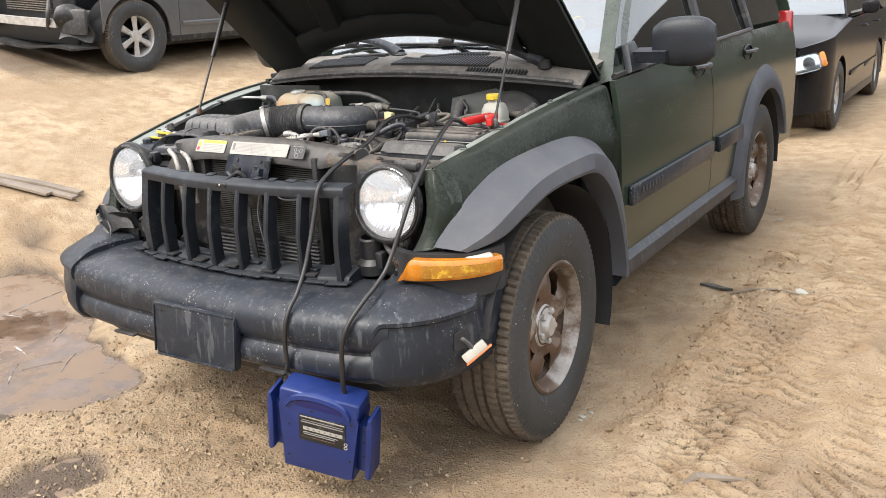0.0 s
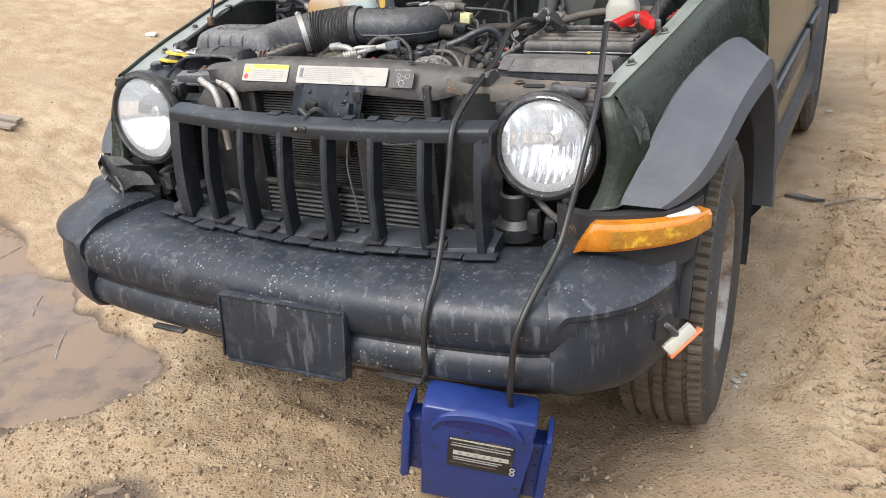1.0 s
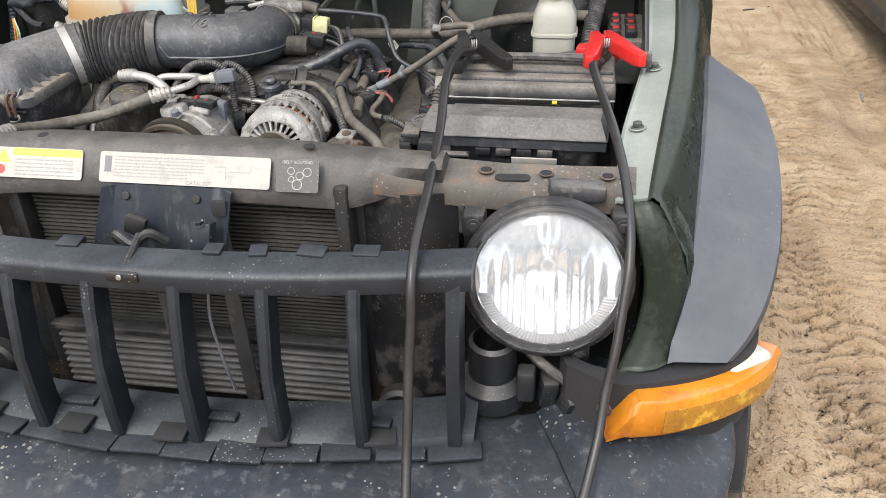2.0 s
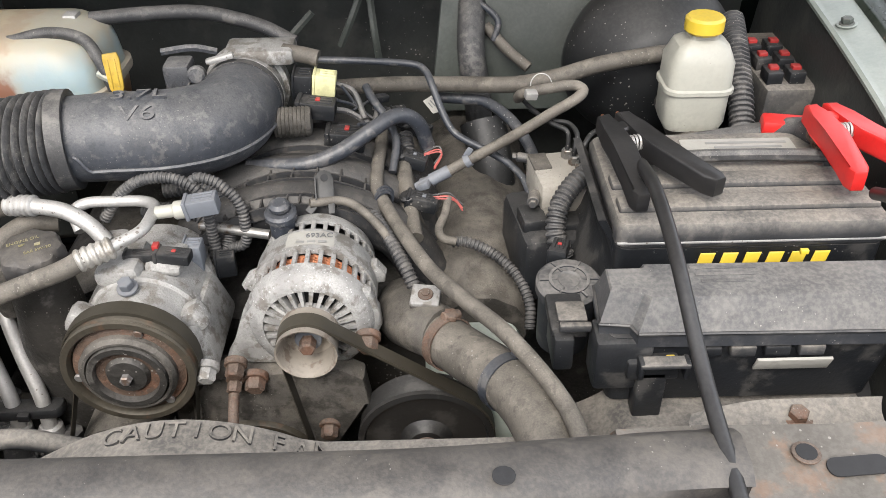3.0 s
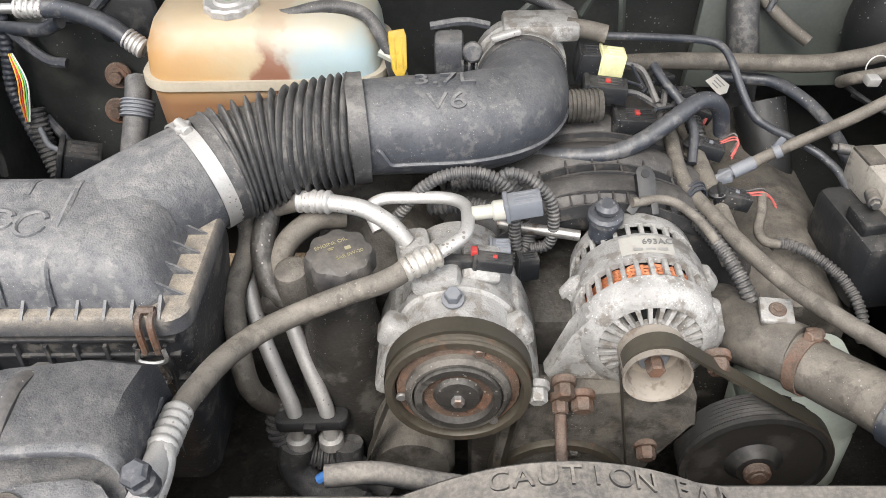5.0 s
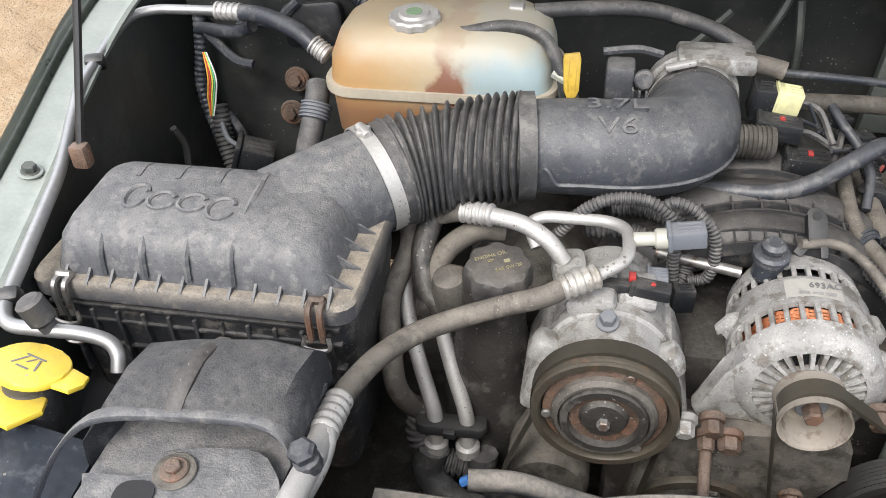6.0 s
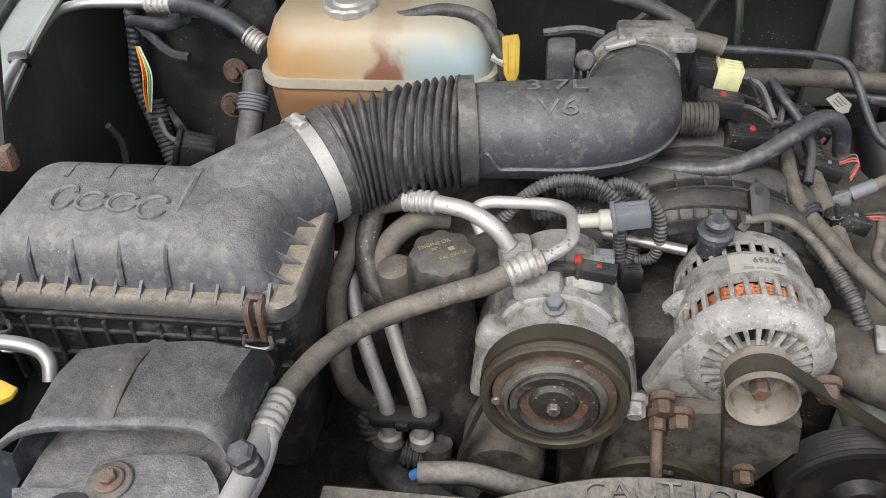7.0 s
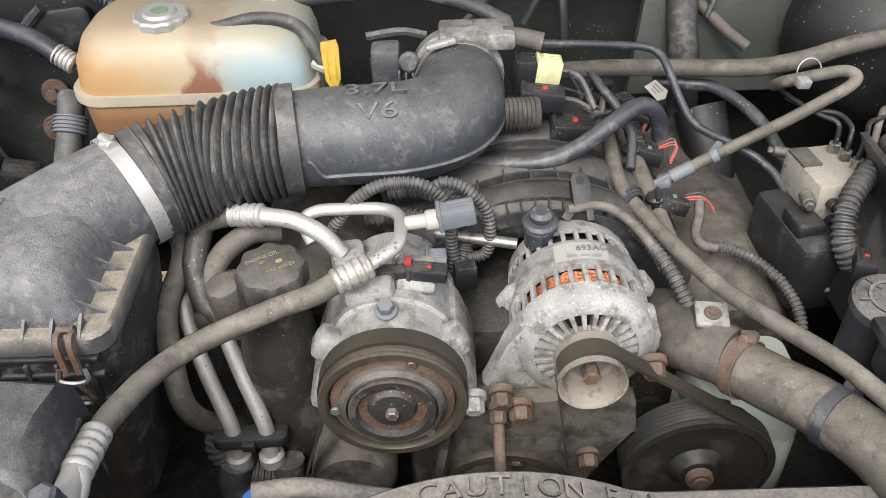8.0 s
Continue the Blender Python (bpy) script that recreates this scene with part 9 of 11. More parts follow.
part("duct_floor", bm_floor, M["airbox"], duct, "dusty black plastic duct floor")
plate_edge = spline([(-0.501, 0.498, 0.955), (-0.477, 0.500, 0.955), (-0.455, 0.502, 0.955), (-0.451, 0.510, 0.955), (-0.451, 0.520, 0.955), (-0.443, 0.529, 0.955), (-0.420, 0.534, 0.955), (-0.397, 0.537, 0.955), (-0.376, 0.538, 0.955), (-0.362, 0.526, 0.955), (-0.351, 0.511, 0.955), (-0.344, 0.487, 0.955), (-0.346, 0.466, 0.955)], 4)
bm = bmesh.new()
prism(bm, [(p.x, p.y) for p in plate_edge] + [(-0.473, 0.444, 0.955)[:2]], 0.024, Matrix.Translation((0, 0, 0.932)), 0.002)
part("duct_plate", bm, M["airbox"], duct, "dusty black plastic cover plate")
bolt_at = Vector((-0.431, 0.509, 0.957))
bm = bmesh.new()
disc(bm, bolt_at, (0, -0.05, 1), 0.0165, 0.002, 0.0008, 26)
part("bolt_washer", bm, M["engine"], duct)
bm = bmesh.new()
disc(bm, bolt_at + Vector((0, 0, 0.0015)), (0, -0.05, 1), 0.011, 0.003, 0.001, 24)
disc(bm, bolt_at + Vector((0, 0, 0.004)), (0, -0.05, 1), 0.0065, 0.005, 0.001, 6)
part("duct_bolt", bm, M["rust"], duct, "rusty bolt with a broad washer")
slot_at = Vector((-0.452, 0.484, 0.957))
bm = bmesh.new()
prism(bm, round_rect(0.030, 0.026, 0.011), 0.0015, pose(slot_at.x, slot_at.y, slot_at.z, 0, 0, 8))
part("duct_slot", bm, M["interior"], duct)
hose("drain_hose", [(-0.350, 0.585, 0.93), (-0.335, 0.57, 0.945), (-0.334, 0.545, 0.940), (-0.345, 0.515, 0.925), (-0.36, 0.49, 0.90)], 0.0085, "alu")
washer = thing("washer_filler", "yellow washer fluid cap on a black filler neck", "washer cap")
wm = pose(-0.578, 0.568, 0.980, -14, 4, -14)
bm = bmesh.new()
prism(bm, round_rect(0.068, 0.052, 0.0255, 8), 0.007, wm, 0.002)
prism(bm, [(0.03, -0.010), (0.048, -0.008), (0.052, 0.004), (0.048, 0.014), (0.03, 0.016)], 0.005, wm, 0.0015)
part("washer_cap", bm, M["yellow"], washer, "yellow washer fluid cap with a spray symbol")
bm = bmesh.new()
lathe(bm, [(0.021, -0.012), (0.023, -0.003), (0.023, 0.0), (0.018, 0.0)], wm, 28)
part("cap_ring", bm, M["rubber"], washer)
bm = bmesh.new()
prism(bm, [(-0.022, -0.040), (0.020, -0.044), (0.030, -0.018), (0.022, -0.004), (-0.022, -0.002), (-0.030, -0.020)], 0.006, pose(-0.580, 0.560, 0.962, -12, 4, -10), 0.002)
part("cap_tether", bm, M["yellow"], washer)
bm = bmesh.new()
disc(bm, (-0.580, 0.534, 0.9645), (0, -0.2, 1), 0.008, 0.004, 0.0015, 18)
part("tether_rivet", bm, M["rubber_clean"], washer)
for k, (c, s, r) in enumerate((((0, 0.008, 0.0075), (0.020, 0.0016, 0.0006), 0), ((-0.009, 0.0, 0.0075), (0.0016, 0.014, 0.0006), -25), ((0.009, 0.0, 0.0075), (0.0016, 0.014, 0.0006), 25), ((0, -0.007, 0.0075), (0.012, 0.0016, 0.0006), 0), ((0, 0.003, 0.0075), (0.008, 0.0012, 0.0006), 60))):
    bm = bmesh.new()
    box(bm, c, s, 0, (0, 0, r), m=wm)
    part("spray_sign", bm, M["print"], washer)
bm = bmesh.new()
lathe(bm, [(0.020, 0), (0.022, -0.02), (0.024, -0.10)], wm, 24)
part("filler_neck", bm, M["rubber"], washer)
bm = bmesh.new()
sheet(bm, lambda u, v: (-0.645 + 0.135 * u, 0.460 + 0.075 * v, 0.942 + 0.010 * math.sin(4 * u) + 0.006 * v), 8, 5, 0.006, (0, 0, -1))
part("corner_plate", bm, M["bumper"], suv)
bm = bmesh.new()
disc(bm, (-0.598, 0.507, 0.945), (0, -0.1, 1), 0.020, 0.008, 0.003, 18)
disc(bm, (-0.598, 0.506, 0.952), (0, -0.1, 1), 0.017, 0.022, 0.004, 6)
part("bump_stop", bm, M["rubber_clean"], suv)

# -- driver's side: hoses over the engine --
hose("vacuum_hose", [(-0.030, 1.000, 0.918), (0.008, 0.989, 0.924), (0.046, 0.984, 0.929), (0.086, 0.993, 0.940), (0.126, 1.012, 0.959), (0.152, 1.029, 0.968), (0.171, 1.038, 0.964), (0.186, 1.047, 0.945), (0.195, 1.055, 0.912)], 0.0100, "rubber_clean", "smooth black vacuum hose", seg=12)
hose("vacuum_hose", [(0.0, 1.03, 0.905), (-0.02, 1.02, 0.900), (-0.035, 1.01, 0.895)], 0.012, "rubber")
hose("fuel_hose", [(0.134, 1.10, 0.913), (0.134, 1.055, 0.912), (0.131, 1.00, 0.910), (0.133, 0.955, 0.908), (0.146, 0.916, 0.905), (0.163, 0.873, 0.903), (0.196, 0.795, 0.905), (0.232, 0.735, 0.910), (0.272, 0.672, 0.915), (0.315, 0.59, 0.905), (0.330, 0.52, 0.885)], 0.0086, "hose_tan", "long tan dusty hose", seg=12)
hose("breather_hose", [(0.215, 1.003, 0.899), (0.235, 1.006, 0.910), (0.278, 1.006, 0.935), (0.315, 1.000, 0.962), (0.348, 0.999, 0.985), (0.375, 1.003, 1.000), (0.3855, 1.012, 1.007), (0.375, 1.019, 1.011), (0.350, 1.014, 1.011), (0.327, 1.010, 1.009), (0.312, 1.020, 1.000), (0.310, 1.040, 0.985)], 0.0068, "hose_tan", "grey breather hose with a zip tie", seg=12)
bm = bmesh.new()
tube(bm, [(0.222, 1.004, 0.903), (0.198, 1.000, 0.892)], 0.0082, 12)
tube(bm, [(0.205, 1.002, 0.895), (0.178, 0.995, 0.885)], 0.0055, 10)
box(bm, (0.190, 0.997, 0.889), (0.016, 0.020, 0.010), 0.002, (0, -24, -14))
part("breather_connector", bm, M["grey_con"], engine, "grey quick connector on the breather hose")
bm = bmesh.new()
lathe(bm, [(0.0070, -0.004), (0.0088, -0.004), (0.0088, 0.004), (0.0070, 0.004)], aim((0.246, 1.006, 0.9165), (0.043, 0, 0.025)), 18)
box(bm, (0.246, 1.006, 0.928), (0.008, 0.003, 0.014), 0.001, (0, 30, 0))
part("hose_clip", bm, M["grey_con"], engine)
hose("vapour_hose", [(0.048, 1.109, 1.012), (0.117, 1.110, 1.008), (0.176, 1.114, 1.001), (0.194, 1.103, 0.996), (0.203, 1.084, 0.983), (0.213, 1.067, 0.960), (0.227, 1.050, 0.937), (0.245, 1.041, 0.926), (0.273, 1.031, 0.915), (0.301, 1.012, 0.905), (0.317, 0.988, 0.895), (0.323, 0.960, 0.882), (0.327, 0.93, 0.870), (0.334, 0.896, 0.855), (0.345, 0.864, 0.830)], 0.0048, "rubber_clean", "thin black vapour hose")
hose("heater_hose", [(0.070, 1.172, 0.942), (0.105, 1.170, 0.945), (0.163, 1.166, 0.948), (0.230, 1.152, 0.953), (0.311, 1.120, 0.966), (0.367, 1.110, 0.980), (0.430, 1.118, 0.994), (0.52, 1.135, 1.00), (0.60, 1.14, 1.00)], 0.0112, "hose_tan", "grey heater hose across the bay", seg=12)
hose("heater_hose", [(0.209, 1.170, 0.925), (0.246, 1.152, 0.930), (0.274, 1.140, 0.932), (0.297, 1.113, 0.929), (0.317, 1.081, 0.920), (0.331, 1.049, 0.905), (0.338, 1.015, 0.890), (0.338, 0.976, 0.875), (0.337, 0.918, 0.860), (0.348, 0.871, 0.840)], 0.0076, "rubber_clean")
hose("wiring_loom", [(0.115, 1.105, 0.975), (0.125, 1.085, 0.965), (0.142, 1.062, 0.950), (0.155, 1.035, 0.93), (0.150, 1.00, 0.905)], 0.0055, "rubber_clean")
hose("fuel_rail", [(0.160, 1.10, 0.898), (0.163, 1.03, 0.895), (0.170, 0.96, 0.885), (0.178, 0.90, 0.872)], 0.0105, "hose_tan")
for k, (c, turn, loop) in enumerate((
        ((0.175, 1.036, 0.902), -14, ((0.190, 1.039, 0.908), (0.208, 1.047, 0.910), (0.213, 1.043, 0.905), (0.203, 1.028, 0.895))),
        ((0.186, 0.950, 0.892), -8, ((0.197, 0.951, 0.897), (0.219, 0.953, 0.897), (0.229, 0.954, 0.890), (0.237, 0.952, 0.880))),
        ((0.181, 1.117, 0.905), -30, ((0.187, 1.114, 0.908), (0.191, 1.107, 0.906), (0.186, 1.098, 0.900), (0.184, 1.097, 0.896))))):
    connector(c, (0.040, 0.020, 0.018), (0, 12, turn), "black", tab="grey_con")
    for s, mm in ((0.0, "pink"), (0.004, "rubber"), (-0.003, "pink")):
        bm = bmesh.new()
        tube(bm, [Vector(p) + Vector((0, s, s * 0.6 * (q % 2))) for q, p in enumerate(loop)], 0.0012, 5)
        part("injector_wire", bm, M[mm], engine)
    bm = bmesh.new()
    disc(bm, Vector(c) + Vector((-0.016, 0.002, -0.004)), (0.3, 0, -1), 0.010, 0.05, 0.003, 12)
    part("injector", bm, M["hose_tan"], engine)
    bm = bmesh.new()
    disc(bm, Vector(c) + Vector((-0.015, 0.002, 0.002)), (-0.2, 0, 1), 0.012, 0.009, 0.003, 12)
    part("injector_cap", bm, M["black"], engine)
hose("taped_lead", [(0.220, 0.956, 0.893), (0.215, 0.933, 0.885), (0.207, 0.912, 0.878), (0.211, 0.900, 0.872), (0.227, 0.897, 0.868)], 0.0055, "hose_tan")
for pts in ([(0.085, 1.087, 0.985), (0.097, 1.088, 0.965), (0.113, 1.085, 0.945), (0.144, 1.081, 0.930)], [(0.079, 1.072, 0.972), (0.102, 1.087, 0.955), (0.124, 1.080, 0.940), (0.151, 1.081, 0.925)],
            [(0.108, 1.036, 0.955), (0.129, 1.059, 0.945), (0.146, 1.080, 0.940), (0.161, 1.093, 0.935)], [(0.099, 1.075, 0.955), (0.119, 1.102, 0.955), (0.135, 1.119, 0.955)]):
    hose("loose_wire", pts, 0.0021, "rubber_clean")
for c, sz, rot in (((0.130, 1.108, 0.955), (0.030, 0.014, 0.010), (0, 10, 40)), ((0.136, 1.090, 0.945), (0.026, 0.012, 0.012), (10, 0, -30)), ((0.158, 1.104, 0.935), (0.020, 0.020, 0.016), (0, 0, 20)), ((0.103, 0.980, 0.900), (0.05, 0.018, 0.014), (0, 0, 12)), ((0.122, 1.008, 0.900), (0.03, 0.03, 0.016), (0, 0, 12))):
    connector(c, sz, rot, "black", tab=None)
hose("ribbed_sleeve", [(0.165, 1.079, 0.915), (0.167, 1.061, 0.908), (0.170, 1.052, 0.900)], 0.0085, "rubber", ridge=0.002, pitch=0.005)
for y0 in (0.0, 0.006, 0.012):
    p = Vector((0.141, 0.945, 0.906)) + Vector((0.002 * y0, -y0, 0))
    bm = bmesh.new()
    lathe(bm, [(0.0108, -0.0022), (0.0128, -0.0018), (0.0128, 0.0018), (0.0108, 0.0022)], aim(p, (0.45, -0.9, -0.02)), 20)
    part("hose_ring", bm, M["rubber_clean"], engine)
tag = facing((0.204, 1.128, 0.935), (0.5, -0.7, -0.3), (0.6, 0.5, 0.5))
bm = bmesh.new()
prism(bm, [(-0.014, -0.008), (0.012, -0.009), (0.016, 0.0), (0.010, 0.009), (-0.012, 0.008)], 0.0012, tag)
hose_tag = part("hose_tag", bm, M["label"], engine, "pale paper tag on a hose")
for q in range(3):
    bm = bmesh.new()
    box(bm, (-0.001, 0.004 - 0.004 * q, 0.0014), (0.016 - 0.003 * q, 0.0014, 0.0004), 0, m=tag)
    part("print_bar", bm, M["print"], hose_tag)
hose("wiring_loom", [(0.128, 0.905, 0.905), (0.146, 0.873, 0.898), (0.166, 0.838, 0.880), (0.182, 0.812, 0.850), (0.186, 0.806, 0.82)], 0.0072, "rubber", ridge=0.0014, pitch=0.0055)
hose("alternator_lead", [(0.060, 0.886, 0.935), (0.074, 0.891, 0.933), (0.090, 0.895, 0.932), (0.107, 0.892, 0.929), (0.127, 0.881, 0.918), (0.146, 0.868, 0.900), (0.158, 0.850, 0.880)], 0.0052, "hose_tan")
hose("corrugated_conduit", [(0.222, 0.905, 0.862), (0.240, 0.905, 0.862), (0.270, 0.895, 0.852), (0.298, 0.872, 0.836), (0.312, 0.845, 0.815), (0.312, 0.825, 0.79)], 0.0056, "rubber", ridge=0.0013, pitch=0.005)
hose("corrugated_conduit", [(-0.125, 0.955, 0.915), (-0.09, 0.950, 0.920), (-0.06, 0.938, 0.915), (-0.045, 0.92, 0.895), (-0.045, 0.90, 0.870), (-0.06, 0.885, 0.855)], 0.0095, "rubber", ridge=0.0022, pitch=0.006)
hose("corrugated_conduit", [(-0.150, 0.935, 0.895), (-0.11, 0.925, 0.905), (-0.075, 0.915, 0.90), (-0.06, 0.90, 0.875), (-0.065, 0.88, 0.84)], 0.0075, "rubber", ridge=0.002, pitch=0.006)
hose("metal_tube", [(-0.075, 0.905, 0.895), (-0.03, 0.890, 0.897), (0.01, 0.882, 0.895)], 0.006, "steel")
connector((-0.045, 0.872, 0.862), (0.024, 0.016, 0.030), (0, 0, 10), "black", tab=None)
connector((-0.075, 0.86, 0.885), (0.022, 0.022, 0.035), (0, 0, 0), "grey_con", tab=None)
# hoses, cables and tubes at the firewall
hose("vacuum_line", [(-0.235, 1.135, 1.062), (-0.17, 1.15, 1.062), (-0.10, 1.17, 1.055), (-0.03, 1.175, 1.035), (0.02, 1.16, 1.015)], 0.0095, "rubber")
bm = bmesh.new()
box(bm, (-0.255, 1.13, 1.062), (0.018, 0.022, 0.022), 0.003)
part("hose_clip", bm, M["alu"], engine)
hose("firewall_pipe", [(0.265, 1.30, 1.02), (0.262, 1.27, 0.985), (0.262, 1.25, 0.95), (0.270, 1.24, 0.90), (0.275, 1.24, 0.84)], 0.021, "rubber", "black rubber firewall boot")
hose("firewall_cable", [(0.285, 1.28, 0.985), (0.315, 1.25, 0.960), (0.345, 1.23, 0.940)], 0.008, "hose_tan")
hose("firewall_cable", [(0.20, 1.33, 1.03), (0.26, 1.29, 1.025), (0.30, 1.27, 1.00), (0.295, 1.26, 0.97)], 0.005, "rubber_clean")
for a, b in (((-0.07, 1.34, 0.90), (0.02, 1.35, 0.985)), ((0.11, 1.36, 1.0), (0.12, 1.35, 0.90)), ((0.10, 1.36, 1.02), (0.06, 1.35, 0.93))):
    bm = bmesh.new()
    tube(bm, [a, Vector(a).lerp(Vector(b), 0.5) + Vector((0, -0.01, 0)), b], 0.006, 6)
    part("firewall_strap", bm, M["bay_dark"], suv)
bm = bmesh.new()
tube(bm, [(0.275, 1.17, 0.885), (0.288, 1.13, 0.83), (0.300, 1.10, 0.76), (0.31, 1.07, 0.66)], lambda t: 0.034 - 0.012 * t, 16)
part("steering_shaft_boot", bm, M["dark"], engine)
bm = bmesh.new()
prism(bm, [(-0.16, -0.10), (0.22, -0.10), (0.24, 0.06), (0.05, 0.12), (-0.14, 0.08)], 0.02, facing((0.36, 1.30, 0.95), (1, 0, 0), (0, 0.15, 1)), 0.004)
bolt(bm, (0.415, 1.284, 0.928), (0, -1, 0.2), 0.011, 0.016, 2.4)
part("firewall_plate", bm, M["bay_dark"], suv)

# brake booster, master cylinder, modulator
bm = bmesh.new()
lathe(bm, [(0.0001, -0.09), (0.06, -0.088), (0.085, -0.07), (0.105, -0.035), (0.118, -0.02), (0.125, -0.006), (0.125, 0.01), (0.11, 0.05), (0.07, 0.07)], aim((0.520, 1.235, 0.945), (0, 1, 0.08)), 44)
part("brake_booster", bm, M["dark"], suv, "round black brake booster")
bm = bmesh.new()
tube(bm, [(0.535, 1.16, 0.925), (0.536, 1.05, 0.915), (0.536, 0.99, 0.912)], 0.022, 14)
master = part("master_cylinder", bm, M["engine"], suv)
mc = thing("brake_reservoir", "milky brake fluid reservoir with a yellow cap", "brake reservoir")
bm = bmesh.new()
loops = []
for z, kx, ky in ((0.935, 0.86, 0.86), (0.945, 0.95, 0.95), (0.985, 0.96, 0.96), (0.987, 1.05, 1.05), (0.992, 1.05, 1.05), (0.994, 0.98, 0.98), (1.025, 0.96, 0.96), (1.045, 0.75, 0.75), (1.052, 0.42, 0.48), (1.062, 0.40, 0.46)):
    loops.append([(0.538 + a, 1.066 + b, z) for a, b in round_rect(0.084 * kx, 0.072 * ky, 0.018 * kx, 4)])
rings(bm, loops)
part("reservoir_bottle", bm, M["white"], mc, "milky brake fluid reservoir")
bm = bmesh.new()
disc(bm, (0.536, 1.060, 1.060), (0, 0, 1), 0.024, 0.020, 0.003, 14)
part("reservoir_cap", bm, M["yellow"], mc, "yellow reservoir cap")
abs_unit = thing("brake_modulator", "dusty cast brake modulator with steel pipes", "brake modulator")
bm = bmesh.new()
box(bm, (0.354, 0.953, 0.912), (0.062, 0.078, 0.044), 0.0025, (0, 0, 8))
part("valve_block", bm, M["cap_tan"], abs_unit, "dusty cast brake valve block")
bm = bmesh.new()
box(bm, (0.332, 0.968, 0.9345), (0.022, 0.036, 0.004), 0.001, (0, 0, 8))
part("block_pad", bm, M["engine"], abs_unit)
bm = bmesh.new()
box(bm, (0.348, 0.925, 0.845), (0.105, 0.12, 0.090), 0.012, (0, 0, 8))
box(bm, (0.318, 0.905, 0.893), (0.030, 0.040, 0.020), 0.004, (0, 0, 8))
box(bm, (0.362, 0.900, 0.890), (0.036, 0.030, 0.016), 0.004, (0, 0, 8))
part("control_unit", bm, M["black"], abs_unit)
for p, d, r, high, mm in (((0.322, 0.925, 0.915), (-0.2, -1, 0.1), 0.0075, 0.022, "dusty"), ((0.345, 0.915, 0.912), (0, -1, 0.2), 0.0065, 0.016, "dark"), ((0.324, 0.990, 0.926), (-1, 0.2, 0.1), 0.006, 0.018, "dusty"), ((0.388, 0.965, 0.918), (1, 0.1, 0), 0.0075, 0.016, "dark")):
    bm = bmesh.new()
    disc(bm, p, d, r, high, 0.001, 12)
    disc(bm, Vector(p) + Vector(d).normalized() * high, d, r * 0.7, 0.006, 0.001, 6)
    part("bleed_cap", bm, M[mm], abs_unit)
for x, y, route in ((0.366, 0.978, [(0.364, 0.985, 0.968), (0.348, 1.000, 0.970), (0.330, 1.022, 0.975), (0.315, 1.05, 0.980)]), (0.372, 0.962, [(0.376, 0.975, 0.968), (0.368, 0.995, 0.972), (0.345, 1.010, 0.970), (0.325, 1.035, 0.972)]), (0.378, 0.945, [(0.384, 0.955, 0.970), (0.398, 0.980, 0.968), (0.42, 1.00, 0.962), (0.46, 1.03, 0.95)])):
    bm = bmesh.new()
    disc(bm, (x, y, 0.934), (0, 0, 1), 0.0068, 0.012, 0.001, 6)
    part("pipe_nut", bm, M["steel"], abs_unit)
    hose("brake_pipe", [(x, y, 0.944), (x + 0.001, y + 0.002, 0.958)] + route, 0.0030, "dark", parent=abs_unit)
hose("corrugated_conduit", [(0.416, 0.953, 0.945), (0.372, 0.912, 0.945), (0.347, 0.883, 0.930), (0.339, 0.859, 0.905), (0.350, 0.844, 0.880)], 0.0102, "rubber", "grey corrugated conduit", ridge=0.0022, pitch=0.0065)
hose("corrugated_conduit", [(0.62, 1.20, 1.02), (0.612, 1.14, 1.00), (0.605, 1.08, 0.97), (0.600, 1.03, 0.93)], 0.014, "rubber", ridge=0.003, pitch=0.007)
hose("brake_pipe", [(0.47, 1.06, 0.91), (0.44, 1.03, 0.955), (0.42, 1.00, 0.958), (0.41, 0.98, 0.94)], 0.0042, "hose_tan")
bm = bmesh.new()
box(bm, (0.69, 1.18, 0.925), (0.10, 0.20, 0.09), 0.01)
pdc = part("relay_box", bm, M["dusty"], suv)
for k in range(6):
    bm = bmesh.new()
    box(bm, (0.655 + 0.03 * (k % 2), 1.11 + 0.045 * (k // 2), 0.977), (0.022, 0.03, 0.018), 0.003)
    part("relay", bm, M["black"], pdc)
    bm = bmesh.new()
    box(bm, (0.655 + 0.03 * (k % 2), 1.11 + 0.045 * (k // 2), 0.9875), (0.012, 0.012, 0.006), 0.001)
    part("relay_tab", bm, M["tab_red"], pdc)

# white clip and tie on the breather loop
bm = bmesh.new()
box(bm, (0.320, 0.994, 1.012), (0.015, 0.012, 0.010), 0.002, (10, 8, 12))
part("hose_clip", bm, M["alu"], engine)
bm = bmesh.new()
p = Vector((0.335, 1.018, 1.012))
tube(bm, [p + Vector((0.013 * math.cos(q), 0.004 * math.sin(q), 0.014 * math.sin(q))) for q in np.linspace(-0.3, 3.2, 12)], 0.0008, 5)
part("zip_tie", bm, M["alu"], engine)
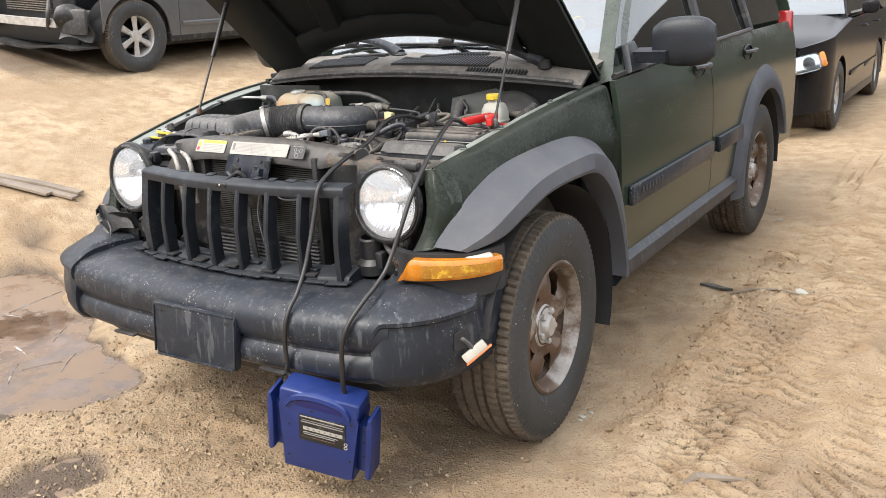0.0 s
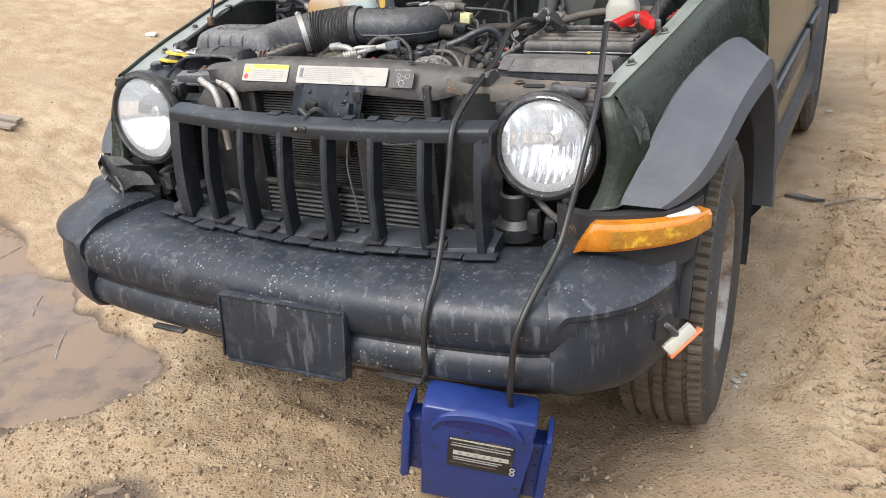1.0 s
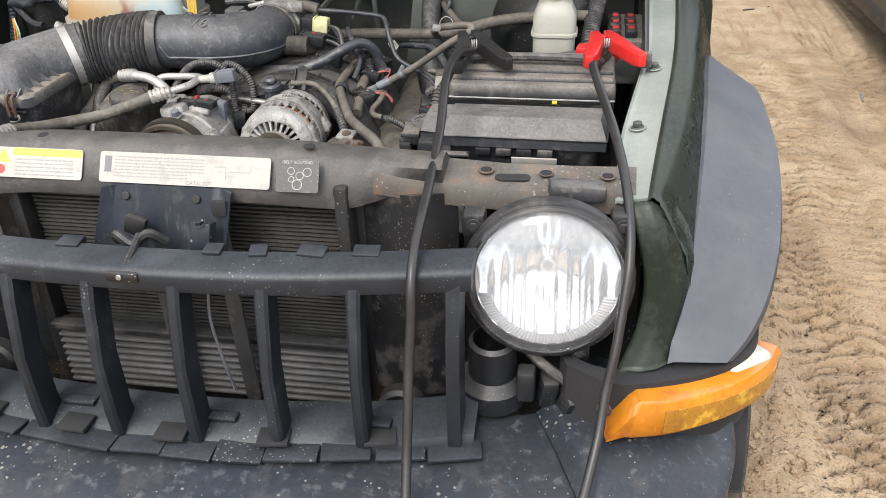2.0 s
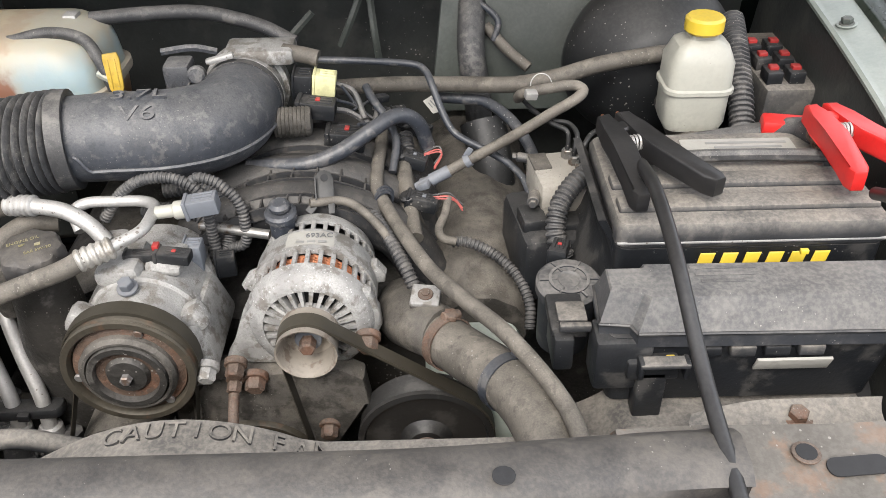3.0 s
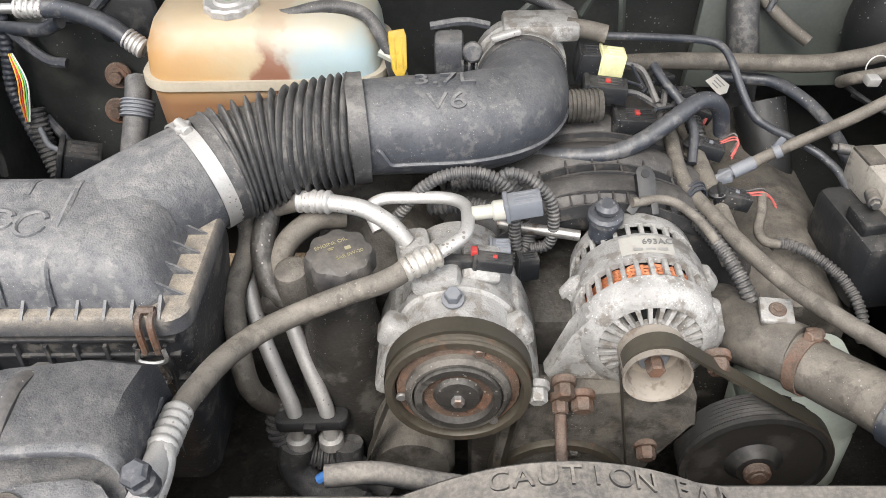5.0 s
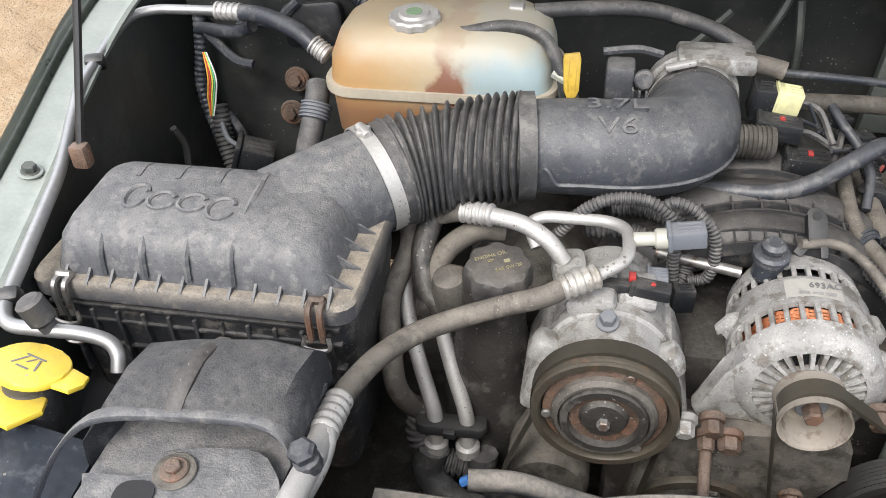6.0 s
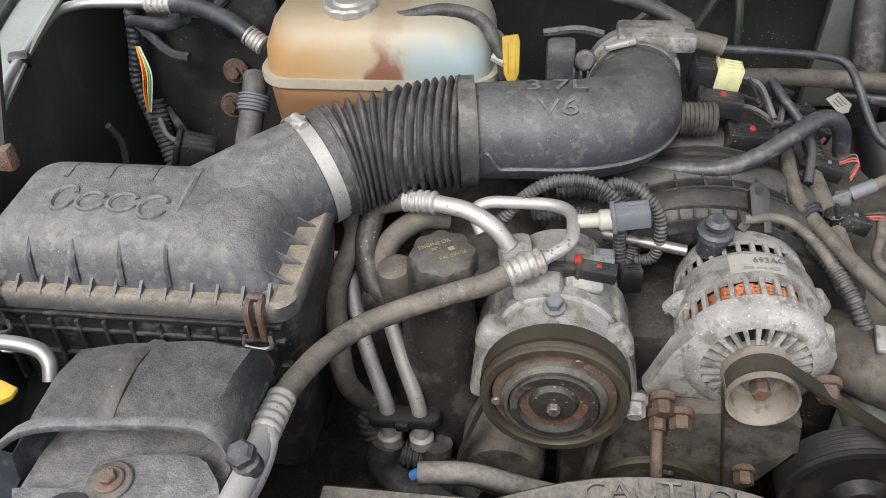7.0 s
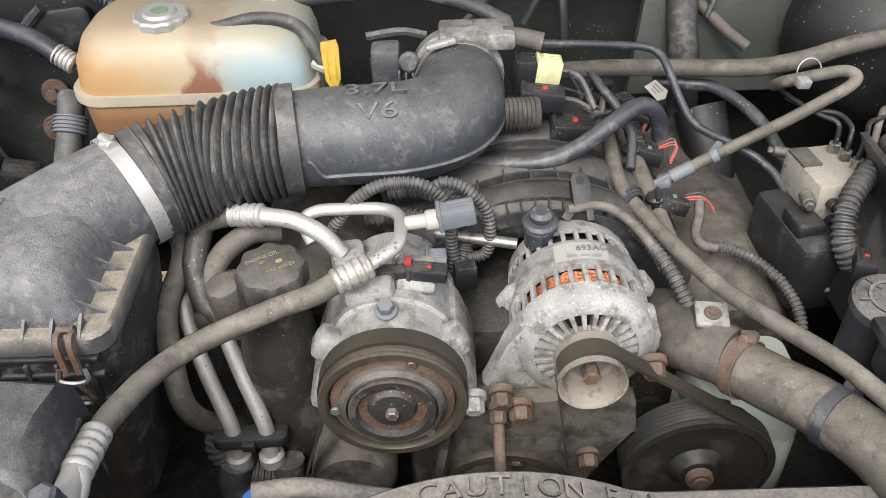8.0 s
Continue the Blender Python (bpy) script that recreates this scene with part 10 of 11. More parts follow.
# vacuum pump canister and its bracket
can = thing("purge_canister", "round black ribbed canister beside the radiator hose", "canister")
bm = bmesh.new()
lathe(bm, [(0.028, -0.085), (0.030, -0.02), (0.031, -0.012), (0.034, -0.010), (0.034, 0.0), (0.031, 0.003), (0.012, 0.005), (0.010, 0.003), (0.0001, 0.003)], aim((0.338, 0.752, 0.918), (0, -0.12, 1)), 36)
part("canister", bm, M["fuse_lid"], can, "round black canister with a ribbed lid")
for k in range(6):
    a = 2 * math.pi * k / 6
    bm = bmesh.new()
    box(bm, aim((0.338, 0.752, 0.918), (0, -0.12, 1)) @ Vector((0.021 * math.cos(a), 0.021 * math.sin(a), 0.0045)), (0.018, 0.0025, 0.0025), 0.0006, (0, 0, math.degrees(a)))
    part("lid_spoke", bm, M["fuse_lid"], can)
bm = bmesh.new()
lathe(bm, [(0.021, 0.003), (0.021, 0.006), (0.018, 0.006), (0.018, 0.003)], aim((0.338, 0.752, 0.918), (0, -0.12, 1)), 28)
part("lid_ring", bm, M["fuse_lid"], can)
connector((0.335, 0.805, 0.918), (0.030, 0.018, 0.018), (0, 0, 70), "black")

# -- fuse box --
FUSE_DROP = Matrix.Translation((-0.004, -0.002, -0.001))
fb = thing("fuse_box", "dusty black plastic fuse box in front of the battery", "fuse box", m=FUSE_DROP)
bm = bmesh.new()
rim = [(0.358, 0.712), (0.354, 0.656), (0.382, 0.653), (0.387, 0.641), (0.644, 0.638), (0.647, 0.719), (0.395, 0.722), (0.393, 0.712)]
crest = [(0.366, 0.704), (0.365, 0.672), (0.396, 0.669), (0.402, 0.664), (0.632, 0.661), (0.636, 0.708), (0.403, 0.710), (0.401, 0.704)]


def lid_loop(z, t):
    return [Vector((p[0] + (q[0] - p[0]) * t, p[1] + (q[1] - p[1]) * t, z)) for p, q in zip(rim, crest)]


rings(bm, [lid_loop(z, t) for z, t in ((0.930, 0.06), (0.947, 0.04), (0.952, 0.20), (0.969, 0.78), (0.973, 0.92), (0.9745, 1.1))])
part("fuse_box_lid", bm, M["fuse_lid"], fb, "dusty black fuse box lid", smooth=30)
bm = bmesh.new()
for p, q in zip(lid_loop(0.947, 0.0), lid_loop(0.947, 0.0)[1:] + lid_loop(0.947, 0.0)[:1]):
    tube(bm, [p, q], 0.0017, 6)
part("lid_rim", bm, M["black"], fb)
for c, s in (((0.412, 0.631, 0.921), (0.046, 0.014, 0.005)), ((0.391, 0.632, 0.914), (0.005, 0.014, 0.020)), ((0.433, 0.632, 0.914), (0.005, 0.014, 0.020)), ((0.335, 0.668, 0.934), (0.030, 0.007, 0.008)), ((0.334, 0.690, 0.934), (0.028, 0.028, 0.004))):
    bm = bmesh.new()
    box(bm, c, s, 0.0015)
    part("latch_frame", bm, M["dusty"] if s[2] < 0.01 else M["black"], fb)
bm = bmesh.new()
loops = [[(0.498 + a, 0.682 + b, z) for a, b in round_rect(0.270 - t, 0.066 - t, 0.010, 3)] for z, t in ((0.936, 0), (0.90, 0.002), (0.85, 0.012))]
rings(bm, loops)
part("fuse_box_base", bm, M["black"], fb)
for c, d, bv in (((0.378, 0.662, 0.905), (0.055, 0.04, 0.06), 0.006), ((0.405, 0.645, 0.905), (0.05, 0.02, 0.022), 0.004), ((0.405, 0.645, 0.875), (0.028, 0.02, 0.06), 0.003), ((0.332, 0.704, 0.918), (0.036, 0.055, 0.012), 0.003), ((0.326, 0.690, 0.90), (0.02, 0.05, 0.04), 0.004)):
    bm = bmesh.new()
    box(bm, c, d, bv)
    part("side_latch", bm, M["black"], fb)
for k in range(4):
    bm = bmesh.new()
    box(bm, (0.455 + 0.032 * k, 0.6455, 0.922), (0.024, 0.010, 0.012), 0.002)
    part("lid_catch", bm, M["dusty"] if k % 2 else M["black"], fb)
for x, y, z in ((0.42, 0.640, 0.918), (0.56, 0.722, 0.976)):
    bm = bmesh.new()
    box(bm, (x, y, z), (0.008, 0.005, 0.005), 0.001)
    part("yellow_clip", bm, M["yellow"], fb)
for k in range(3):
    bm = bmesh.new()
    box(bm, (0.475, 0.702 - 0.010 * k, 0.9745), (0.062 - 0.006 * k, 0.0045, 0.0012), 0.0003)
    part("embossed_line", bm, M["fuse_lid"], fb)
bm = bmesh.new()
box(bm, (0.535, 0.640, 0.908), (0.07, 0.003, 0.018), 0.0005, (20, 0, 0))
part("bar_code_label", bm, M["label"], fb)

# -- battery --
bat = thing("car_battery", "dust-covered black car battery with clamps on its terminals", "battery", m=Matrix.Translation((-0.004, -0.012, 0.006)))
bm = bmesh.new()
loops = [[(0.520 + a, 0.850 + b, z) for a, b in round_rect(0.268 - t, 0.180 - t, 0.010, 3)] for z, t in ((0.80, 0.01), (0.81, 0.0), (0.955, 0.0), (0.957, 0.006))]
rings(bm, loops)
part("battery_case", bm, M["black"], bat, "black battery case")
bm = bmesh.new()
loops = [[(0.520 + a, 0.850 + b, z) for a, b in round_rect(0.272 - t, 0.186 - t, 0.012, 3)] for z, t in ((0.957, 0.004), (0.960, 0.0), (0.978, 0.0), (0.984, 0.006), (0.986, 0.02))]
rings(bm, loops)
part("battery_lid", bm, M["dusty"], bat, "dust-covered battery lid")
for y in (0.792, 0.835):
    bm = bmesh.new()
    box(bm, (0.520, y, 0.987), (0.262, 0.026, 0.010), 0.004)
    part("lid_ridge", bm, M["dusty"], bat)
bm = bmesh.new()
box(bm, (0.520, 0.758, 0.964), (0.270, 0.003, 0.003), 0.001)
part("lid_bead", bm, M["alu"], bat)
bm = bmesh.new()
tube(bm, [(0.41, 0.862, 0.990), (0.42, 0.862, 0.998), (0.52, 0.862, 1.001), (0.62, 0.862, 0.998), (0.63, 0.862, 0.990)], 0.007, 8)
part("carry_strap", bm, M["rubber"], bat)
bm = bmesh.new()
prism(bm, round_rect(0.125, 0.04, 0.003), 0.001, pose(0.545, 0.902, 0.9865))
lab = part("battery_label", bm, M["label"], bat)
for k in range(3):
    bm = bmesh.new()
    box(bm, (0.555, 0.912 - 0.010 * k, 0.9879), (0.09 - 0.015 * k, 0.004, 0.0006), 0)
    part("print_line", bm, M["print_faint"], lab)
for k in range(6):
    bm = bmesh.new()
    prism(bm, [(-0.009, -0.012), (0.006, -0.012), (0.010, 0.012), (-0.005, 0.012)], 0.002, facing((0.475 + 0.023 * k, 0.7585, 0.938), (1, 0, 0), (0.15, 0, 1)), 0.0006)
    part("case_mark", bm, M["yellow"], bat)
for x, mtl, y in ((0.405, "worn", 0.905), (0.635, "rust", 0.900)):
    bm = bmesh.new()
    disc(bm, (x, y, 0.986), (0, 0, 1), 0.011, 0.016, 0.002, 16)
    box(bm, (x, y + 0.004, 0.997), (0.028, 0.024, 0.012), 0.004)
    part("battery_terminal", bm, M[mtl], bat)
bm = bmesh.new()
tube(bm, [(0.635, 0.915, 0.995), (0.62, 0.945, 0.985), (0.57, 0.965, 0.965), (0.49, 0.960, 0.955)], 0.014, 10)
part("battery_lead", bm, M["rubber"], bat)
bm = bmesh.new()
box(bm, (0.625, 0.952, 0.982), (0.075, 0.028, 0.026), 0.005, (0, 0, -12))
part("terminal_cover", bm, M["red"], bat, "faded red terminal cover")
bm = bmesh.new()
sheet(bm, lambda u, v: (0.372 + 0.02 * math.sin(5 * v), 0.765 + 0.17 * u, 0.985 - 0.16 * v), 5, 6, 0.008, (-1, 0, 0))
part("battery_tray", bm, M["black"], suv)
bm = bmesh.new()
sheet(bm, lambda u, v: (0.335 + 0.28 * u, 0.515 + 0.165 * v, 0.842 - 0.03 * (1 - step(0.0, 0.2, u)) + 0.004 * math.sin(7 * u)), 12, 8, 0.005, (0, 0, -1))
part("inner_apron", bm, M["dusty"], suv, "tan dusty apron panel under the fuse box")
# headlamp cover under the lamp beam with a rust-ringed bolt
bm = bmesh.new()
sheet(bm, lambda u, v: (0.425 + 0.03 * (1 - math.sin(math.pi * (0.1 + 0.6 * v))) + 0.17 * u, 0.545 + 0.055 * v, 0.878 + 0.022 * math.sin(math.pi * min(1, 0.15 + 2 * u) * 0.5) - 0.02 * (1 - v)), 14, 8, 0.006, (0, 0, -1))
tray = part("lamp_tray", bm, M["dusty"], suv)
bm = bmesh.new()
disc(bm, (0.52, 0.585, 0.890), (0, -0.1, 1), 0.020, 0.002, 0.0006, 22)
bolt(bm, (0.52, 0.585, 0.891), (0, -0.1, 1), 0.009, 0.008)
part("tray_bolt", bm, M["rust"], tray)

# ---- booster pack: hangs by its two cables over the bumper ----
bp_m = facing((0.490, 0.130, 0.263), (0.308, 0.092, -0.056), (0.17, -0.12, 1))
pack = thing("booster_pack", "dark blue plastic jump starter hanging by two black cables", "jump starter", m=bp_m)
bm = bmesh.new()
prism(bm, [(-0.108, -0.135), (0.090, -0.135), (0.108, -0.125), (0.112, 0.085), (0.119, 0.098), (0.117, 0.132), (0.108, 0.138), (-0.108, 0.138), (-0.117, 0.132), (-0.119, 0.098), (-0.112, 0.085)], 0.085, Matrix.Translation((0, 0, -0.03)), 0.007, 3)
body = part("case", bm, M["blue"], pack, "dark blue moulded case")
# carrying handle: an arched bar over a slot, its shade painted as a darker blue plate
bm = bmesh.new()
prism(bm, [(-0.070, 0.092), (0.070, 0.092), (0.066, 0.108), (0.035, 0.118), (-0.035, 0.118), (-0.066, 0.108)], 0.004, Matrix.Translation((0, 0, 0.0525)), 0.001)
part("handle_slot", bm, mat("shaded_blue_plastic", (0.006, 0.010, 0.11), 0.5, bump=0.1), body)
bm = bmesh.new()
bar = spline([(-0.095, 0.088, 0), (-0.078, 0.112, 0), (-0.045, 0.126, 0), (0.0, 0.130, 0), (0.045, 0.126, 0), (0.078, 0.112, 0), (0.095, 0.088, 0)], 5)
rings(bm, [[(p.x, p.y + dy, 0.05 + dz) for dy, dz in ((-0.008, 0), (-0.008, 0.010), (-0.004, 0.014), (0.008, 0.012), (0.012, 0.004), (0.012, -0.01))] for p in bar])
part("handle", bm, M["blue"], body)
for s, low, top in ((1, -0.118, 0.096), (-1, -0.095, 0.110)):
    bm = bmesh.new()
    box(bm, (s * 0.126, (low + top) / 2 - 0.012, 0.008), (0.034, top - low - 0.05, 0.050), 0.005)
    arm = part("cable_holster", bm, M["blue"], pack)
    bm = bmesh.new()
    prism(bm, [(s * 0.138, low + 0.012), (s * 0.150, low), (s * 0.157, low + 0.01), (s * 0.157, top - 0.02), (s * 0.152, top), (s * 0.143, top), (s * 0.140, top - 0.03)][::s], 0.075, Matrix.Translation((0, 0, -0.022)), 0.004, 2)
    part("holster_plate", bm, M["blue"], arm)
    for y in (-0.05, 0.0, 0.04):
        bm = bmesh.new()
        disc(bm, (s * 0.128, y, 0.0325), (0, 0, 1), 0.0035, 0.001, 0.0003, 10)
        part("case_screw", bm, M["interior"], arm)
bm = bmesh.new()
prism(bm, round_rect(0.138, 0.088, 0.002), 0.0015, Matrix.Translation((0.012, 0.022, 0.0552)))
lab = part("rating_label", bm, M["black"], body, "black rating label with white bars")
for c, s, mm in (((0.012, 0.061, 0.0572), (0.132, 0.004, 0.0006), "label"), ((0.014, 0.022, 0.0572), (0.118, 0.012, 0.0006), "label"), ((0.012, 0.050, 0.0572), (0.122, 0.002, 0.0006), "print_faint"), ((0.012, 0.043, 0.0572), (0.126, 0.0035, 0.0006), "print_faint"), ((0.008, 0.008, 0.0572), (0.105, 0.003, 0.0006), "print_faint"), ((0.004, 0.002, 0.0572), (0.095, 0.003, 0.0006), "print_faint"), ((0.0, -0.008, 0.0572), (0.10, 0.002, 0.0006), "rust")):
    bm = bmesh.new()
    box(bm, c, s, 0)
    part("print_bar", bm, M[mm], lab)
for k in range(6):
    bm = bmesh.new()
    box(bm, (-0.03 + 0.017 * k, 0.022, 0.0578), (0.006, 0.004, 0.0006), 0)
    part("print_dot", bm, M["print"], lab)
for x, y in ((-0.088, 0.02), (0.095, -0.06), (-0.02, 0.083), (-0.09, -0.09), (0.098, 0.07)):
    bm = bmesh.new()
    disc(bm, (x, y, 0.0545), (0, 0, 1), 0.004, 0.001, 0.0003, 12)
    part("case_screw", bm, M["interior"], body)
for k in range(2):
    bm = bmesh.new()
    lathe(bm, [(0.006, 0.0), (0.006, 0.0006), (0.0035, 0.0006), (0.0035, 0.0)], Matrix.Translation((0.083, -0.002 - 0.012 * k, 0.0568)), 14)
    part("approval_mark", bm, M["label"], lab)

inv = bp_m.inverted()
# cable runs: case, over the bumper, across the grille to each clamp
CABLES = {
    "black": [bp_m @ Vector((-0.072, 0.10, 0.0)), (0.394, 0.100, 0.415), (0.404, 0.092, 0.45), (0.405, 0.089, 0.50), (0.410, 0.092, 0.56), (0.413, 0.112, 0.605), (0.413, 0.150, 0.642), (0.409, 0.195, 0.70), (0.408, 0.22, 0.75),
              (0.407, 0.242, 0.80), (0.408, 0.262, 0.855), (0.407, 0.284, 0.908), (0.406, 0.330, 0.938), (0.408, 0.40, 0.966), (0.404, 0.53, 1.00), (0.399, 0.63, 1.045), (0.402, 0.72, 1.050), (0.409, 0.800, 1.028)],
    "red": [bp_m @ Vector((0.075, 0.09, 0.0)), (0.578, 0.118, 0.40), (0.588, 0.110, 0.47), (0.598, 0.108, 0.54), (0.610, 0.128, 0.592), (0.625, 0.178, 0.640), (0.636, 0.222, 0.672), (0.645, 0.258, 0.705), (0.651, 0.288, 0.75),
            (0.660, 0.312, 0.80), (0.666, 0.34, 0.85), (0.671, 0.372, 0.90), (0.667, 0.43, 0.95), (0.649, 0.52, 1.00), (0.616, 0.655, 1.045), (0.614, 0.70, 1.045), (0.620, 0.742, 1.025)]}
for colour, pts in CABLES.items():
    bm = bmesh.new()
    tube(bm, [inv @ Vector(p) for p in pts], 0.0066, 10, 12)
    part("cable", bm, M["cable"], pack, "thick black rubber cable")


def clamp(grip, tip, lift, material, label):
    """A spring clamp biting a battery terminal: two handles, jaws and a coil spring."""
    g, t = Vector(grip), Vector(tip)
    ax = (t - g).normalized()
    side = Vector((-ax.y, ax.x, 0)).normalized()
    m = Matrix.Identity(4)
    m.col[0], m.col[1], m.col[2], m.col[3] = (*ax, 0), (*side, 0), (*ax.cross(side), 0), (*t, 1)
    m = inv @ m
    arm = [(0.022, 0.004), (0.020, 0.019), (-0.005, 0.024), (-0.035, 0.026), (-0.112, 0.050), (-0.122, 0.048), (-0.124, 0.036), (-0.114, 0.028), (-0.045, 0.008), (-0.022, 0.005), (0.004, 0.004)]
    half = part("clamp_half", prism(bmesh.new(), arm, 0.022, m @ Matrix.Translation((0, 0, -0.011)), 0.003), material, pack, label)
    part("clamp_half", prism(bmesh.new(), [(x, -y) for x, y in reversed(arm)], 0.022, m @ Matrix.Translation((0, 0, -0.011 + lift)), 0.003), material, pack)
    bm = bmesh.new()
    tube(bm, [m @ Vector((-0.028 + 0.0075 * math.cos(a), -0.010 + 0.020 * a / 31.4, 0.002 + 0.0075 * math.sin(a))) for a in np.linspace(0, 31.4, 90)], 0.0014, 5, rough_pts=True)
    part("clamp_spring", bm, M["alu"], half)
    bm = bmesh.new()
    for s in (1, -1):
        box(bm, (0.020, 0.009 * s, 0), (0.016, 0.004, 0.014), 0.0015, m=m)
    part("clamp_jaw", bm, M["copper"], half)
    bm = bmesh.new()
    disc(bm, m @ Vector((-0.002, 0, -0.010)), m.to_3x3() @ Vector((0, 0, 1)), 0.0085, 0.019, 0.002, 20)
    part("clamp_pivot", bm, material, half)


clamp((0.440, 0.750, 1.020), (0.402, 0.870, 1.028), 0.0, M["cable"], "black plastic spring clamp")
clamp((0.650, 0.745, 1.032), (0.628, 0.880, 1.030), 0.0, M["red"], "red plastic spring clamp")

# ---- other parked cars ----


def alloy_mesh(name, bm):
    bmesh.ops.recalc_face_normals(bm, faces=bm.faces)
    me = bpy.data.meshes.new(name)
    bm.to_mesh(me)
    bm.free()
    me.materials.append(M["alu"])
    me.shade_smooth()
    me.set_sharp_from_angle(angle=radians(38))
    return me


def spoke_rim(r=0.215, wide=0.03):
    """The ring, hub and one straight spoke of an alloy wheel round the x axis."""
    ring, hub, spoke = bmesh.new(), bmesh.new(), bmesh.new()
    lathe(ring, [(r * 0.93, -0.09), (r * 0.9, 0.03), (r * 0.95, 0.075), (r, 0.085), (r * 1.02, 0.075), (r * 1.0, -0.09)], Matrix.Rotation(radians(90), 4, "Y"), 44)
    disc(hub, (0.03, 0, 0), (1, 0, 0), r * 0.30, 0.045, 0.01, 24)
    rings(spoke, [[Vector((x + d, s * w, q)) for s, d in ((-1, 0), (-0.6, 0.018), (0.6, 0.018), (1, 0))] for q, w, x in ((r * 0.2, wide * 0.8, 0.052), (r * 0.6, wide, 0.045), (r * 0.95, wide * 1.25, 0.05))])
    return alloy_mesh("rim", ring), alloy_mesh("hub", hub), alloy_mesh("spoke", spoke)


alloy = spoke_rim()  # ring, hub, spoke


def parked_car(name, label, m, paint, half, nose, tail, axle_f, axle_r, hood_z, belt_z, roof_z, wheel_r, sill=0.24, stripped=False, lit=True):
    """A parked car that faces -y in its own space, its middle on x = 0, standing on z = 0."""
    car = thing(name, label, "car", m=m)
    k = wheel_r / 0.371
    arch = lambda y: max([sill] + [wheel_r + math.sqrt((wheel_r + 0.045) ** 2 - (y - a) ** 2) for a in (axle_f, axle_r) if abs(y - a) < wheel_r + 0.045])
    plan = lambda y: half * (1 - 0.32 * max(0, (nose + 0.55 - y) / 0.55) ** 2 - 0.10 * max(0, (y - tail + 0.5) / 0.5) ** 2)
    shape = lambda z: 1 - 0.02 * ((z - 0.62) / 0.45) ** 2
    wl, wr = axle_f + 0.52, axle_r - 0.25
    top = lambda y: hood_z + (belt_z - hood_z) * min(1, max(0, (y - nose) / (wl - nose)) ** 0.7) if y < wl else belt_z
    start = nose + (0.46 if stripped else 0.07)
    for side in (1, -1):
        spans = (("front_wing", start, wl), ("front_door", wl + 0.006, (wl + wr) / 2), ("rear_door", (wl + wr) / 2 + 0.006, wr), ("rear_quarter", wr + 0.006, tail))
        for nm, a, b in spans:
            bm = bmesh.new()
            sheet(bm, lambda u, v: (side * plan(a + (b - a) * u) * shape(arch(a + (b - a) * u) + (top(a + (b - a) * u) - arch(a + (b - a) * u)) * v), a + (b - a) * u, arch(a + (b - a) * u) + (top(a + (b - a) * u) - arch(a + (b - a) * u)) * v), 24, 8, 0.02, (-side, 0, 0))
            panel = part(nm, bm, paint, car)
            if "door" in nm:
                bm = bmesh.new()
                y1 = b - 0.12
                tube(bm, [(side * (half * 0.985), y1 - 0.09, belt_z - 0.10), (side * (half + 0.02), y1 - 0.06, belt_z - 0.098), (side * (half + 0.02), y1 + 0.04, belt_z - 0.096), (side * (half * 0.985), y1 + 0.07, belt_z - 0.098)], 0.012, 8)
                part("door_handle", bm, paint, panel)
                bm = bmesh.new()
                box(bm, (side * (half * 1.0), (a + b) / 2, 0.46), (0.02, b - a - 0.06, 0.05), 0.008)
                part("door_moulding", bm, paint, panel)
                bm = bmesh.new()
                t0, t1 = (a + 0.55, b - 0.02) if nm == "front_door" else (a + 0.02, b - 0.25)
                sheet(bm, lambda u, v: (side * half * (0.93 - 0.22 * v), (a + (b - a) * u) * (1 - v) + (t0 + (t1 - t0) * u) * v, belt_z + 0.01 + (roof_z - belt_z - 0.10) * v), 4, 4, 0.004, (-side, 0, 0))
                part("door_window", bm, M["window"], panel)
        bm = bmesh.new()
        box(bm, (side * half * 0.96, (axle_f + axle_r) / 2, sill + 0.01), (0.06, axle_r - axle_f - 2 * wheel_r - 0.06, 0.10), 0.02)
        part("sill", bm, M["black"], car)
        for a in (axle_f, axle_r):
            w = new("wheel", alloy[0])
            w.parent = car
            w.matrix_basis = pose(side * (half - 0.105), a, wheel_r, 0, 0, 0 if side > 0 else 180) @ Matrix.Diagonal((0.9, k, k, 1))
            t = new("tyre", wheel_meshes[0])
            t.parent = w
            new("hub", alloy[1]).parent = w
            for q in range(6):
                spoke = new("spoke", alloy[2])
                spoke.parent = w
                spoke.matrix_basis = Matrix.Rotation(2 * math.pi * q / 6, 4, "X")
            bm = bmesh.new()
            lathe(bm, [(wheel_r + 0.04, -0.01), (wheel_r + 0.04, 0.25), (0.1, 0.26)], Matrix.Translation((half * 0.94, a, wheel_r)) @ Matrix.Rotation(radians(-90), 4, "Y"), 24, -95, 95)
            if side < 0:
                for v in bm.verts:
                    v.co.x = -v.co.x
            part("wheel_housing", bm, M["interior"], car)
        bm = bmesh.new()
        rings(bm, [[Vector((side * half * 0.90, wl + 0.05, belt_z)).lerp(Vector((side * half * 0.70, wl + 0.75, roof_z - 0.06)), t) + Vector(d) for d in ((-0.03, -0.03, 0), (0.03, -0.02, 0), (0.03, 0.06, 0), (-0.03, 0.05, 0))] for t in np.linspace(0, 1, 6)])
        part("windscreen_pillar", bm, paint, car)
        bm = bmesh.new()
        rings(bm, [[(side * (half + 0.03 + 0.15 * t), wl + 0.30 + 0.45 * a * (1 - 0.2 * t), belt_z + 0.10 + b) for a, b in round_rect(0.16 * s, 0.13 * s, 0.04 * s, 3)] for t, s in ((0, 0.6), (0.2, 0.95), (0.6, 1), (0.9, 0.9), (1, 0.6))])
        mir = part("mirror_shell", bm, paint, car)
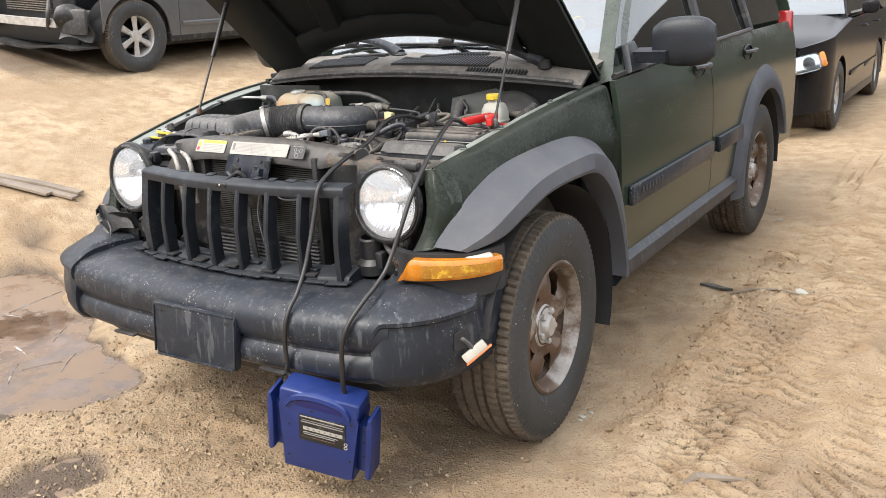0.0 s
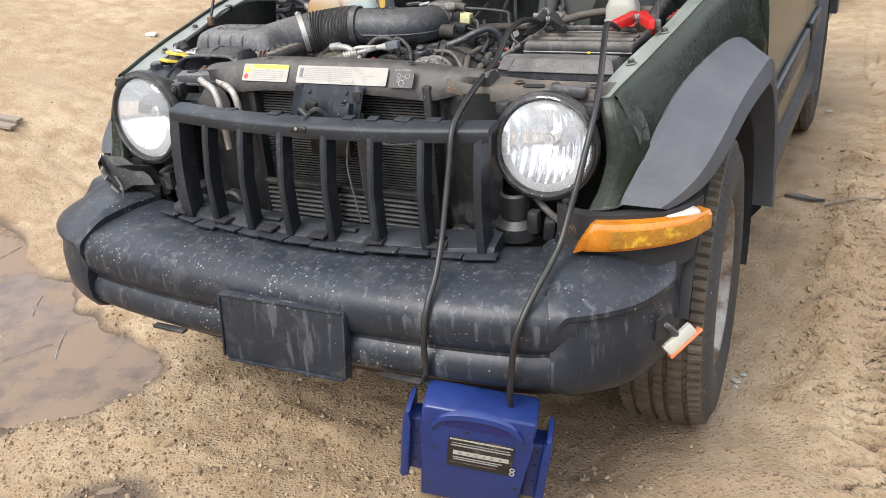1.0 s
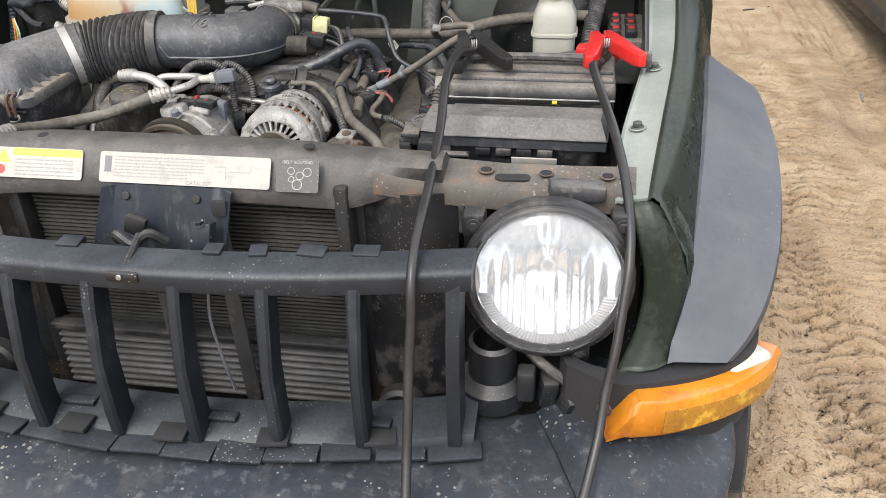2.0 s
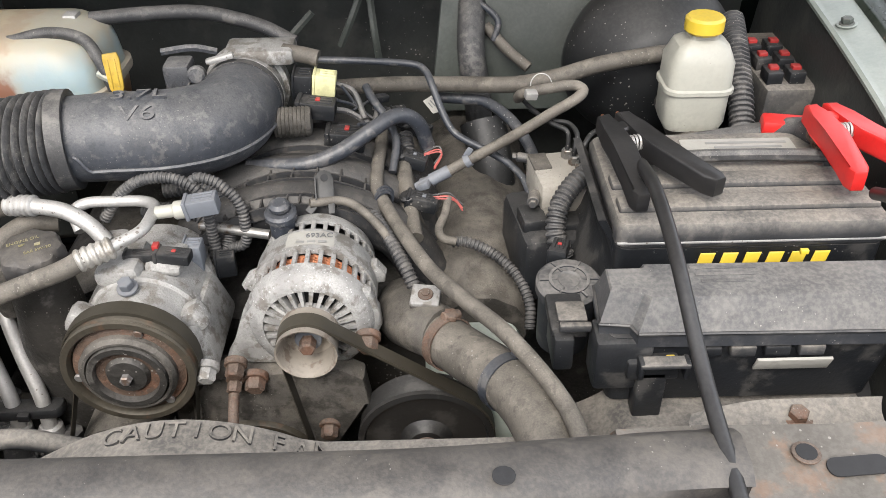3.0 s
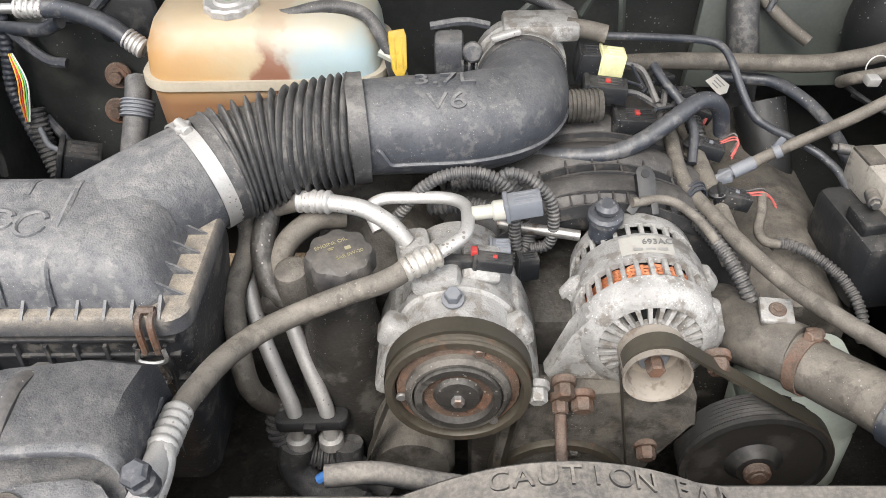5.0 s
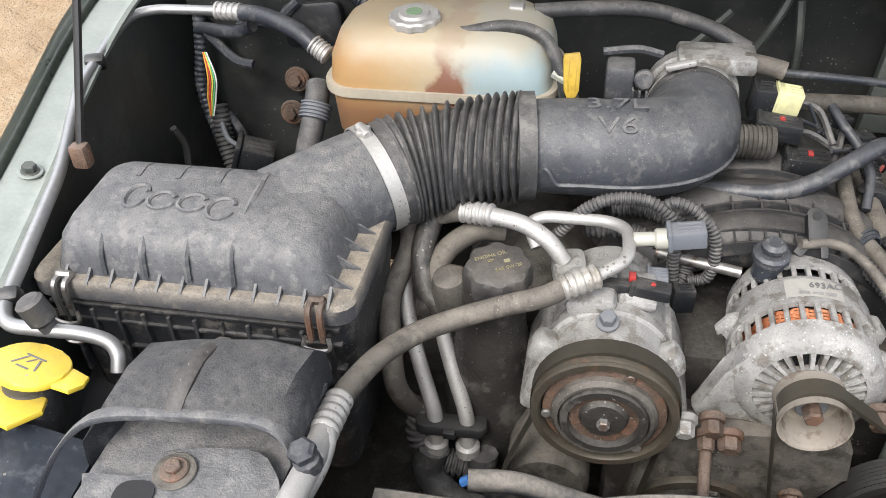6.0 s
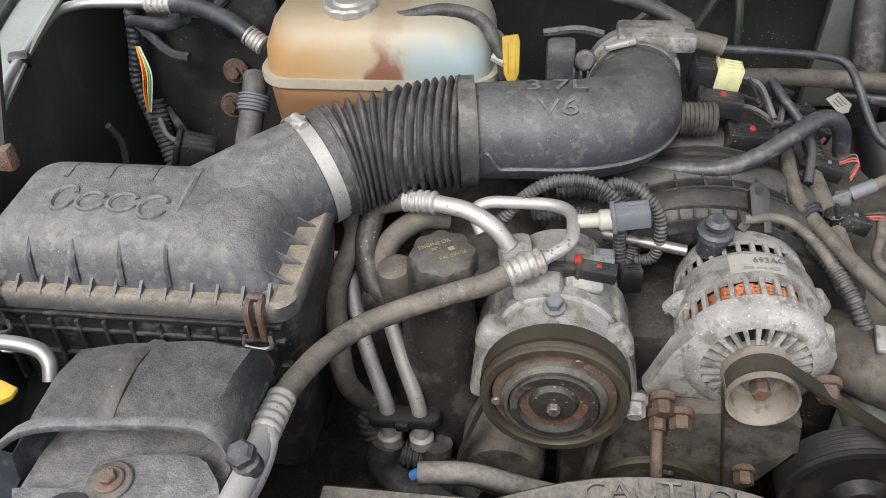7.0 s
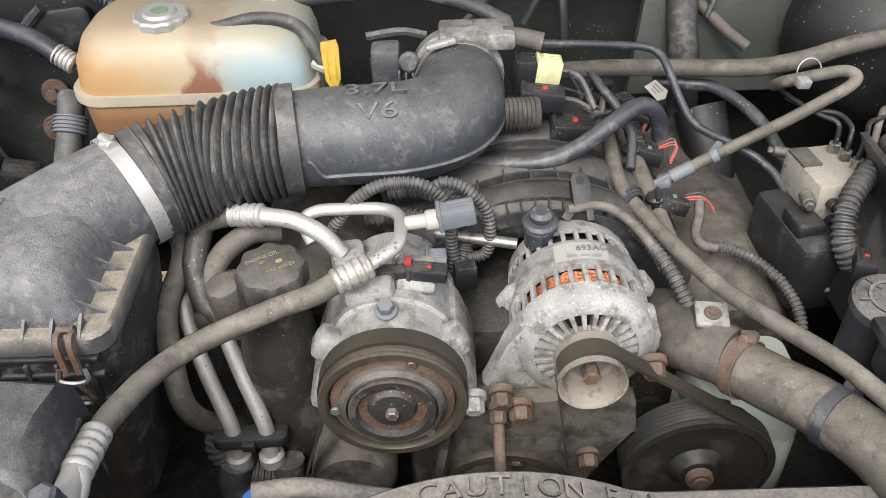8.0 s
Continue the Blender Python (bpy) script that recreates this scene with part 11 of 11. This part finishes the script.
        bm = bmesh.new()
        tube(bm, [(side * half * 0.92, wl + 0.30, belt_z + 0.04), (side * (half + 0.06), wl + 0.31, belt_z + 0.07)], 0.022, 8)
        part("mirror_arm", bm, M["black"], mir)
    bm = bmesh.new()
    sheet(bm, lambda u, v: (plan(start + (wl + 0.1 - start) * v) * (2 * u - 1) * 0.985, start + (wl + 0.1 - start) * v, top(start + (wl + 0.05 - start) * v) + 0.07 * (1 - (2 * u - 1) ** 4) * (0.5 + 0.5 * v)), 16, 10, 0.02, (0, 0, -1))
    part("bonnet", bm, paint, car)
    bm = bmesh.new()
    sheet(bm, lambda u, v: (half * (0.90 - 0.20 * v) * (2 * u - 1), wl + 0.02 + 0.74 * v - 0.08 * (1 - (2 * u - 1) ** 2) * (1 - v), belt_z + 0.05 + (roof_z - belt_z - 0.08) * v), 12, 6, 0.005, (0, 1, 0))
    part("windscreen", bm, M["windshield"], car)
    bm = bmesh.new()
    box(bm, (0, wl + 0.1, belt_z + 0.035), (half * 1.6, 0.06, 0.02), 0.008)
    part("cowl_panel", bm, M["black"], car)
    bm = bmesh.new()
    sheet(bm, lambda u, v: (half * 0.71 * (2 * u - 1), wl + 0.74 + (wr + 0.05 - wl - 0.74) * v, roof_z - 0.03 + 0.05 * (1 - (2 * u - 1) ** 2) * math.sin(0.3 + 2.3 * v)), 10, 10, 0.03, (0, 0, -1))
    part("roof", bm, paint, car)
    bm = bmesh.new()
    sheet(bm, lambda u, v: (half * (0.71 + 0.2 * v) * (2 * u - 1), wr + 0.04 + (tail - 0.25 - wr) * v, roof_z - 0.03 + (belt_z + 0.02 - roof_z) * v), 10, 6, 0.006, (0, -1, 0))
    part("rear_window", bm, M["window"], car)
    bm = bmesh.new()
    sheet(bm, lambda u, v: (plan(tail) * (2 * u - 1), tail - 0.25 * max(0, v - 0.9) * 10, 0.32 + (belt_z - 0.32) * v), 8, 8, 0.03, (0, -1, 0))
    part("tail_panel", bm, paint, car)
    bm = bmesh.new()
    box(bm, (0, (nose + tail) / 2 + 0.1, 0.30), (half * 1.8, tail - nose - 0.9, 0.12), 0.03)
    box(bm, (0, wl + 1.3, 0.62), (half * 1.7, 1.6, 0.3), 0.08)
    part("floor_pan", bm, M["interior"], car)
    if stripped:
        # bumper gone: radiator, crash beam, torn liner and lamp show
        bm = bmesh.new()
        box(bm, (0, nose + 0.34, 0.55), (half * 1.5, 0.05, 0.52), 0.02)
        part("radiator", bm, M["dark"], car)
        bm = bmesh.new()
        sheet(bm, lambda u, v: (half * 0.66 * (2 * u - 1), nose + 0.16 - 0.05 * (1 - (2 * u - 1) ** 2), 0.47 + 0.075 * v), 12, 3, 0.06, (0, 1, 0))
        part("crash_beam", bm, M["alu"], car, "bare bright crash beam")
        for q in range(7):
            bm = bmesh.new()
            box(bm, (0, nose + 0.30, 0.60 + 0.022 * q), (half * 0.8, 0.02, 0.008), 0)
            part("grille_slat", bm, M["steel"], car)
        for side in (1, -1):
            bm = bmesh.new()
            sheet(bm, lambda u, v: (side * half * (0.68 + 0.24 * u), nose + 0.16 + 0.20 * u + 0.03 * math.sin(7 * v), 0.36 + 0.30 * v + 0.03 * math.sin(5 * u)), 8, 8, 0.02, (0, 1, 0))
            part("torn_liner", bm, M["black"], car)
            bm = bmesh.new()
            sheet(bm, lambda u, v: (side * half * (0.50 + 0.38 * u), nose + 0.14 + 0.26 * u * u, hood_z - 0.19 + 0.15 * v - 0.02 * u), 10, 4, 0.10, (0, 1, 0.2))
            part("headlight", bm, M["lens_body"], car)
            bm = bmesh.new()
            box(bm, (side * half * 0.80, nose + 0.27, 0.52), (0.26, 0.05, 0.24), 0.02, (0, 0, 25 * side))
            part("duct_panel", bm, M["dusty"], car)
            bm = bmesh.new()
            tube(bm, [(side * half * 0.55, nose + 0.2, 0.75), (side * half * 0.62, nose + 0.12, 0.60), (side * half * 0.52, nose + 0.16, 0.45)], 0.02, 8)
            part("hanging_hose", bm, M["rubber"], car)
        bm = bmesh.new()
        sheet(bm, lambda u, v: (half * 0.9 * (2 * u - 1), nose + 0.14 + 0.3 * v, 0.28 + 0.02 * math.sin(9 * u)), 14, 4, 0.02, (0, 0, -1))
        part("splash_tray", bm, M["black"], car)
    else:
        bm = bmesh.new()
        sheet(bm, lambda u, v: (plan(nose) * 1.12 * (2 * u - 1), nose - 0.04 * (1 - (2 * u - 1) ** 2) + 0.28 * abs(2 * u - 1) ** 4, 0.22 + (hood_z - 0.46) * v), 16, 8, 0.05, (0, 1, 0))
        part("front_bumper", bm, M["black"], car)
        bm = bmesh.new()
        box(bm, (0, nose - 0.045, hood_z - 0.16), (half * 0.9, 0.03, 0.10), 0.02)
        part("grille", bm, M["dark"], car)
        for side in (1, -1):
            lm = facing((side * half * 0.80, nose + 0.10, hood_z - 0.12), (1, 0.85 * side, 0.22 * side), (0, 0.45, 1))
            bm = bmesh.new()
            prism(bm, [(x, y) for x, y in round_rect(0.29, 0.145, 0.068, 6)], 0.05, lm @ Matrix.Translation((0, 0, -0.02)), 0.01)
            hl = part("headlight", bm, M["chrome"], car, "clear almond-shaped headlight")
            bm = bmesh.new()
            prism(bm, [(x, y) for x, y in round_rect(0.30, 0.155, 0.073, 6)], 0.012, lm @ Matrix.Translation((0, 0, 0.038)), 0.004)
            part("lens", bm, M["lamp_glass"], hl)
            bm = bmesh.new()
            disc(bm, lm @ Vector((0.02, 0, 0.028)), lm.to_3x3() @ Vector((0, 0, 1)), 0.055, 0.008, 0.003, 22)
            part("lamp_projector", bm, M["interior"], hl)
            bm = bmesh.new()
            prism(bm, round_rect(0.05, 0.13, 0.02), 0.02, lm @ Matrix.Translation((0.155 * side, 0.01, 0.02)), 0.004)
            part("turn_signal", bm, M["amber"], hl)
    for side in (1, -1):
        bm = bmesh.new()
        box(bm, (side * half * 0.72, tail - 0.02, belt_z - 0.12), (0.22, 0.06, 0.22), 0.02)
        part("tail_lamp", bm, M["red_lens"], car)
    return car


M["lens_body"] = mat("hazy_headlight", (0.55, 0.58, 0.60), 0.15, coat=0.6, bump=0.0, dust=0.2)
zs = float(ground_height(-5.5, 4.2))
parked_car("parked_suv", "silver-grey parked car with its front bumper torn off", pose(-6.30, 0, 0.5 * (zs + 0.83) + 0.065, 0, 5, 0) @ Matrix.Translation((0, 3.35, 0)), M["silver"], 0.93, 0.0, 4.6, 0.86, 3.60, 0.98, 1.08, 1.72, 0.36, sill=0.32, stripped=True)
parked_car("parked_sedan", "black parked sedan with a dented front wing", pose(-0.20, 6.46, 0.0), M["black_paint"], 0.87, 0.0, 4.4, 0.87, 3.50, 0.78, 0.98, 1.46, 0.315, sill=0.22)
parked_car("parked_sedan", "dark grey parked sedan with dirty flank", pose(2.93, 2.4, 0.02), mat("grey_car_paint", (0.045, 0.043, 0.042), 0.3, 0.3, dust=0.25, bump=0.0, side=0.1, spec=0.2), 0.88, 0.0, 4.5, 0.9, 3.6, 0.80, 0.98, 1.46, 0.32, sill=0.20)

# ---- litter on the dirt ----


def on_ground(x, y, up=0.0):
    return Vector((x, y, float(ground_height(x, y)) + up))


def splinter(x, y, length, turn, thick, name, label, material="wood", seed=0):
    """A flat broken stick or lath lying on the dirt."""
    rnd = random.Random(seed)
    a = radians(turn)
    pts = [on_ground(x + math.cos(a) * length * t, y + math.sin(a) * length * t, thick * 0.5 + 0.003) for t in (0, 0.35, 0.7, 1)]
    bm = bmesh.new()
    side = Vector((-math.sin(a), math.cos(a), 0))
    rings(bm, [[p + side * (w * s) + Vector((0, 0, h)) for s, h in ((-1, -thick * 0.4), (1, -thick * 0.4), (0.9, thick * 0.5), (-0.9, thick * 0.6))] for p, w in zip(pts, (thick * 0.7, thick * (1.3 + rnd.random()), thick * 1.5, thick * 0.4))])
    tagged(part(name, bm, M[material]), label, name.replace("_", " "))


for x, y, ln, turn, th, nm, lab, mt in (
    (1.02, 2.36, 0.30, 15, 0.006, "twig", "thin dry twig lying on churned dirt", "wood"), (0.86, 2.43, 0.16, -8, 0.010, "bark_strip", "dark curled strip of bark on the dirt", "oily"),
    (1.28, 0.72, 0.24, 28, 0.008, "stick", "weathered broken stick half sunk in dirt", "wood"), (1.10, 0.15, 0.22, 35, 0.007, "stick", "dry split stick on the dirt", "wood"),
    (1.26, 0.18, 0.10, 60, 0.006, "twig", "short dry twig on the dirt", "oily"), (1.9, 3.5, 0.14, 80, 0.006, "twig", "dry twig on tyre tracks", "wood"), (1.55, 5.0, 0.2, 30, 0.006, "twig", "dry twig on tyre tracks", "oily")):
    splinter(x, y, ln, turn, th, nm, lab, mt, int(100 * x))
for dx, dy, ln, turn in ((0.0, 0.0, 1.5, 198), (-0.12, -0.10, 1.35, 196), (-0.05, 0.08, 0.9, 204)):
    x0, y0 = -3.02 + dx, 1.72 + dy
    a = radians(turn)
    bm = bmesh.new()
    pts = [on_ground(x0 + math.cos(a) * ln * t, y0 + math.sin(a) * ln * t, 0.018) for t in (0, 0.33, 0.66, 1)]
    side = Vector((-math.sin(a), math.cos(a), 0)) * 0.035
    rings(bm, [[p - side, p + side, p + side * 0.95 + Vector((0, 0, 0.014)), p - side * 0.95 + Vector((0, 0, 0.014))] for p in pts])
    tagged(part("wooden_lath", bm, M["wood"]), "weathered thin wooden lath lying on the sand", "lath", "laths on the sand")
for x, y, s, mt, nm, lab in ((1.30, 2.50, 0.035, "white", "paper_scrap", "crumpled white scrap beside a twig"), (0.905, 0.95, 0.014, "white", "foam_crumb", "white foam crumbs beside the tyre"), (0.918, 0.99, 0.011, "white", "foam_crumb", "white foam crumbs beside the tyre"), (0.908, 0.92, 0.009, "white", "foam_crumb", "white foam crumbs beside the tyre"), (0.93, 3.78, 0.018, "white", "foam_crumb", "white crumbs behind the rear tyre"), (-2.9, 2.45, 0.05, "white", "paper_scrap", "pale flat scrap on the sand"), (-3.6, 3.4, 0.05, "white", "paper_scrap", "pale flat scrap on the sand")):
    rnd = random.Random(int(x * 977))
    bm = bmesh.new()
    bmesh.ops.create_icosphere(bm, subdivisions=2, radius=s, matrix=Matrix.Translation(on_ground(x, y, s * 0.22)) @ Matrix.Diagonal((1, 0.7, 0.35, 1)))
    for v in bm.verts:
        v.co += Vector((rnd.uniform(-1, 1), rnd.uniform(-1, 1), rnd.uniform(-0.6, 0.6))) * s * 0.22
    tagged(part(nm, bm, M[mt], smooth=25), lab, nm.replace("_", " "))


# ---- plain dark board fence that closes the yard, beyond every view ----
M["fence"] = mat("dark_boards", (0.055, 0.050, 0.044), 0.8, dust=0.1, bump=0.4, scale=4, streak=0.2)
for nm, c, s in (("wall_north", (0, 19, 1.7), (44.2, 0.2, 5.6)), ("wall_south", (0, -19, 1.7), (44.2, 0.2, 5.6)), ("wall_east", (22, 0, 1.7), (0.2, 37.8, 5.6)), ("wall_west", (-22, 0, 3.5), (0.2, 37.8, 9.0))):
    bm = bmesh.new()
    box(bm, c, s, 0.02)
    tagged(part(nm, bm, M["fence"]), "plain dark board fence round the yard", "fence", kind="structure")
